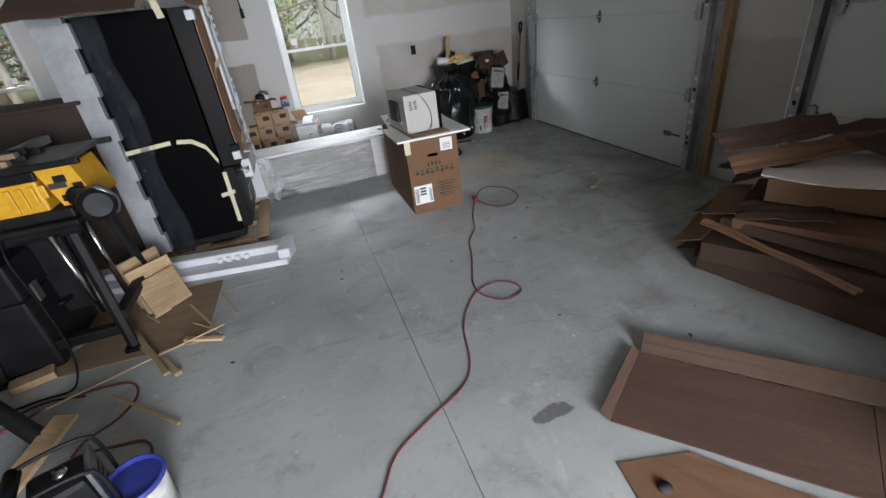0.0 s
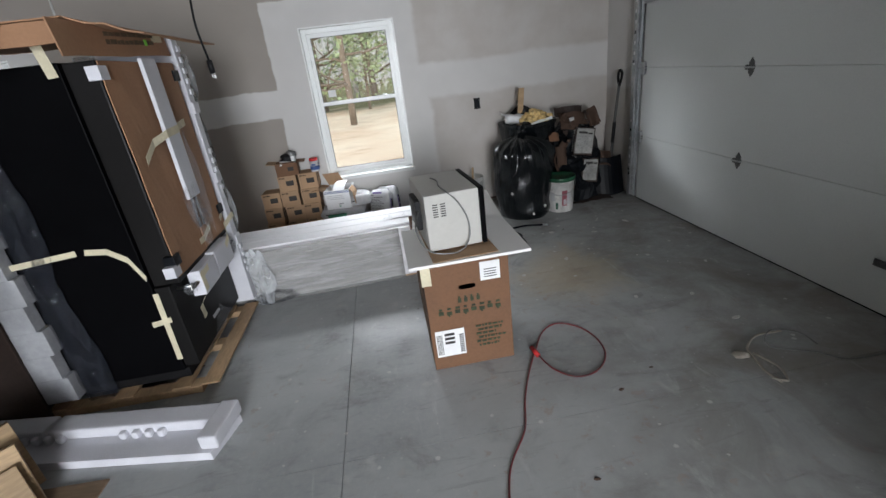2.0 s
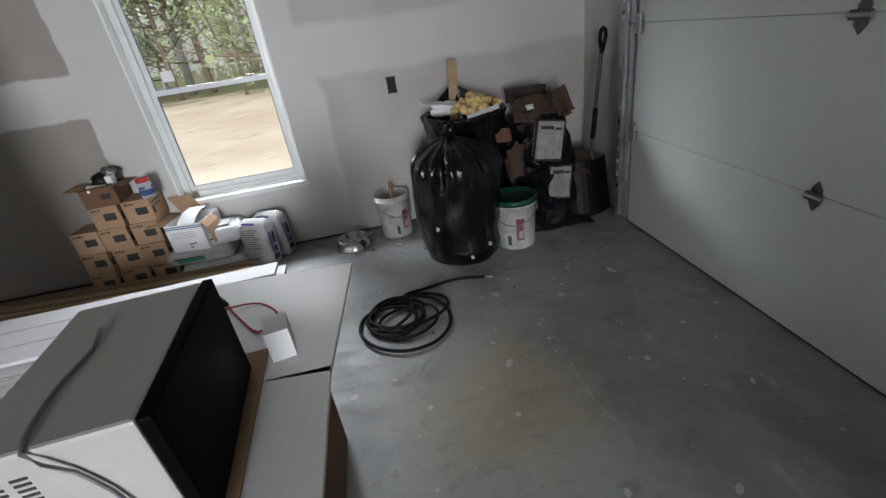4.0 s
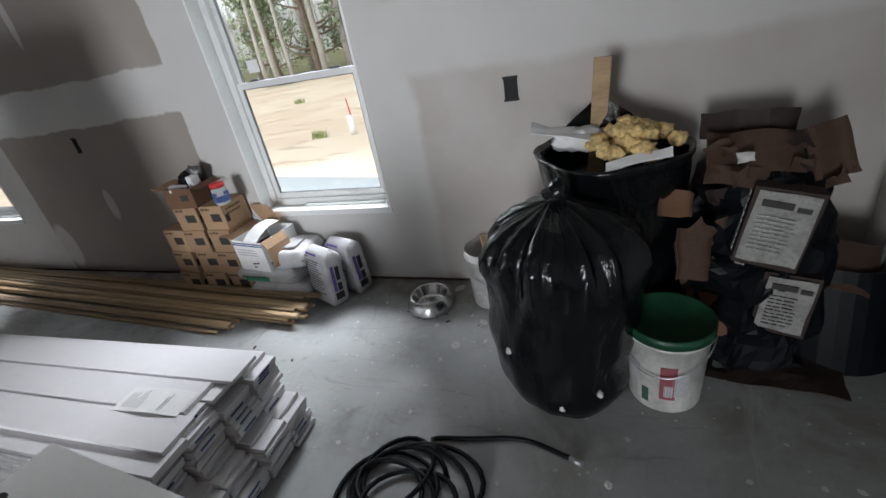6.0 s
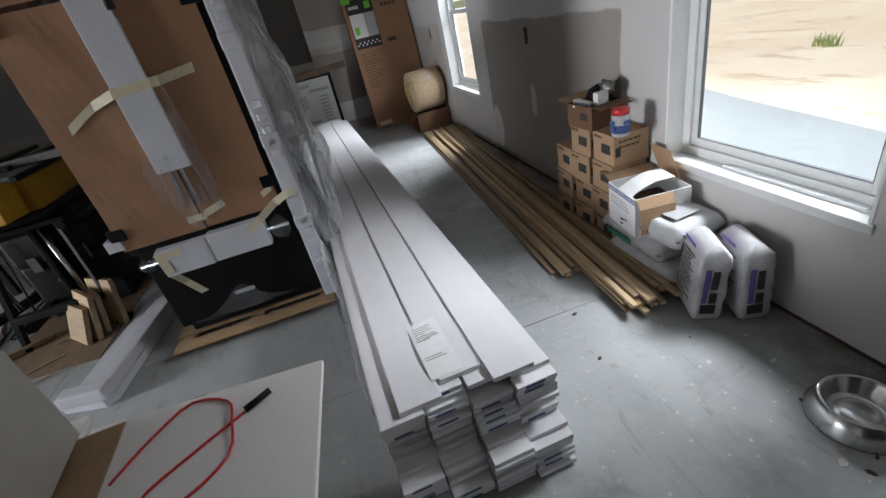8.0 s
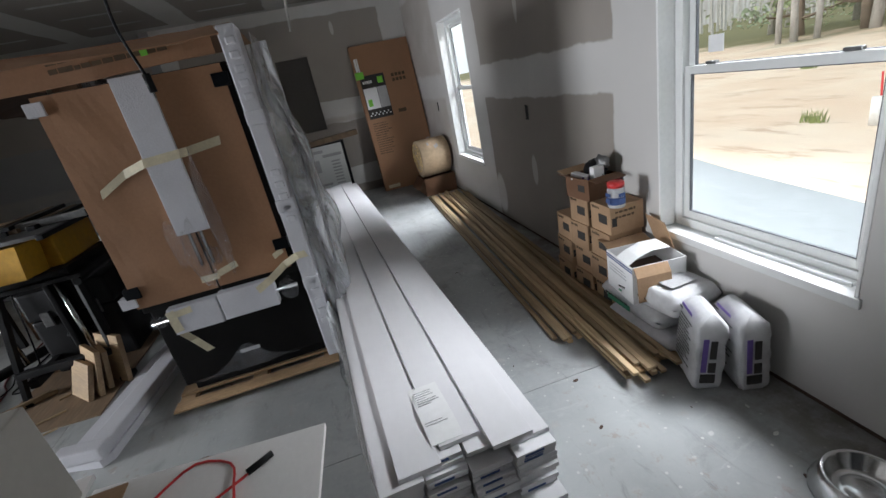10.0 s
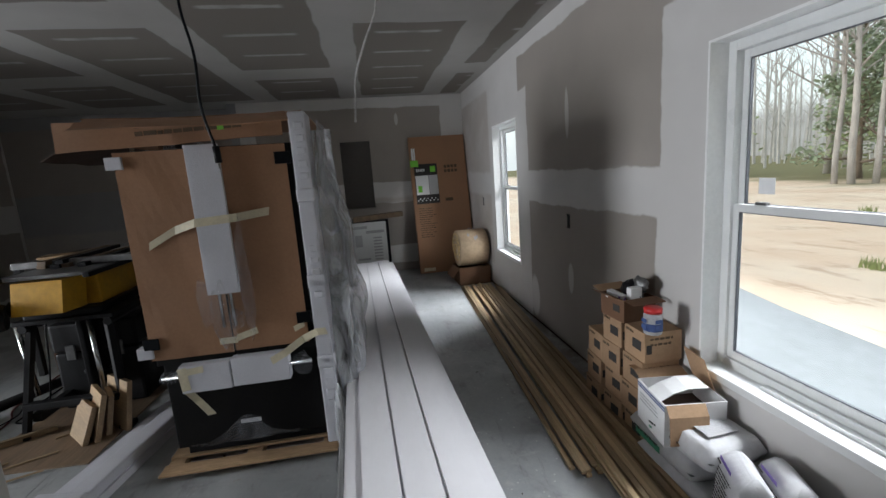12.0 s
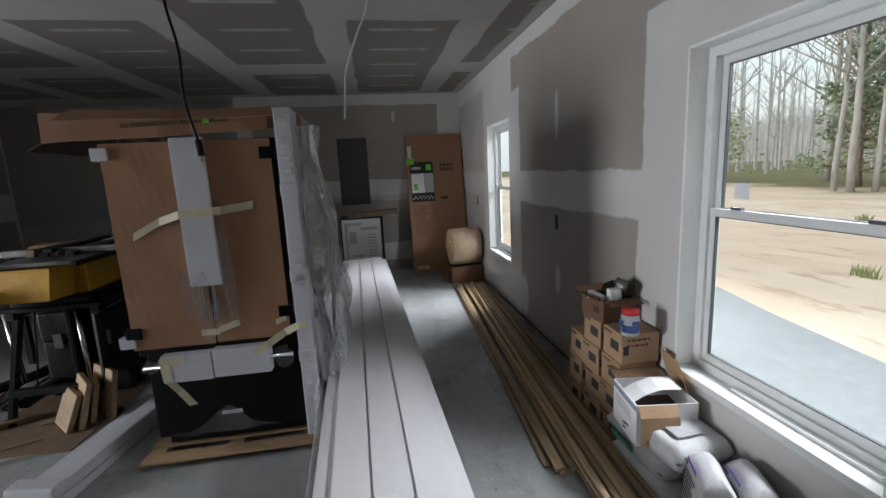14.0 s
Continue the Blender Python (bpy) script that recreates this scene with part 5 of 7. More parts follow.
smooth(part("roll", lathe([(0.0, -0.20), (0.10, -0.20), (0.105, -0.19), (0.17, -0.20), (0.175, -0.19), (0.235, -0.20), (0.25, -0.185), (0.252, 0.0), (0.25, 0.185), (0.235, 0.2), (0.0, 0.2)], 40, wob=lambda a, z: 1 + 0.03 * math.sin(a * 3) + 0.008 * noise.noise(Vector((a * 2, z * 8, 0)))), M_KRAFT, roll))
sp = [((0.04 + 0.0115 * t) * math.cos(t), (0.04 + 0.0115 * t) * math.sin(t), 0.203) for t in np.linspace(0, 16, 70)]
part("spiral_edge", tube(sp, 0.006, 5, raw=True), M_FOAMY, roll, "yellow fibre edge of the roll")
rnd = random.Random(9)
for k in range(7):
    a = rnd.uniform(0.6, 2.4)
    x, y = 0.2545 * math.cos(a), 0.2545 * math.sin(a)
    m = pose(x * 1.02, y * 1.02, rnd.uniform(-0.13, 0.1)) @ Matrix.Rotation(a - math.pi / 2, 4, "Z")
    part("print", box(-0.025, 0.025, -0.001, 0.001, -0.012, 0.012, bm=None, m=m), M_GREYLABEL, roll)

# ---- small cartons, sacks and laths by the window ----
def small_carton(cx, cy, z, w, d, h, rz, seed, label="small closed brown carton with black print in a stack"):
    rnd = random.Random(seed)
    t = thing("small_carton", label, "box", pose(cx, cy, z, 0, 0, rz), "stacked small cartons")
    part("carton_body", rough_up(box(-w / 2, w / 2, -d / 2, d / 2, 0, h, 0.003), 0.002, 4, seed), M_CARD_LIGHT, t)
    marks(t, M_INK, (-w / 2, -d / 2, 0), (1, 0, 0), (0, 0, 1), [(w * 0.42, w * 0.42, h * 0.35, h * 0.32)])
    marks(t, M_BROWN_INK, (-w / 2, -d / 2, 0), (1, 0, 0), (0, 0, 1), lines(rnd, w * 0.08, w * 0.4, h * 0.82, 1, 0.02, 0.016), "print")
    marks(t, M_BROWN_INK, (w / 2, -d / 2, 0), (0, 1, 0), (0, 0, 1), lines(rnd, d * 0.15, d * 0.6, h * 0.75, 2, 0.03, 0.014), "print")
    marks(t, M_INK, (w / 2, -d / 2, 0), (0, 1, 0), (0, 0, 1), [(0.01, 0.03, h * 0.3, h * 0.3)], "print")
    marks(t, M_CARD_DARK, (-w / 2, 0.002, h), (1, 0, 0), (0, 1, 0), [(0.004, w - 0.008, -0.0015, 0.003)], "seam", 0.001)
    return t


H1, W_, D_ = 0.165, 0.19, 0.21
for col, (cx, n) in enumerate(((0.015, 3), (0.225, 4), (0.435, 4))):
    for k in range(n):
        small_carton(cx + 0.008 * ((k * 7 + col) % 3 - 1), 6.815 + 0.006 * ((k + col) % 3), k * H1, W_, D_, H1, ((k * 5 + col * 3) % 5 - 2) * 1.2, col * 10 + k)
oc = thing("open_small_carton", "open small brown carton full of odds and ends on the stack", "box", pose(0.25, 6.80, 4 * H1, 0, 0, 4))
bm = box(-0.11, 0.11, -0.10, 0.10, 0, 0.004)
for a, b, c, d in ((-0.11, -0.106, -0.1, 0.1), (0.106, 0.11, -0.1, 0.1), (-0.106, 0.106, -0.1, -0.096), (-0.106, 0.106, 0.096, 0.1)):
    box(a, b, c, d, 0.004, 0.13, bm=bm)
part("carton_body", bm, M_CARD, oc)
part("flap", sheet([[(-0.11 - 0.09 * u, -0.1 + 0.2 * v, 0.13 + 0.015 * u) for v in (0, .5, 1)] for u in (0, .5, 1)], 0.003), M_CARD_LIGHT, oc)
part("flap", sheet([[(0.11 + 0.08 * u, -0.1 + 0.2 * v, 0.13 - 0.01 * u) for v in (0, .5, 1)] for u in (0, .5, 1)], 0.003), M_CARD, oc)
part("flap", sheet([[(-0.1 + 0.2 * v, -0.1 - 0.06 * u, 0.13 + 0.02 * u) for v in (0, .5, 1)] for u in (0, .5, 1)], 0.003), M_CARD, oc)
marks(oc, M_INK, (-0.11, -0.1, 0), (1, 0, 0), (0, 0, 1), [(0.12, 0.06, 0.05, 0.04)])
smooth(crumple(oc, (0.02, 0.02, 0.15), (0.07, 0.05, 0.055), 3, "dark glove", M_BLACKPL))
smooth(crumple(oc, (0.06, 0.04, 0.20), (0.05, 0.03, 0.035), 6, "blue-grey cloth", M_GREYMET))
part("packet", box(-0.09, 0.02, -0.09, -0.05, 0.10, 0.145, 0.004, m=pose(0, 0, 0, 0, 8, 12)), M_WHITE, oc)
part("packet", box(0.06, 0.10, -0.05, 0.02, 0.12, 0.19, 0.003), M_WHITE, oc)
part("packet", box(-0.02, 0.05, -0.085, -0.045, 0.09, 0.135, 0.004), M_PURPLE, oc)
jar = thing("plastic_jar", "clear plastic jar with red lid full of blue plugs on cartons", "jar", pose(0.535, 6.765, 4 * H1))
smooth(part("jar_body", lathe([(0.0, 0), (0.042, 0), (0.046, 0.01), (0.046, 0.10), (0.04, 0.112)], 24), M_GREYLABEL, jar))
smooth(part("lid", lathe([(0.0, 0.112), (0.044, 0.112), (0.045, 0.135), (0.04, 0.14), (0.0, 0.14)], 24), M_REDB, jar, "red screw lid"))
smooth(part("label", lathe([(0.0465, 0.02), (0.0475, 0.02), (0.0475, 0.06), (0.0465, 0.06)], 24), M_BLUE, jar))
marks(jar, M_BLUE, (-0.02, -0.049, 0.03), (1, 0, 0), (0, 0, 1), [(0, 0.04, 0, 0.025), (0.0, 0.04, 0.035, 0.02)])
marks(jar, M_BLUE, (0.049, -0.02, 0.03), (0, 1, 0), (0, 0, 1), [(0, 0.04, 0, 0.025), (0.0, 0.04, 0.035, 0.02)])


def pillow_sack(name, label, w, d, h, m, seed, group, band=None, upright=False):
    t = thing(name, label, "sack", m, group)
    bm = bmesh.new()
    nx, ny = 18, 14
    top, bot = [], []
    for i in range(nx + 1):
        r1, r2 = [], []
        for j in range(ny + 1):
            u, v = i / nx * 2 - 1, j / ny * 2 - 1
            k = (max(0, 1 - u ** 8) * max(0, 1 - v ** 8)) ** 0.38
            n = 0.14 * noise.noise(Vector((u * 2.2, v * 2.2, seed))) + 0.10 * noise.noise(Vector((u * 6, v * 6, seed)))
            x, y = u * w / 2 * (1 - 0.03 * v * v), v * d / 2 * (1 - 0.05 * u * u)
            r1.append(bm.verts.new((x, y, h * (0.5 + 0.5 * k * (0.92 + n)))))
            r2.append(r1[-1] if i in (0, nx) or j in (0, ny) else bm.verts.new((x, y, h * (0.5 - 0.5 * k))))
        top.append(r1), bot.append(r2)
    for i in range(nx):
        for j in range(ny):
            bm.faces.new((top[i][j], top[i + 1][j], top[i + 1][j + 1], top[i][j + 1]))
            bm.faces.new((bot[i][j], bot[i][j + 1], bot[i + 1][j + 1], bot[i + 1][j]))
    smooth(part("sack_body", bm, M_SACK, t))
    return t


for k, (x, y, z, rz) in enumerate(((0.80, 6.80, 0.0, 1), (0.74, 6.80, 0.118, -2), (0.89, 6.79, 0.235, 4))):
    s = pillow_sack("mortar_sack", "white paper sack of mortar lying flat in a pile", 0.50 if k < 2 else 0.36, 0.30, 0.125, pose(x, y, z, 0, 0, rz), k, "flat mortar sacks")
    rnd = random.Random(k)
    marks(s, M_GREENINK, (-0.2, -0.155, 0.035), (1, 0, 0), (0, 0, 1), [(0.04, 0.20, 0.0, 0.032)] if k < 2 else [(0.02, 0.02, 0, 0.01)])
    marks(s, M_INK, (-0.2, -0.155, 0.06), (1, 0, 0), (0, 0, 1), lines(rnd, 0.02, 0.2, 0.0, 1, 0.02, 0.012))
    if k == 2:
        marks(s, M_GREYLABEL, (-0.12, -0.08, 0.131), (1, 0, 0), (0, 1, 0), [(0.0, 0.22, 0.0, 0.15)])
for k, (x, y, rz) in enumerate(((1.165, 6.70, -24), (1.275, 6.835, -20))):
    s = thing("thinset_sack", "white upright paper sack with purple band and black print", "sack", pose(x - 0.02 * k, y + 0.015 * k, 0, -4 + 6 * k, 0, rz), "upright thinset sacks")
    w, d, h = 0.235, 0.12, 0.365
    bm = bmesh.new()
    rings = []
    for z in np.linspace(0, 1, 17):
        pinch = 1 - 0.25 * max(0, (z - 0.86) / 0.14) ** 1.5 - 0.12 * max(0, (0.1 - z) / 0.1) ** 2
        flat = 1 - 0.75 * max(0, (z - 0.88) / 0.12) ** 1.3
        ring = []
        for q in range(28):
            a = 2 * math.pi * q / 28
            ca, sa = math.cos(a), math.sin(a)
            ex = lambda c: math.copysign(abs(c) ** 0.22, c)
            n = 1 + 0.10 * noise.noise(Vector((ca * 3, sa * 3, z * 7 + k * 9))) + 0.035 * noise.noise(Vector((ca * 8, sa * 8, z * 14 + k * 9)))
            ring.append(bm.verts.new((ex(ca) * w / 2 * pinch * n, ex(sa) * d / 2 * flat * pinch * n, z * h + 0.006 * noise.noise(Vector((ca * 4, sa * 4, k))) * (z > 0))))
        rings.append(ring)
    for a, b in zip(rings, rings[1:]):
        for q in range(28):
            bm.faces.new((a[q], a[(q + 1) % 28], b[(q + 1) % 28], b[q]))
    bm.faces.new(rings[0][::-1]), bm.faces.new(rings[-1])
    smooth(part("sack_body", bm, M_SACK, s))
    rnd = random.Random(30 + k)
    f = (-w / 2, -d / 2 - 0.003, 0)
    marks(s, M_INK, f, (1, 0, 0), (0, 0, 1), lines(rnd, 0.02, 0.15, 0.29, 13, 0.018, 0.006, 0.6), "print")
    marks(s, M_PURPLE, f, (1, 0, 0), (0, 0, 1), [(0.05, 0.11, 0.335, 0.016)], "band")
    marks(s, M_INK, f, (1, 0, 0), (0, 0, 1), [(0.02, 0.04, 0.315, 0.008)], "print")
    marks(s, M_PURPLE, (w / 2 + 0.003, -0.03, 0), (0, 1, 0), (0, 0, 1), [(-0.008, 0.022, 0.10, 0.17)], "band")
    marks(s, M_INK, (w / 2 + 0.003, -0.03, 0), (0, 1, 0), (0, 0, 1), [(-0.008, 0.06, 0.045, 0.045), (0.02, 0.03, 0.10, 0.05), (0.022, 0.026, 0.17, 0.09)], "print", 0.003)

# open white carton on the sacks
wc = thing("white_carton", "open white carton with blue stripes and brown flaps on the sacks", "box", pose(0.74, 6.78, 0.243, 0, 0, -9) @ Matrix.Diagonal((0.9, 0.88, 0.9, 1)))
bm = box(-0.15, 0.15, -0.17, 0.15, 0, 0.005)
for a, b, c, d in ((-0.15, -0.145, -0.17, 0.15), (0.145, 0.15, -0.17, 0.15), (-0.145, 0.145, -0.17, -0.165), (-0.145, 0.145, 0.145, 0.15)):
    box(a, b, c, d, 0.005, 0.23, bm=bm)
part("carton_body", bm, M_WHITE, wc)
bm = box(-0.144, 0.144, -0.164, 0.144, 0.005, 0.12)
part("contents", rough_up(bm, 0.01, 9), M_CARD_DARK, wc, "dark contents")
marks(wc, M_BLUE, (-0.15, -0.17, 0), (1, 0, 0), (0, 0, 1), [(0, 0.3, 0.195, 0.008)], "stripe")
marks(wc, M_BLUE, (-0.15, -0.17, 0), (1, 0, 0), (0, 0, 1), [(0, 0.3, 0.21, 0.008)], "stripe")
marks(wc, M_GREYLABEL, (-0.15, -0.17, 0), (1, 0, 0), (0, 0, 1), lines(random.Random(2), 0.03, 0.2, 0.16, 3, 0.02, 0.008), "print")
part("flap", sheet([[(0.152 + 0.05 * math.sin(u * 1.6), -0.165 + 0.2 * v, 0.23 - 0.19 * u * u) for v in (0, .5, 1)] for u in (0, .5, 1)], 0.004), M_CARD_LIGHT, wc, "brown hanging flap")
part("flap", sheet([[(-0.15 - 0.15 * u, -0.16 + 0.28 * v, 0.23 + 0.06 * u - 0.05 * u * u) for v in (0, .5, 1)] for u in (0, .5, 1)], 0.004), M_CARD_LIGHT, wc, "brown side flap")
part("flap", sheet([[(-0.16 + 0.2 * v - 0.05 * u, 0.15 - 0.03 * u, 0.23 + 0.15 * u) for v in (0, .5, 1)] for u in (0, .5, 1)], 0.004), M_CARD_LIGHT, wc, "brown back flap")
part("flap", sheet([[(-0.05 + 0.14 * v + 0.02 * u, -0.172 + 0.25 * u, 0.215 + 0.07 * u + 0.03 * math.sin(u * 3)) for v in (0, .5, 1)] for u in (0, .3, .6, 1)], 0.004), M_WHITE, wc, "white front flap")


# ---- bowl, pails, bags ----
bowl = thing("dog_bowl", "shiny stainless steel pet bowl with flared base on the floor", "bowl", pose(1.855, 6.685, 0))
smooth(part("bowl_shell", lathe([(0.0, 0.020), (0.045, 0.020), (0.05, 0.015), (0.075, 0.015), (0.085, 0.022), (0.102, 0.074), (0.108, 0.080), (0.114, 0.078), (0.126, 0.045), (0.142, 0.012), (0.142, 0.0), (0.136, 0.0), (0.112, 0.072), (0.106, 0.07), (0.09, 0.004), (0.0, 0.004)], 40), M_CHROME, bowl))


def pail(label, x, y, r, h, lid, seed):
    t = thing("pail", label, "bucket", pose(x, y, 0, 0, 0, seed * 40))
    prof = [(0.0, 0.0), (r * 0.86, 0.0), (r * 0.87, 0.006), (r * 0.97, h * 0.86), (r * 1.03, h * 0.87), (r * 1.03, h * 0.90), (r * 0.98, h * 0.905), (r, h), (r * 0.96, h), (r * 0.83, 0.012), (0, 0.012)]
    smooth(part("pail_body", lathe(prof, 36), M_WHITEPL, t))
    if lid:
        smooth(part("lid", lathe([(r * 1.02, h - 0.03), (r * 1.05, h - 0.03), (r * 1.05, h + 0.006), (r * 1.0, h + 0.008), (r * 0.97, h + 0.001), (0.0, h + 0.003), (0.0, h - 0.006), (r * 0.98, h - 0.014)], 36), M_GREENPL, t, "dark green lid"))
    for a, mat, w, z0, z1 in ((-1.62, M_MAROON, 0.20, 0.20, 0.66), (-1.60, M_GREYLABEL, 0.11, 0.24, 0.40), (-2.2, M_DARKGREEN, 0.10, 0.10, 0.30), (-2.55, M_GREYLABEL, 0.2, 0.35, 0.6), (-1.3, M_GREYLABEL, 0.2, 0.25, 0.55)):
        rows = []
        for v in (0, 0.5, 1):
            z = h * (z0 + (z1 - z0) * v)
            rr = r * (0.872 + 0.11 * z / (h * 0.9)) + 0.0012
            rows.append([(math.cos(a + w * u) * rr, math.sin(a + w * u) * rr, z) for u in np.linspace(-1, 1, 7)])
        part("label", sheet(rows, 0.0006), mat, t)
    bm = tube([(math.cos(q) * r * 1.05, math.sin(q) * r * 1.05, h * 0.88 - 0.12 * abs(math.sin((q + 0.3) * 0.95)) * 1.0) for q in np.linspace(-3.3, -0.2, 14)], 0.0028, 6)
    part("handle", bm, M_GALV, t, "thin wire handle")
    return t


pail("white plastic pail with a dark green lid beside the black bags", 3.03, 6.20, 0.148, 0.355, True, 0)
p2 = pail("splattered white plastic pail holding a trowel against the wall", 2.215, 6.78, 0.135, 0.34, False, 1)
part("stick", box(-0.012, 0.012, -0.006, 0.006, 0.02, 0.48, 0.002, m=pose(0.02, 0.02, 0, 12, -10, 0)), M_PINE, p2)
part("putty", rough_up(lathe([(0.0, 0.12), (0.11, 0.12), (0.0, 0.16)], 20), 0.01, 8), M_WHITEPL, p2)


def bag(name, label, cx, cy, rx, ry, h, seed, neck=True, group=""):
    t = thing(name, label, "trash bag", pose(cx, cy, 0), group)
    prof = [(0.0, 0.0), (0.72, 0.0), (0.84, 0.02), (0.92, 0.10), (0.98, 0.3), (1.01, 0.45), (1.03, 0.62), (1.0, 0.76), (0.93, 0.83), (0.76, 0.895), (0.50, 0.945), (0.25, 0.975), (0.12, 0.99), (0.09, 1.0), (0.10, 1.01), (0.14, 1.03), (0.12, 1.04), (0.0, 1.035)] if neck else \
           [(0.0, 0.0), (0.7, 0.0), (0.85, 0.02), (0.9, 0.2), (0.95, 0.5), (1.0, 0.8), (1.06, 0.95), (1.12, 0.985), (1.10, 1.0), (1.0, 0.97), (0.92, 0.8), (0.0, 0.78)]
    fine = []
    for (r0, z0), (r1, z1) in zip(prof, prof[1:]):
        n = max(1, int(abs(z1 - z0) * 26 + abs(r1 - r0) * 8))
        fine += [(r0 + (r1 - r0) * k / n, z0 + (z1 - z0) * k / n) for k in range(n)]
    fine.append(prof[-1])
    bm = bmesh.new()
    S = 110
    rings = []
    for r, z in fine:
        ring = []
        for k in range(S):
            a = 2 * math.pi * k / S
            fold = (0.42 * noise.noise(Vector((math.cos(a) * 4.5, math.sin(a) * 4.5, z * 1.1 + seed))) + 0.22 * noise.noise(Vector((math.cos(a) * 11, math.sin(a) * 11, z * 1.5)))) * max(0.0, min(1, (z - 0.60) * 3.2)) if neck else (abs(math.sin(a * 6 + 2)) - .5) * 0.08 * max(0, (z - .5))
            lump = 0.115 * noise.noise(Vector((math.cos(a) * 1.3, math.sin(a) * 1.3, z * 2.6 + seed))) + 0.035 * noise.noise(Vector((math.cos(a) * 4, math.sin(a) * 4, z * 7 + seed)))
            sag = 0.10 * math.exp(-((z - 0.06) / 0.10) ** 2) * max(0.0, math.cos(a + 0.9)) if neck else 0
            q = r * (1 + fold + (lump if r > 0.15 else 0) + sag)
            ring.append(bm.verts.new((math.cos(a) * q * rx, math.sin(a) * q * ry, z * h + (0.012 * noise.noise(Vector((a, z * 5, seed))) if z > 0.03 else 0))))
        rings.append(ring)
    for a, b in zip(rings, rings[1:]):
        for k in range(S):
            bm.faces.new((a[k], a[(k + 1) % S], b[(k + 1) % S], b[k]))
    bmesh.ops.remove_doubles(bm, verts=bm.verts, dist=1e-5)
    smooth(part("bag_skin", bm, M_BAG, t))
    return t


b1 = bag("trash_bag", "full black plastic trash bag with gathered knotted neck", 2.635, 6.23, 0.285, 0.275, 0.83, 3.0)
smooth(crumple(b1, (0.02, -0.02, 0.86), (0.035, 0.03, 0.05), 8, "knot of the bag", M_BAG))
for q, z in ((-1.5, 0.08), (-1.0, 0.13), (-2.2, 0.3)):
    smooth(crumple(b1, (math.cos(q) * 0.29, math.sin(q) * 0.27, z), (0.012, 0.012, 0.014), q, "dried plaster drop", M_WHITEPL))
b2 = bag("trash_bag", "open black trash bag overflowing with yellow foam and scraps", 2.83, 6.60, 0.27, 0.26, 0.90, 7.0, neck=False)
rnd = random.Random(6)
for k in range(44):
    a, r = rnd.uniform(0, 6.28), rnd.uniform(0, 0.18)
    smooth(crumple(b2, (0.07 + math.cos(a) * r, -0.05 + math.sin(a) * r * .8, 0.90 + rnd.uniform(0, 0.10) * (1 - r * 4)), (0.042 - 0.0004 * k, 0.036, 0.028), k + 1.5, "yellow foam scrap", M_FOAMY))
smooth(crumple(b2, (-0.13, 0.02, 0.93), (0.10, 0.08, 0.055), 31, "crumpled white paper", M_WHITE))
part("paper", rough_up(sheet([[(-0.30 + 0.22 * u, -0.10 + 0.09 * v, 0.95 + 0.05 * (1 - u) + 0.01 * v) for v in (0, .5, 1)] for u in (0, .3, .6, 1)], 0.003), 0.02, 12), M_WHITE, b2)
part("paper", rough_up(sheet([[(-0.02 + 0.22 * u, -0.25 + 0.05 * v, 0.87 + 0.02 * v + 0.05 * u) for v in (0, .5, 1)] for u in np.linspace(0, 1, 6)], 0.003), 0.012, 7), M_WHITE, b2)
part("stick", box(-0.032, 0.032, -0.005, 0.005, -0.35, 0.31, 0.002, m=pose(-0.05, 0.07, 0.92, 6, 3, 8)), M_PINE, b2, "flat wooden stick")
part("bag_rim", rough_up(sheet([[(-0.30 + 0.09 * u, 0.0 + 0.045 * u - 0.008 * u * u, 0.86 + 0.05 * math.sin(u * 0.55) * v * 4) for v in (0, .5, 1)] for u in np.linspace(0, 5.4, 14)], 0.003), 0.03, 8), M_BAG, b2)

# ---- torn cartons, shovel and hose in the corner ----
for i, (x, y, z, w, h, ry, rz, tilt) in enumerate(((3.335, 6.36, 0.50, 0.195, 0.28, 9, -14, 8), (3.42, 6.38, 0.20, 0.17, 0.25, 5, -12, 4))):
    c = thing("tile_carton", "battered carton with grey printed face standing in the corner pile", "box", pose(x, y, z, -tilt, ry, rz), "battered tile cartons")
    part("carton_body", rough_up(box(-w / 2, w / 2, -0.05, 0.07, 0, h, 0.004), 0.006, 6, i), M_DARKBROWN, c)
    rnd = random.Random(i)
    part("label", rough_up(sheet([[(-w / 2 + 0.012 + (w - 0.024) * u, -0.058, 0.02 + (h - 0.03) * v) for v in np.linspace(0, 1, 7)] for u in np.linspace(0, 1, 7)], 0.003), 0.006, 9, i), M_BEIGELABEL, c, "crumpled beige label")
    marks(c, M_INK, (-w / 2, -0.0625, 0), (1, 0, 0), (0, 0, 1), [(0.03, w * 0.45, h * 0.78, 0.022), (0.03 + w * 0.5, w * 0.2, h * 0.77, 0.016)], "title_print", 0.005)
    marks(c, M_GREYMET, (-w / 2, -0.0625, 0), (1, 0, 0), (0, 0, 1), lines(rnd, 0.03, w - 0.08, h * 0.66, 9, 0.015, 0.004), "print", 0.005)
    marks(c, M_WHITE, (-w / 2 - 0.004, 0.06, 0), (0, -1, 0), (0, 0, 1), [(0.03, 0.05, h * 0.1 + 0.026 * j, 0.016) for j in range(9)], "print")
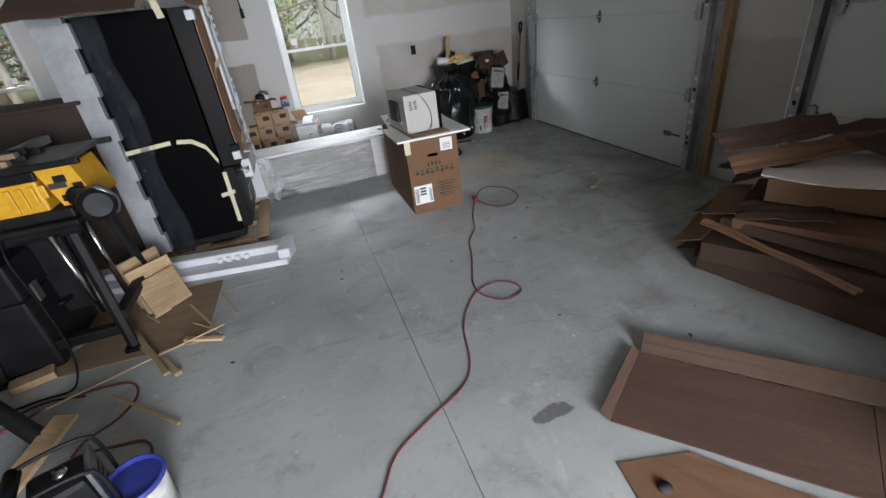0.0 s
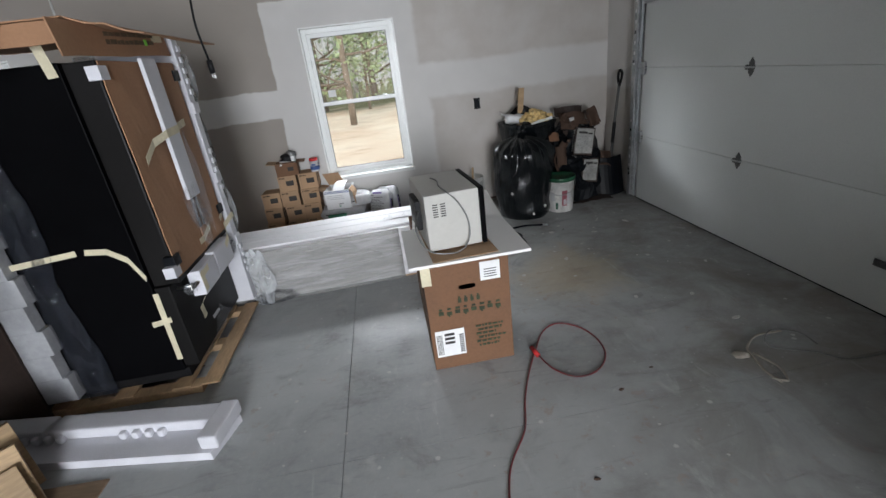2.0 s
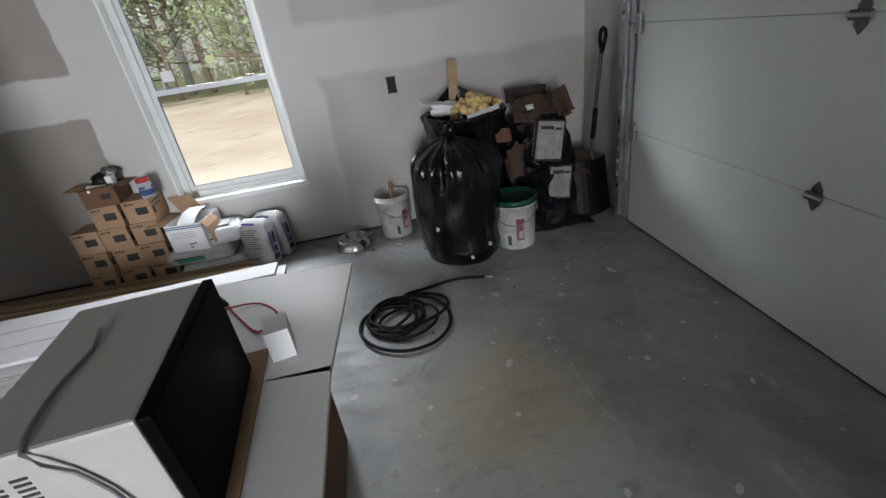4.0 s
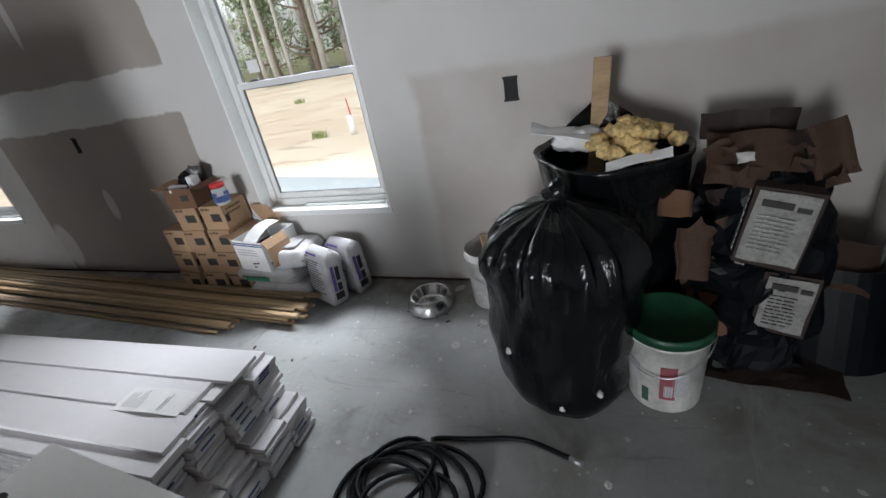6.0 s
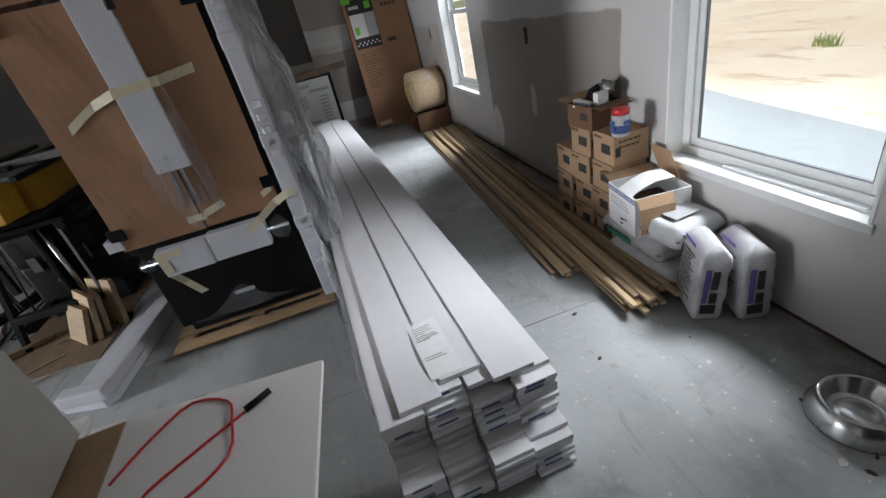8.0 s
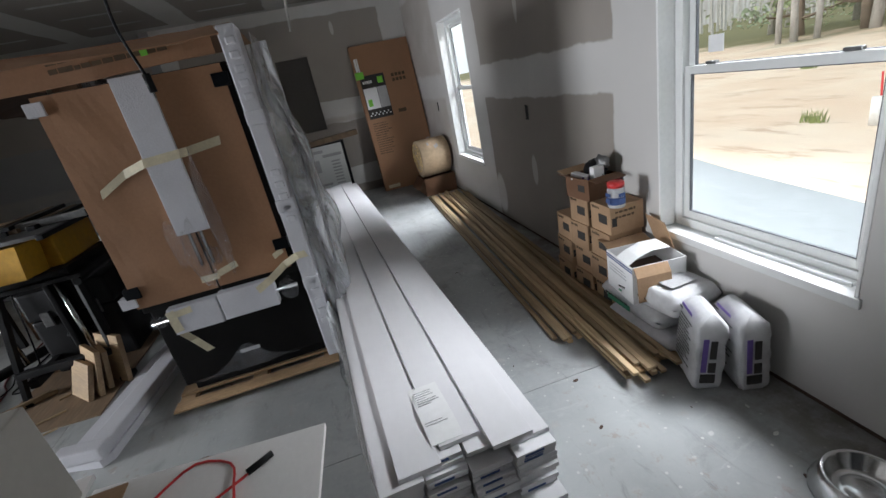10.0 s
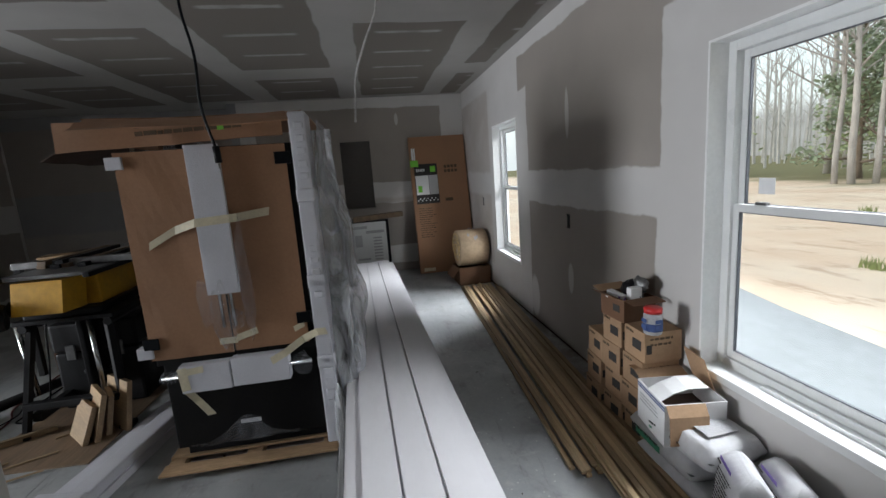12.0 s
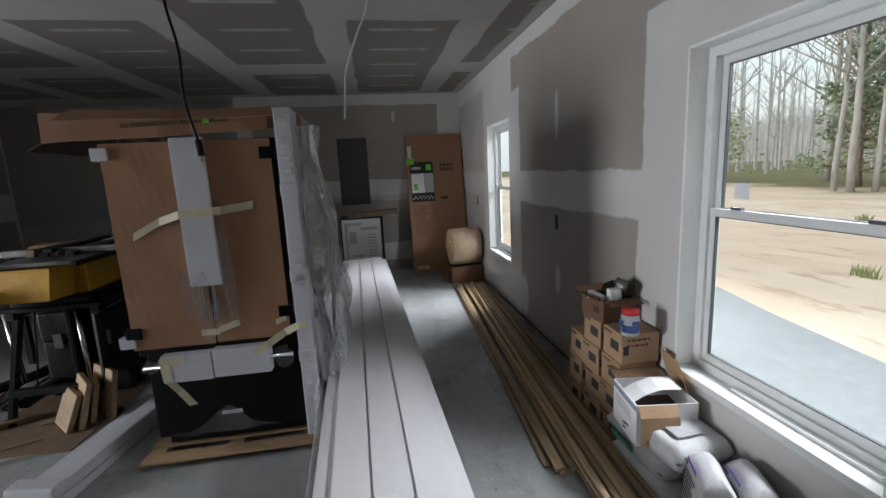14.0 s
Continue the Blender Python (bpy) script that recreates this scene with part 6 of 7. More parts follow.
for i, (x, y, z, a, b, rx, ry, rz, mat) in enumerate(((3.30, 6.50, 0.86, 0.15, 0.075, 55, 8, 12, M_CARD_DARK), (3.24, 6.44, 0.80, 0.10, 0.035, 70, 14, 12, M_CARD_DARK), (3.50, 6.46, 0.87, 0.055, 0.09, 70, -18, -10, M_CARD_DARK), (3.05, 6.40, 0.72, 0.055, 0.05, 60, 20, 20, M_CARD), (3.12, 6.38, 0.52, 0.06, 0.10, 75, 12, 30, M_CARD_DARK),
                                                (3.20, 6.42, 0.22, 0.09, 0.10, 84, 4, 4, M_CARD), (3.20, 6.46, 0.35, 0.10, 0.20, 80, -10, 12, M_CARD_DARK), (3.62, 6.52, 0.40, 0.12, 0.10, 40, 16, -12, M_CARD_DARK),
                                                (3.42, 6.40, 0.012, 0.24, 0.16, 0, 2, -10, M_DARKBROWN), (3.30, 6.62, 0.93, 0.15, 0.05, 80, 4, 6, M_DARKBROWN))):
    single("card_scrap", rough_up(sheet([[(u * a, v * b, 0.02 * math.sin(u * 2.4)) for v in np.linspace(-1, 1, 9)] for u in np.linspace(-1, 1, 14)], 0.004), 0.011, 12, i), mat,
           "torn brown cardboard piece stuffed in the corner pile", "cardboard", pose(x, y, z, rx, ry, rz), "torn cardboard scraps")
# Near-black instead of cardboard brown: the corner's shade is in the colour.
single("crushed_carton", rough_up(lathe([(0, 0)] + [(0.29 - 0.10 * q * q, 0.78 * q) for q in np.linspace(0, 1, 26)] + [(0.1, 0.80), (0, 0.80)], 60), 0.075, 9), M_RUBBER, "crushed dark carton bulging in the corner pile", "box", pose(3.36, 6.62, 0))
sh = thing("snow_shovel", "black snow shovel with D grip leaning in the corner", "shovel", pose(3.765, 6.46, -0.02))
smooth(part("shaft", tube([(0.0, 0.09, 0.36), (0.03, 0.085, 0.8), (0.055, 0.06, 1.18)], 0.014, 10), M_DARKSTEEL, sh, "grey shaft"))
smooth(part("grip_sleeve", tube([(0.012, 0.088, 0.56), (0.029, 0.085, 0.78)], 0.019, 10, raw=True), M_BLACKPL, sh))
bm = tube([(0.055, 0.06, 1.15), (0.05, 0.02, 1.21), (0.055, 0.01, 1.27), (0.062, 0.06, 1.30), (0.068, 0.11, 1.27), (0.062, 0.10, 1.21), (0.055, 0.06, 1.15)], 0.014, 8)
smooth(part("d_grip", bm, M_BLACKPL, sh, "black D grip"))
part("blade", sheet([[(-0.26 + 0.36 * u, -0.03 + 0.1 * v - 0.08 * math.sin(u * 3.14), 0.025 + 0.40 * v) for v in np.linspace(0, 1, 6)] for u in np.linspace(0, 1, 10)], 0.004), M_RUBBER, sh, "curved black blade")

rnd = random.Random(12)
hose_pts = []
for k in range(86):
    t = k / 12.0
    a = t * 2 * math.pi + 0.6
    rr = 0.17 + 0.055 * math.sin(t * 2.1) + 0.028 * math.sin(k * .47 + 1) + 0.01 * math.sin(k * 1.1)
    hose_pts.append((2.13 + 0.055 * math.sin(t * 1.9) + (0.93 + 0.16 * math.sin(t * 1.3)) * rr * math.cos(a), 5.56 + rr * math.sin(a) * (0.9 - 0.18 * math.sin(t * 1.5 + 1)) + 0.045 * math.sin(t * 2.6), 0.010 + 0.006 * (t % 3) + 0.006 * math.sin(k * 0.5) ** 2))
hose_pts += [(2.17, 5.79, 0.012), (2.32, 5.82, 0.010), (2.52, 5.85, 0.010), (2.70, 5.80, 0.010)]
hose = thing("air_hose", "black rubber hose coiled loosely on the concrete floor", "hose", pose(0, 0, 0))
smooth(part("hose_coil", tube(hose_pts, 0.0095, 8, step=0.03), M_RUBBER, hose))
smooth(part("fitting", tube([(2.69, 5.803, 0.011), (2.735, 5.785, 0.011)], 0.011, 8, raw=True), M_GALV, hose, "metal hose end"))

rnd = random.Random(77)
for k in range(16):
    z = rnd.uniform(0.42, 0.93)
    x, y, s = 3.10 + 0.40 * rnd.random(), 6.36 + rnd.uniform(-.02, .08), rnd.uniform(0.015, 0.04)
    if x > 3.24 and z < 0.8:
        x, z = x - 0.25 + 0.1 * rnd.random(), z * 0.95
    single("card_shred", rough_up(sheet([[(u * s, v * s * rnd.uniform(.5, .9), 0.01 * u * v) for v in np.linspace(-1, 1, 5)] for u in np.linspace(-1, 1, 5)], 0.003), 0.014, 18, k), M_WHITEPL if k % 4 == 0 and s < 0.035 else (M_CARD_DARK, M_DARKBROWN, M_CARD_DARK)[k % 3],
           "small torn cardboard shred in the corner pile", "cardboard", pose(x, y, z, rnd.uniform(30, 95), rnd.uniform(-30, 30), rnd.uniform(-40, 40)), "small shreds in the corner pile")
# ---- cords on the floor ----
ec = thing("extension_cord", "long red and grey extension cord snaking over the floor", "cable", pose(0, 0, 0))
F = 0.0055
pts = [(0.30, 1.15), (0.46, 1.38), (0.56, 1.52), (0.65, 1.67), (0.82, 1.78), (1.03, 1.90), (1.12, 2.04), (1.19, 2.30), (1.31, 2.50), (1.43, 2.60), (1.55, 2.61), (1.63, 2.54), (1.62, 2.45), (1.50, 2.42), (1.40, 2.52), (1.40, 2.66), (1.45, 2.80), (1.53, 3.00), (1.60, 3.22), (1.72, 3.40), (1.78, 3.58), (1.86, 3.76),
       (1.97, 3.96), (2.07, 4.11), (2.18, 4.16), (2.29, 4.07), (2.33, 3.92), (2.30, 3.78), (2.20, 3.68), (2.08, 3.67), (1.99, 3.76), (1.95, 3.92)]
smooth(part("cord", tube([(x, y, F + (0.007 if i in (14, 30, 31) else 0)) for i, (x, y) in enumerate(pts)], 0.0044, 8, step=0.03), M_RED, ec))
smooth(part("plug", tube([(1.955, 3.88, 0.014), (1.945, 3.96, 0.014)], 0.014, 8, raw=True), M_REDB, ec, "red plug end"))
rp = thing("wire_tangle", "thin grey wire tangled on the floor by the garage door", "cable", pose(0, 0, 0))
smooth(part("wire", tube([(3.88, 3.50, F), (3.62, 3.42, F), (3.38, 3.42, F), (3.30, 3.50, F), (3.27, 3.52, F), (3.10, 3.60, 0.02), (3.20, 3.70, 0.03), (3.33, 3.66, 0.02), (3.34, 3.55, 0.01)], 0.004, 6), M_GREYMET, rp))
smooth(part("wire", tube([(3.27, 3.70, 0.012), (3.12, 3.70, 0.012), (3.00, 3.62, 0.012), (2.98, 3.56, 0.012), (2.95, 3.44, 0.010), (2.96, 3.36, 0.010)], 0.006, 6), M_ROPE, rp))
smooth(part("wire", tube([(3.0, 3.58, 0.012), (3.03, 3.46, 0.012), (2.99, 3.36, 0.012), (2.94, 3.40, 0.012)], 0.006, 6), M_ROPE, rp))
smooth(crumple(rp, (2.93, 3.58, 0.015), (0.04, 0.03, 0.012), 4, "knot of white rope", M_ROPE))
cb = thing("hanging_cable", "black cable with a plug hanging from the ceiling", "cable", pose(0, 0, 0))
smooth(part("cable", tube([(0.43, 4.70, 2.74), (0.42, 4.735, 2.5), (0.435, 4.715, 2.3), (0.43, 4.74, 2.1), (0.415, 4.73, 1.9), (0.42, 4.765, 1.72)], 0.006, 8), M_RUBBER, cb))
smooth(part("plug", tube([(0.42, 4.765, 1.73), (0.42, 4.768, 1.66)], 0.015, 10, raw=True), M_BLACKPL, cb))
bm = tube([(0.413, 4.768, 1.66), (0.413, 4.768, 1.635)], 0.002, 4, raw=True)
tube([(0.427, 4.768, 1.66), (0.427, 4.768, 1.635)], 0.002, 4, bm, raw=True)
part("prongs", bm, M_GREYMET, cb)
cw = thing("hanging_wire", "white electric cable hanging loose from the ceiling", "cable", pose(0, 0, 0))
smooth(part("cable", tube([(-0.56, 5.56, 2.74), (-0.58, 5.545, 2.60), (-0.60, 5.46, 2.42), (-0.60, 5.385, 2.22), (-0.60, 5.365, 2.05), (-0.60, 5.35, 1.92)], 0.007, 8), M_WHITEPL, cw))

# ---- foam packing, saw bench, timber on the left ----
fp = thing("foam_packing", "long white moulded foam packing piece on the floor", "packing foam", pose(-0.60, 3.87, 0.0, 0, 0, -9.5))
bm = slab([(-0.95, -0.10), (0.92, -0.12), (0.95, 0.12), (0.90, 0.16), (-0.92, 0.16)], 0.0, 0.045)
rough_up(bm, 0.003, 4)
part("foam_base", bm, M_EPS, fp)
part("foam_wall", box(-0.94, -0.02, 0.03, 0.15, 0.045, 0.105, 0.012), M_EPS, fp)
part("foam_wall", box(0.0, 0.92, 0.03, 0.15, 0.045, 0.105, 0.012), M_EPS, fp)
part("foam_wall", box(0.86, 0.95, -0.10, 0.15, 0.045, 0.12, 0.012), M_EPS, fp)
for k in list(range(5)) + list(range(9, 14)) + list(range(18, 22)):
    part("knob", box(-0.80 + k * 0.066, -0.80 + k * 0.066 + 0.036, 0.0, 0.035, 0.045, 0.085, 0.012), M_EPS, fp)

cab = thing("brown_cabinet", "dark brown wrapped cabinet panel standing behind the saw bench", "cabinet", pose(0, 0, 0))
part("cabinet_body", box(-1.62, -0.83, 4.18, 4.75, 0.0, 1.20, 0.008), M_DARKBROWN, cab)
part("front_panel", rough_up(box(-1.66, -0.735, 4.125, 4.145, 0.02, 1.26, 0.004), 0.006, 3), M_DARKBROWN, cab)
part("top_board", rough_up(box(-1.70, -0.70, 4.10, 4.70, 1.262, 1.285, 0.004), 0.008, 3), M_DARKBROWN, cab)
for z in (0.95, 0.80):
    part("slot", box(-1.3, -0.9, 4.119, 4.1245, z, z + 0.012, 0.001), M_INK, cab)

bn = thing("saw_stand", "folding black saw stand with splayed legs and steel brace", "stand", pose(0, 0, 0))
for y in (3.12, 3.62):
    bm = tube([(-1.26, y, 0.745), (-0.60, y, 0.745)], 0.028, 8, raw=True)
    part("top_rail", bm, M_BLACKPL, bn)
part("top_board", box(-1.28, -0.58, 3.08, 3.67, 0.772, 0.80, 0.006), M_BLACKPL, bn)
for x, y, dx, dy in ((-0.66, 3.14, 0.06, -0.14), (-0.66, 3.60, 0.08, 0.03), (-1.2, 3.14, -0.05, -0.16), (-1.2, 3.60, -0.05, 0.1)):
    bm = tube([(x, y, 0.77), (x + dx, y + dy, 0.02)], 0.033, 6, raw=True, taper=0.028)
    lg = part("leg", bm, M_BLACKPL, bn)
    part("rubber_foot", box(x + dx - 0.045, x + dx + 0.045, y + dy - 0.04, y + dy + 0.04, 0.0, 0.035, 0.008), M_RUBBER, lg)
bm = box(-1.22, -0.62, 3.04, 3.10, 0.10, 0.16, 0.008)
part("stretcher", bm, M_BLACKPL, bn)
part("stretcher", box(-0.63, -0.57, 3.03, 3.66, 0.20, 0.25, 0.008), M_BLACKPL, bn)
part("side_panel", box(-1.30, -0.80, 3.30, 3.34, 0.20, 0.74, 0.01), M_BLACKPL, bn)
smooth(part("brace", tube([(-0.70, 3.02, 0.76), (-0.68, 3.07, 0.26)], 0.017, 10, raw=True), M_CHROME, bn, "bare steel tube brace"))
smooth(part("brace", tube([(-0.72, 3.44, 0.76), (-0.70, 3.46, 0.16)], 0.017, 10, raw=True), M_CHROME, bn, "bare steel tube brace"))

tc = thing("tool_case", "large black tool case under the saw stand", "case", pose(0, 0, 0))
part("case_body", box(-1.50, -0.96, 3.02, 3.58, 0.01, 0.44, 0.02), M_BLACKPL, tc)
part("lid", box(-1.505, -0.955, 3.015, 3.585, 0.445, 0.66, 0.02), M_BLACKPL, tc)
for y in (3.14, 3.46):
    part("latch", box(-0.955, -0.94, y - 0.03, y + 0.03, 0.39, 0.50, 0.005), M_GREYMET, tc)
smooth(part("handle", tube([(-0.95, 3.22, 0.30), (-0.91, 3.24, 0.30), (-0.91, 3.36, 0.30), (-0.95, 3.38, 0.30)], 0.012, 8), M_RUBBER, tc))
single("steel_bar", tube([(-1.05, 3.0, 0.03), (-0.85, 3.3, 0.03)], 0.015, 8, raw=True), M_GALV, "short steel tube lying under the stand", "metal bar")
sw = thing("table_saw", "yellow and black jobsite table saw with grey top on a stand", "table saw", pose(0, 0, 0))
part("base_cage", box(-1.22, -0.60, 3.14, 3.60, 0.80, 0.85, 0.012), M_BLACKPL, sw)
part("housing", box(-1.22, -0.70, 3.16, 3.56, 0.85, 1.05, 0.014), M_YELLOW, sw, "yellow plastic housing")
part("housing_band", box(-1.23, -0.69, 3.15, 3.17, 1.01, 1.06, 0.006), M_BLACKPL, sw)
bm = slab([(-0.64, 3.17), (-0.48, 3.17), (-0.47, 3.46), (-0.64, 3.50)], 0.86, 1.06)
for v in bm.verts:
    if v.co.z > 1.0:
        v.co.x -= 0.05
part("housing", bm, M_YELLOW, sw, "yellow front panel")
for x, z, w, h in ((-0.60, 1.00, 0.055, 0.04), (-0.535, 0.93, 0.045, 0.08), (-0.61, 0.90, 0.035, 0.035)):
    part("panel_recess", box(x - w / 2, x + w / 2, 3.162, 3.171, z - h / 2, z + h / 2, 0.004), M_BLACKPL, sw)
part("motor", rough_up(lathe([(0.0, 0), (0.075, 0), (0.085, 0.02), (0.085, 0.14), (0.06, 0.17), (0.0, 0.17)], 20), 0.004, 12), M_BLACKPL, sw, "scuffed black motor").matrix_world = pose(-0.49, 3.14, 0.86, 84, 0, 24)
smooth(part("handle", tube([(-0.47, 3.08, 0.93), (-0.41, 3.04, 0.95), (-0.37, 3.06, 0.88), (-0.40, 3.10, 0.80)], 0.02, 10), M_GREYMET, sw, "worn grey lever"))
part("table_top", box(-1.26, -0.52, 3.12, 3.62, 1.075, 1.10, 0.006), M_GREYMET, sw, "grey metal table")
for y in (3.12, 3.635):
    part("fence_rail", box(-1.40, -0.46, y - 0.02, y + 0.02, 1.07, 1.10, 0.004), M_BLACKPL, sw)
part("fence", box(-0.86, -0.80, 3.0, 3.76, 1.105, 1.15, 0.005), M_GREYMET, sw, "long rip fence")
part("badge", box(-0.66, -0.58, 3.1585, 3.1605, 0.955, 0.985, 0.001), M_INK, sw, "dark maker's plate")
smooth(part("hand_wheel", lathe([(0.0, 0), (0.02, 0), (0.045, 0.012), (0.055, 0.02), (0.052, 0.03), (0.0, 0.03)], 24), M_BLACKPL, sw)).matrix_world = pose(-0.55, 3.165, 0.90, 90, 0, 0)
part("switch", box(-0.61, -0.575, 3.15, 3.165, 0.865, 0.885, 0.004), M_REDB, sw, "red power switch")
for k in range(4):
    part("guard_piece", box(-0.85 + k * 0.05, -0.82 + k * 0.05, 3.145, 3.158, 0.86 + 0.02 * k, 0.99, 0.006), M_YELLOW, sw)
smooth(part("power_cord", tube([(-0.92, 3.17, 0.84), (-0.93, 3.04, 0.70), (-0.90, 3.02, 0.4), (-0.88, 2.98, 0.12), (-0.87, 2.90, 0.006), (-0.85, 2.76, 0.006), (-0.98, 2.75, 0.006), (-1.22, 2.72, 0.006), (-1.6, 2.72, 0.006)], 0.006), M_RUBBER, sw))
rnd = random.Random(14)
for i in range(6):
    z = 1.101 if i < 4 else 1.129
    y = 3.18 + 0.09 * (i % 4)
    single("timber_strip", box(-0.36, 0.36, -0.025, 0.025, 0, 0.026, 0.002), M_BLACKPL if i % 2 else M_PLY, "narrow dark timber strip lying on the saw table", "wood strip",
           pose(-1.08 + rnd.uniform(-.06, .0), y + 0.05 * (i > 3), z, 0, 0, rnd.uniform(-5, 5)) if i < 4 else pose(-1.10, y + 0.05, z, 0, 0, rnd.uniform(-3, 3)), "timber strips on the saw")
sb = thing("storage_shelf", "dark cluttered shelf unit standing against the store wall", "shelf", pose(0, 0, 0))
for z in (0.45, 0.98):
    part("shelf", box(-2.7, -1.75, 2.3, 3.5, z, z + 0.03, 0.004), M_BLACKPL, sb)
for x in (-2.68, -1.80):
    for y in (2.32, 3.44):
        part("leg", box(x, x + 0.05, y, y + 0.05, 0, 1.0, 0.004), M_BLACKPL, sb)
for i, (x, y, z, w, d, h, mat) in enumerate(((-2.0, 3.2, 0.48, 0.2, 0.2, 0.3, M_WHITEPL), (-2.0, 2.8, 0.48, 0.25, 0.3, 0.25, M_CARD_DARK), (-2.1, 3.0, 0, 0.3, 0.35, 0.35, M_BLACKPL), (-1.95, 2.55, 0, 0.25, 0.25, 0.3, M_CARD), (-2.1, 3.15, 1.01, 0.3, 0.4, 0.07, M_GREYMET), (-1.95, 2.7, 1.01, 0.2, 0.5, 0.05, M_PINE), (-2.0, 3.38, 0, 0.25, 0.12, 0.4, M_WHITEPL))):
    single("storage_box", rough_up(box(-w / 2, w / 2, -d / 2, d / 2, 0, h, 0.008), 0.004, 5, i), mat, "scuffed storage box among the shelf clutter", "box", pose(x, y, z, 0, 0, i * 7 % 20 - 8), "shelf clutter")

single("plywood_sheet", box(-0.55, 0.55, -0.36, 0.36, 0, 0.009, 0.001), M_PLY, "thin dusty plywood sheet on the floor under the saw stand", "plywood", pose(-0.74, 3.27, 0.0, 0, 0, -2.5))
for i, (x, y, rz, w, h, lean) in enumerate(((-0.46, 3.36, 44, 0.26, 0.24, 22), (-0.50, 3.42, 40, 0.28, 0.30, 16), (-0.55, 3.48, 34, 0.20, 0.26, 12), (-0.58, 3.54, 50, 0.28, 0.33, 10))):
    single("pine_offcut", box(-w / 2, w / 2, -0.016, 0.016, 0, h, 0.003), M_PINE, "thick pine board offcut leaning against the saw stand", "wood block", pose(x, y + 0.03, 0.012, -lean, 0, rz), "leaning pine offcuts")
for i, (a, b, w) in enumerate((((-0.56, 3.29), (-0.48, 3.37), 0.02), ((-0.35, 3.34), (-0.12, 2.90), 0.012), ((-0.16, 3.38), (-0.04, 3.07), 0.012), ((-0.67, 3.14), (-0.30, 2.61), 0.035), ((-0.62, 3.12), (-0.35, 2.61), 0.03),
                               ((-0.32, 2.93), (-0.10, 2.83), 0.03), ((-0.61, 2.60), (-0.24, 2.24), 0.016), ((-0.9, 2.62), (-0.10, 2.95), 0.008), ((-0.62, 3.36), (-0.52, 3.22), 0.012), ((-0.30, 3.10), (-0.15, 2.95), 0.006))):
    d = Vector((b[0] - a[0], b[1] - a[1], 0))
    single("wood_offcut", box(-d.length / 2, d.length / 2, -w / 2, w / 2, 0, max(0.008, w * 0.6), 0.001), M_LATH, "thin splintered wood offcut lying on the floor", "wood strip",
           Matrix.Translation(((a[0] + b[0]) / 2, (a[1] + b[1]) / 2, 0.010 + 0.022 * (i in (4, 7)))) @ Matrix.Rotation(math.atan2(d.y, d.x), 4, "Z"), "scattered wood offcuts")
smooth(single("beam_leg", tube([(-1.5, 3.05, 0.14), (-0.80, 2.36, 0.055)], 0.04, 8, raw=True), M_BLACKPL, "black metal stand leg lying across the floor", "metal bar"))
single("wood_block", box(-0.10, 0.10, -0.05, 0.05, 0, 0.04, 0.003), M_PALLET, "short dark brown wood block on the floor", "wood block", pose(-1.08, 2.93, 0.01, 0, 0, 20))
single("pine_plank", box(-0.055, 0.055, -0.32, 0.32, 0, 0.02, 0.002), M_PINE, "pale pine plank propped beside the compressor", "wood plank", pose(-0.83, 2.14, 0.05, 6, 0, -20))
single("pine_plank", box(-0.07, 0.07, -0.22, 0.22, 0, 0.02, 0.002), M_PINE, "stained pine plank with torn paper on it", "wood plank", pose(-0.98, 1.92, 0.10, 0, 6, 8))
rh = thing("red_air_hose", "red hose and cords looping over the floor at the stand", "hose", pose(0, 0, 0))
smooth(part("hose_run", tube([(-1.8, 2.50, F), (-1.15, 2.56, F), (-0.89, 2.69, F), (-0.58, 2.69, F), (-0.49, 2.56, F), (-0.54, 2.42, F), (-0.65, 2.33, F), (-0.64, 2.2, 0.05)], 0.0065), M_RED, rh))
smooth(part("hose_run", tube([(-0.60, 2.20, 0.05), (-0.50, 2.23, 0.01), (-0.38, 2.21, F), (-0.33, 2.12, F), (-0.35, 1.98, F)], 0.0065), M_RED, rh))
smooth(part("hose_run", tube([(-1.8, 2.60, F + .01), (-1.2, 2.62, F + .01), (-0.95, 2.70, F + .01), (-0.75, 2.66, F + .012)], 0.005), M_RUBBER, rh))

pb = thing("tool_bucket", "white bucket with blue rim and inside near the compressor", "bucket", pose(-0.255, 1.815, 0) @ Matrix.Diagonal((0.68, 0.68, 0.56, 1)))
smooth(part("bucket_body", lathe([(0.0, 0), (0.125, 0), (0.147, 0.33), (0.140, 0.33), (0.118, 0.01), (0, 0.01)], 36), M_WHITEPL, pb))
smooth(part("rim", lathe([(0.138, 0.33), (0.152, 0.325), (0.156, 0.345), (0.150, 0.36), (0.140, 0.36), (0.13, 0.25), (0.0, 0.24), (0.0, 0.235), (0.128, 0.24)], 36), M_BLUEPL, pb, "blue rim and lining"))
cp = thing("compressor", "dusty black portable air compressor with roll bars", "air compressor", pose(-0.43, 1.80, 0, 0, 0, 20) @ Matrix.Diagonal((0.8, 0.8, 0.8, 1)))
part("tank", rough_up(tube([(-0.15, 0.02, 0.13), (0.12, 0.02, 0.13)], 0.09, 16, raw=True), 0.003, 5), M_BLACKPL, cp)
part("motor_cover", rough_up(box(-0.11, 0.10, -0.09, 0.10, 0.22, 0.40, 0.03), 0.006, 6), M_BLACKPL, cp)
part("side_plate", box(0.105, 0.125, -0.10, 0.11, 0.12, 0.43, 0.01), M_GREYMET, cp, "grey slotted side plate")
for k in range(4):
    part("vent_slot", box(0.1255, 0.128, -0.06, 0.06, 0.2 + k * 0.045, 0.215 + k * 0.045, 0.001), M_INK, cp)
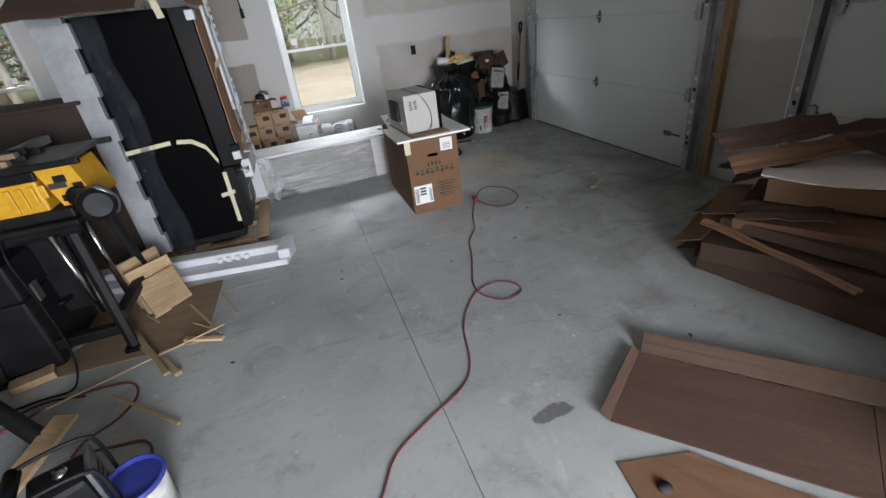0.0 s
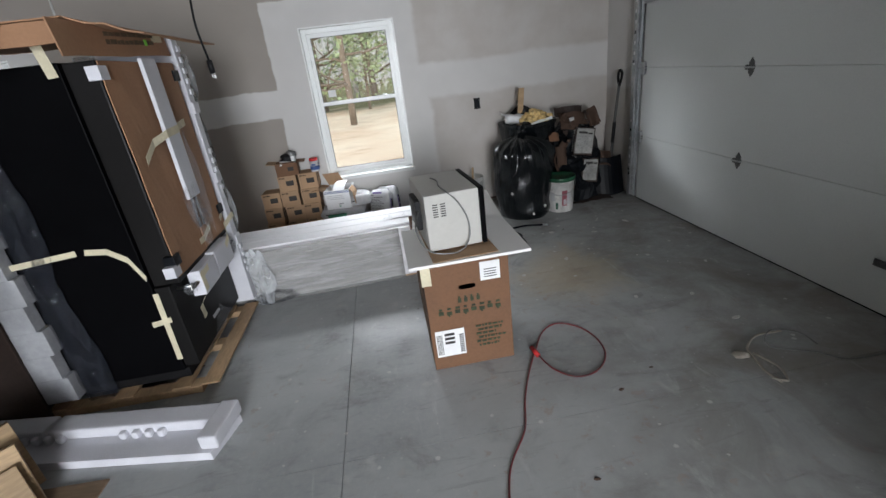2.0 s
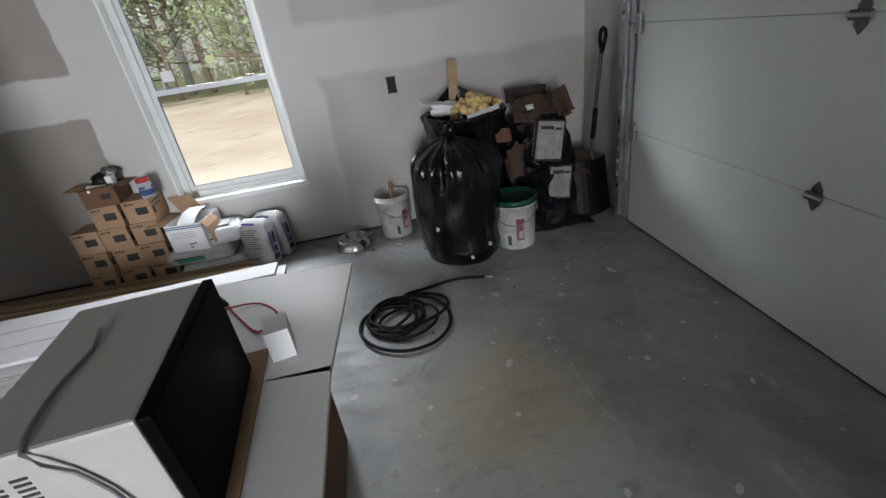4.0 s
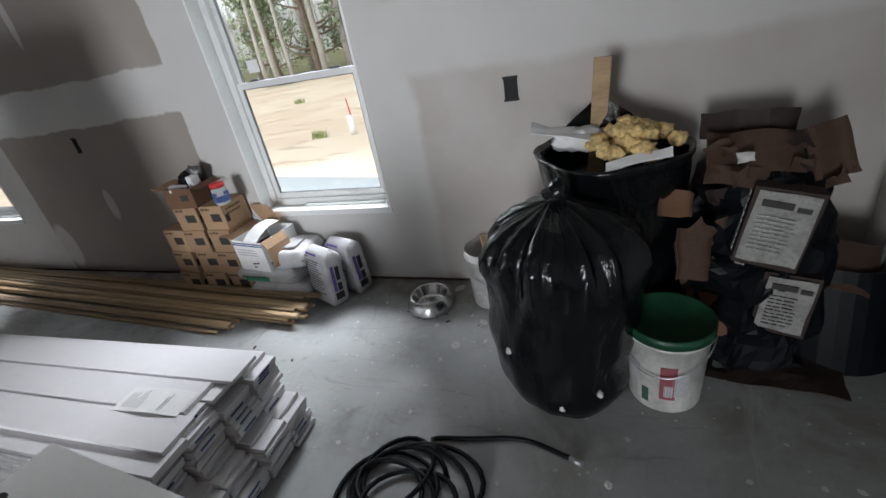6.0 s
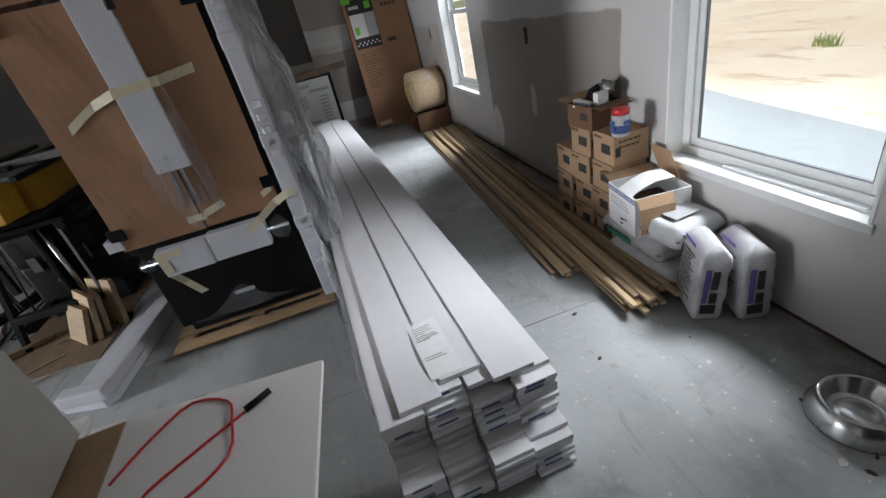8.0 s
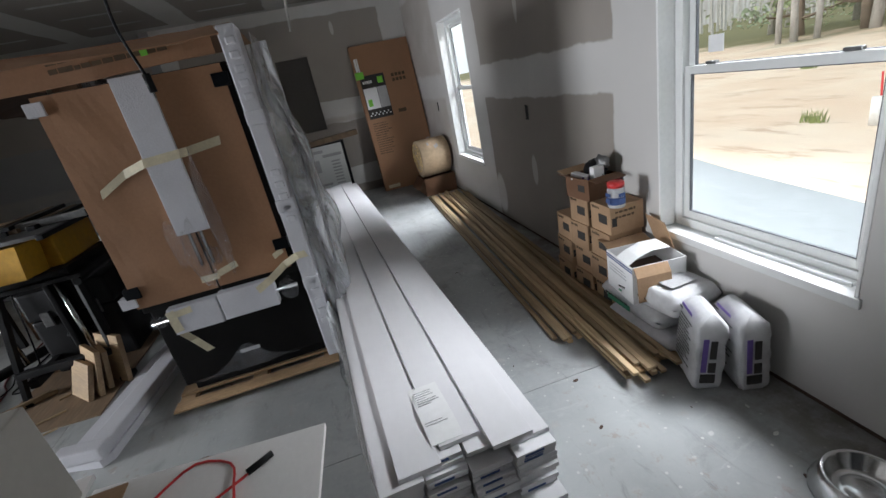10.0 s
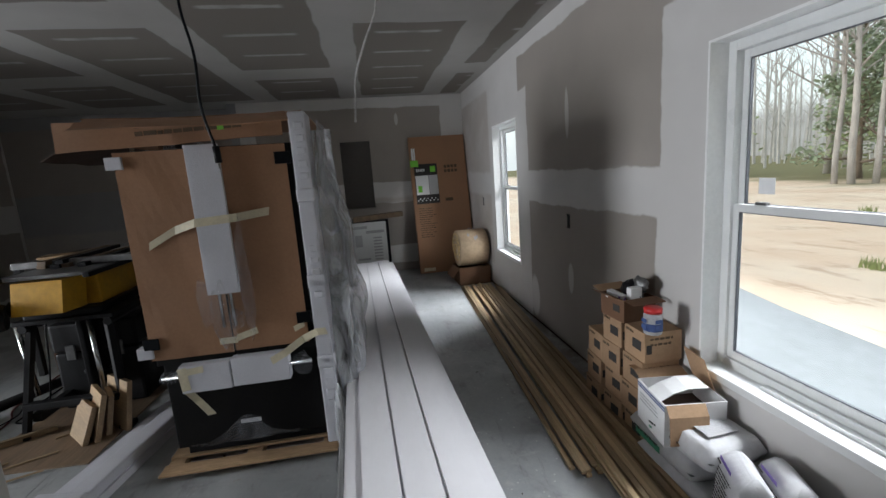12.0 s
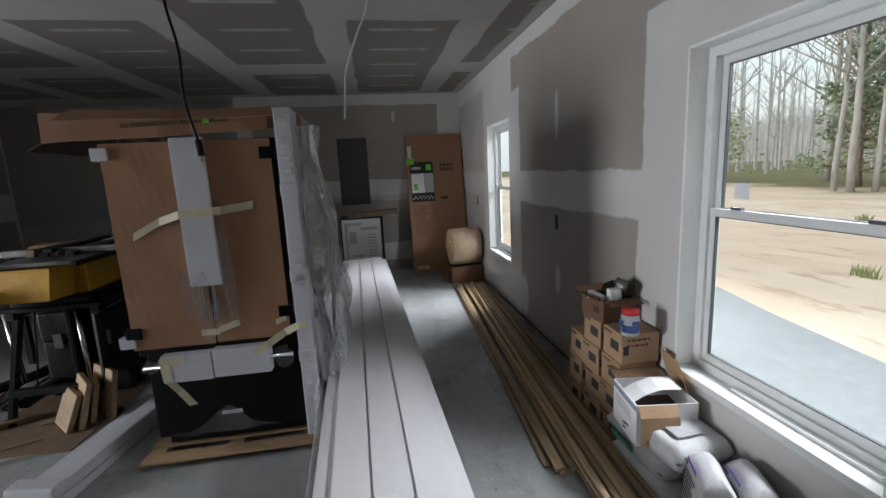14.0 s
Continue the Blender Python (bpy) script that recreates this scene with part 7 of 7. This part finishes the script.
for y in (-0.11, 0.12):
    bm = tube([(-0.17, y, 0.03), (-0.18, y, 0.36), (-0.12, y, 0.45), (0.10, y, 0.45), (0.15, y, 0.38), (0.15, y, 0.03)], 0.010, 8)
    smooth(part("roll_bar", bm, M_BLACKPL, cp))
smooth(part("handle", tube([(-0.15, -0.11, 0.44), (-0.13, 0.12, 0.44)], 0.03, 10, raw=True), M_RUBBER, cp, "thick rubber handle"))
smooth(part("gauge", lathe([(0.0, 0), (0.03, 0), (0.03, 0.02), (0.0, 0.022)], 20), M_CHROME, cp)).matrix_basis = pose(0.02, 0.0, 0.41)
for x in (-0.14, 0.12):
    part("rubber_foot", box(x - 0.03, x + 0.03, -0.12, 0.13, 0.0, 0.035, 0.01), M_RUBBER, cp)

# ---- cardboard on the right ----
fc = thing("flat_carton", "large flattened carton lying open on the floor, one edge raised", "cardboard", pose(0, 0, 0))
def quad(a, b, c, d, n=10, m=8, z=0.012, amp=0.004, th=0.005):
    A, B, C, D = map(Vector, (a, b, c, d))
    return sheet([[tuple((A.lerp(B, u)).lerp(D.lerp(C, u), v) + Vector((0, 0, amp * noise.noise(Vector((u * 4 + a[0], v * 4, 1)))))) for v in np.linspace(0, 1, m)] for u in np.linspace(0, 1, n)], th)
part("card_panel", quad((1.49, 1.46, 0.014), (1.86, 1.72, 0.014), (2.41, 1.105, 0.016), (2.04, 0.845, 0.016)), M_FLATCARD, fc, "pinkish-brown inner panel")
part("card_panel", quad((2.042, 0.843, 0.016), (2.412, 1.103, 0.016), (2.98, 0.48, 0.014), (2.61, 0.22, 0.014)), M_FLATCARD, fc)
part("card_edge", quad((1.865, 1.722, 0.014), (2.985, 0.482, 0.014), (3.045, 0.53, 0.085), (1.92, 1.775, 0.075)), M_CARD_DARK, fc, "raised dark long flap")
part("card_edge", quad((1.488, 1.463, 0.014), (1.858, 1.724, 0.014), (1.835, 1.755, 0.04), (1.465, 1.495, 0.04), m=3), M_FLATCARD, fc, "raised short flap")
part("card_panel", quad((1.40, 1.30, 0.008), (1.66, 1.23, 0.008), (1.98, 0.83, 0.008), (1.32, 0.78, 0.008)), M_CARD, fc)
smooth(part("hole", lathe([(0.0, 0), (0.026, 0), (0.026, 0.003), (0.0, 0.003)], 16), M_INK, fc)).matrix_world = pose(1.48, 1.155, 0.0155)
rnd = random.Random(17)
specs = [  # centre, size, height, turn, pitch, roll, material, box height
    (3.17, 1.72, 0.00, 1.15, 0.78, -74, 0, 0, M_CARD_DARK, 0.13), (3.14, 1.80, 0.135, 1.05, 0.70, -64, 2, -2, M_CARD_DARK, 0.11), (3.19, 1.76, 0.25, 1.0, 0.7, -71, -2, 2, M_CARD_DARK, 0.06),
    (3.24, 1.74, 0.33, 1.05, 0.62, -62, 3, -2, M_CARD, 0.06), (3.33, 1.80, 0.415, 0.88, 0.48, -58, 0, 1, M_CARD, 0.13)]
for i, (x, y, z, w, d, rz, rx, ry, mat, h) in enumerate(specs):
    c = thing("flattened_carton", "collapsed brown carton in a loose cardboard pile", "cardboard", pose(x, y, z, rx, ry, rz), "pile of collapsed cartons")
    part("carton_body", rough_up(box(-w / 2, w / 2, -d / 2, d / 2, 0, h, 0.004), 0.014, 2.3, i), mat, c)
    part("flap", rough_up(sheet([[(-w / 2 - 0.16 * u, -d / 2 + d * v, h * (0.9 - 0.5 * u) + 0.02) for v in np.linspace(0.05, 0.75, 6)] for u in np.linspace(0, 1, 4)], 0.005), 0.016, 4, i), M_CARD if i % 2 else M_CARD_DARK, c)
    part("flap", rough_up(sheet([[(-w / 2 + w * v, d / 2 + 0.10 * u, h * (0.8 - 0.3 * u)) for v in np.linspace(0.05, 0.6, 6)] for u in np.linspace(0, 1, 4)], 0.005), 0.016, 4, i + 9), M_CARD, c)
single("pale_card", rough_up(sheet([[(u * 0.47, v * 0.27, 0.012 * math.sin(u * 3)) for v in np.linspace(-1, 1, 8)] for u in np.linspace(-1, 1, 10)], 0.005), 0.008, 3), M_CARD_PALE, "pale coated side of a flattened carton on the pile", "cardboard", pose(3.33, 1.80, 0.562, 0, 1, -58))
for i, (a, b, c, d, mat) in enumerate((((2.76, 2.32, 0.77), (3.40, 2.14, 0.80), (3.34, 2.02, 0.72), (2.74, 2.20, 0.69), M_CARD_DARK), ((2.74, 2.18, 0.67), (3.6, 1.95, 0.72), (3.55, 1.85, 0.66), (2.70, 2.09, 0.61), M_CARD),
                                       ((3.35, 2.16, 0.71), (4.0 - 0.2, 2.02, 0.74), (3.78, 1.4, 0.66), (3.3, 1.6, 0.62), M_CARD_DARK), ((2.60, 2.16, 0.32), (2.70, 1.42, 0.25), (2.76, 1.42, 0.24), (2.66, 2.17, 0.33), M_CARD),
                                       ((2.62, 1.98, 0.42), (2.9, 2.16, 0.40), (3.2, 1.9, 0.42), (2.9, 1.68, 0.44), M_CARD_DARK), ((2.62, 2.18, 0.10), (2.95, 2.42, 0.14), (3.2, 2.2, 0.12), (2.85, 1.95, 0.10), M_CARD),
                                       ((2.80, 2.28, 0.58), (3.1, 2.30, 0.60), (3.2, 2.05, 0.58), (2.84, 2.12, 0.57), M_INK))):
    single("cardboard_flap", quad(a, b, c, d, amp=0.02), mat, "bent torn cardboard flap sticking out of the pile", "cardboard", None, "loose flaps on the pile")

# ---- crumbs and chips on the floor ----
rnd = random.Random(33)
chip = part("plaster_chip", rough_up(lathe([(0.0, 0), (0.5, 0), (0.42, 0.12), (0.0, 0.16)], 7), 0.12, 3), M_WHITEPL)
chip_mesh = chip.data
bpy.data.objects.remove(chip)
spots = [(3.17, 3.90, .03), (2.78, 4.30, .02), (2.60, 5.02, .03), (2.10, 6.35, .03), (1.98, 6.86, .04), (1.95, 6.50, .02), (2.70, 5.60, .03), (3.20, 5.72, .02), (3.05, 5.46, .025), (3.42, 5.60, .03), (2.2, 6.55, .03), (3.12, 4.22, .022), (3.5, 4.6, .02), (1.12, 4.0, .012), (0.62, 3.9, .012), (0.55, 4.1, .014), (0.9, 3.6, .01)]
spots += [(rnd.uniform(1.4, 3.7), rnd.uniform(4.6, 6.85), rnd.uniform(.006, .018)) for _ in range(70)] + [(rnd.uniform(-3, 3.6), rnd.uniform(1.2, 6.9), rnd.uniform(.004, .009)) for _ in range(60)]
for x, y, r in spots:
    ob = new("plaster_chip", chip_mesh)
    ob.matrix_world = Matrix.Translation((x, y, 0.0)) @ Matrix.Rotation(rnd.uniform(0, 6.28), 4, "Z") @ Matrix.Diagonal((r * 2, r * rnd.uniform(1, 1.8), r * 0.9, 1))
    tagged(ob, "small chip of dried plaster on the floor", "debris", "plaster chips on the floor")
dark = part("dirt_crumb", rough_up(lathe([(0.0, 0), (0.5, 0), (0.3, 0.3), (0.0, 0.35)], 6), 0.1, 3), M_CARD_DARK)
dark_mesh = dark.data
bpy.data.objects.remove(dark)
for k in range(80):
    x, y = (rnd.uniform(-0.9, 3.6), rnd.uniform(1.0, 6.8)) if k % 2 else (rnd.uniform(1.5, 3.7), rnd.uniform(6.5, 6.93))
    ob = new("dirt_crumb", dark_mesh)
    s = rnd.uniform(.006, .02)
    ob.matrix_world = Matrix.Translation((x, y, 0)) @ Matrix.Rotation(rnd.uniform(0, 6.28), 4, "Z") @ Matrix.Diagonal((s * 1.8, s, s * .6, 1))
    tagged(ob, "small crumb of dirt on the floor", "debris", "dirt crumbs on the floor")
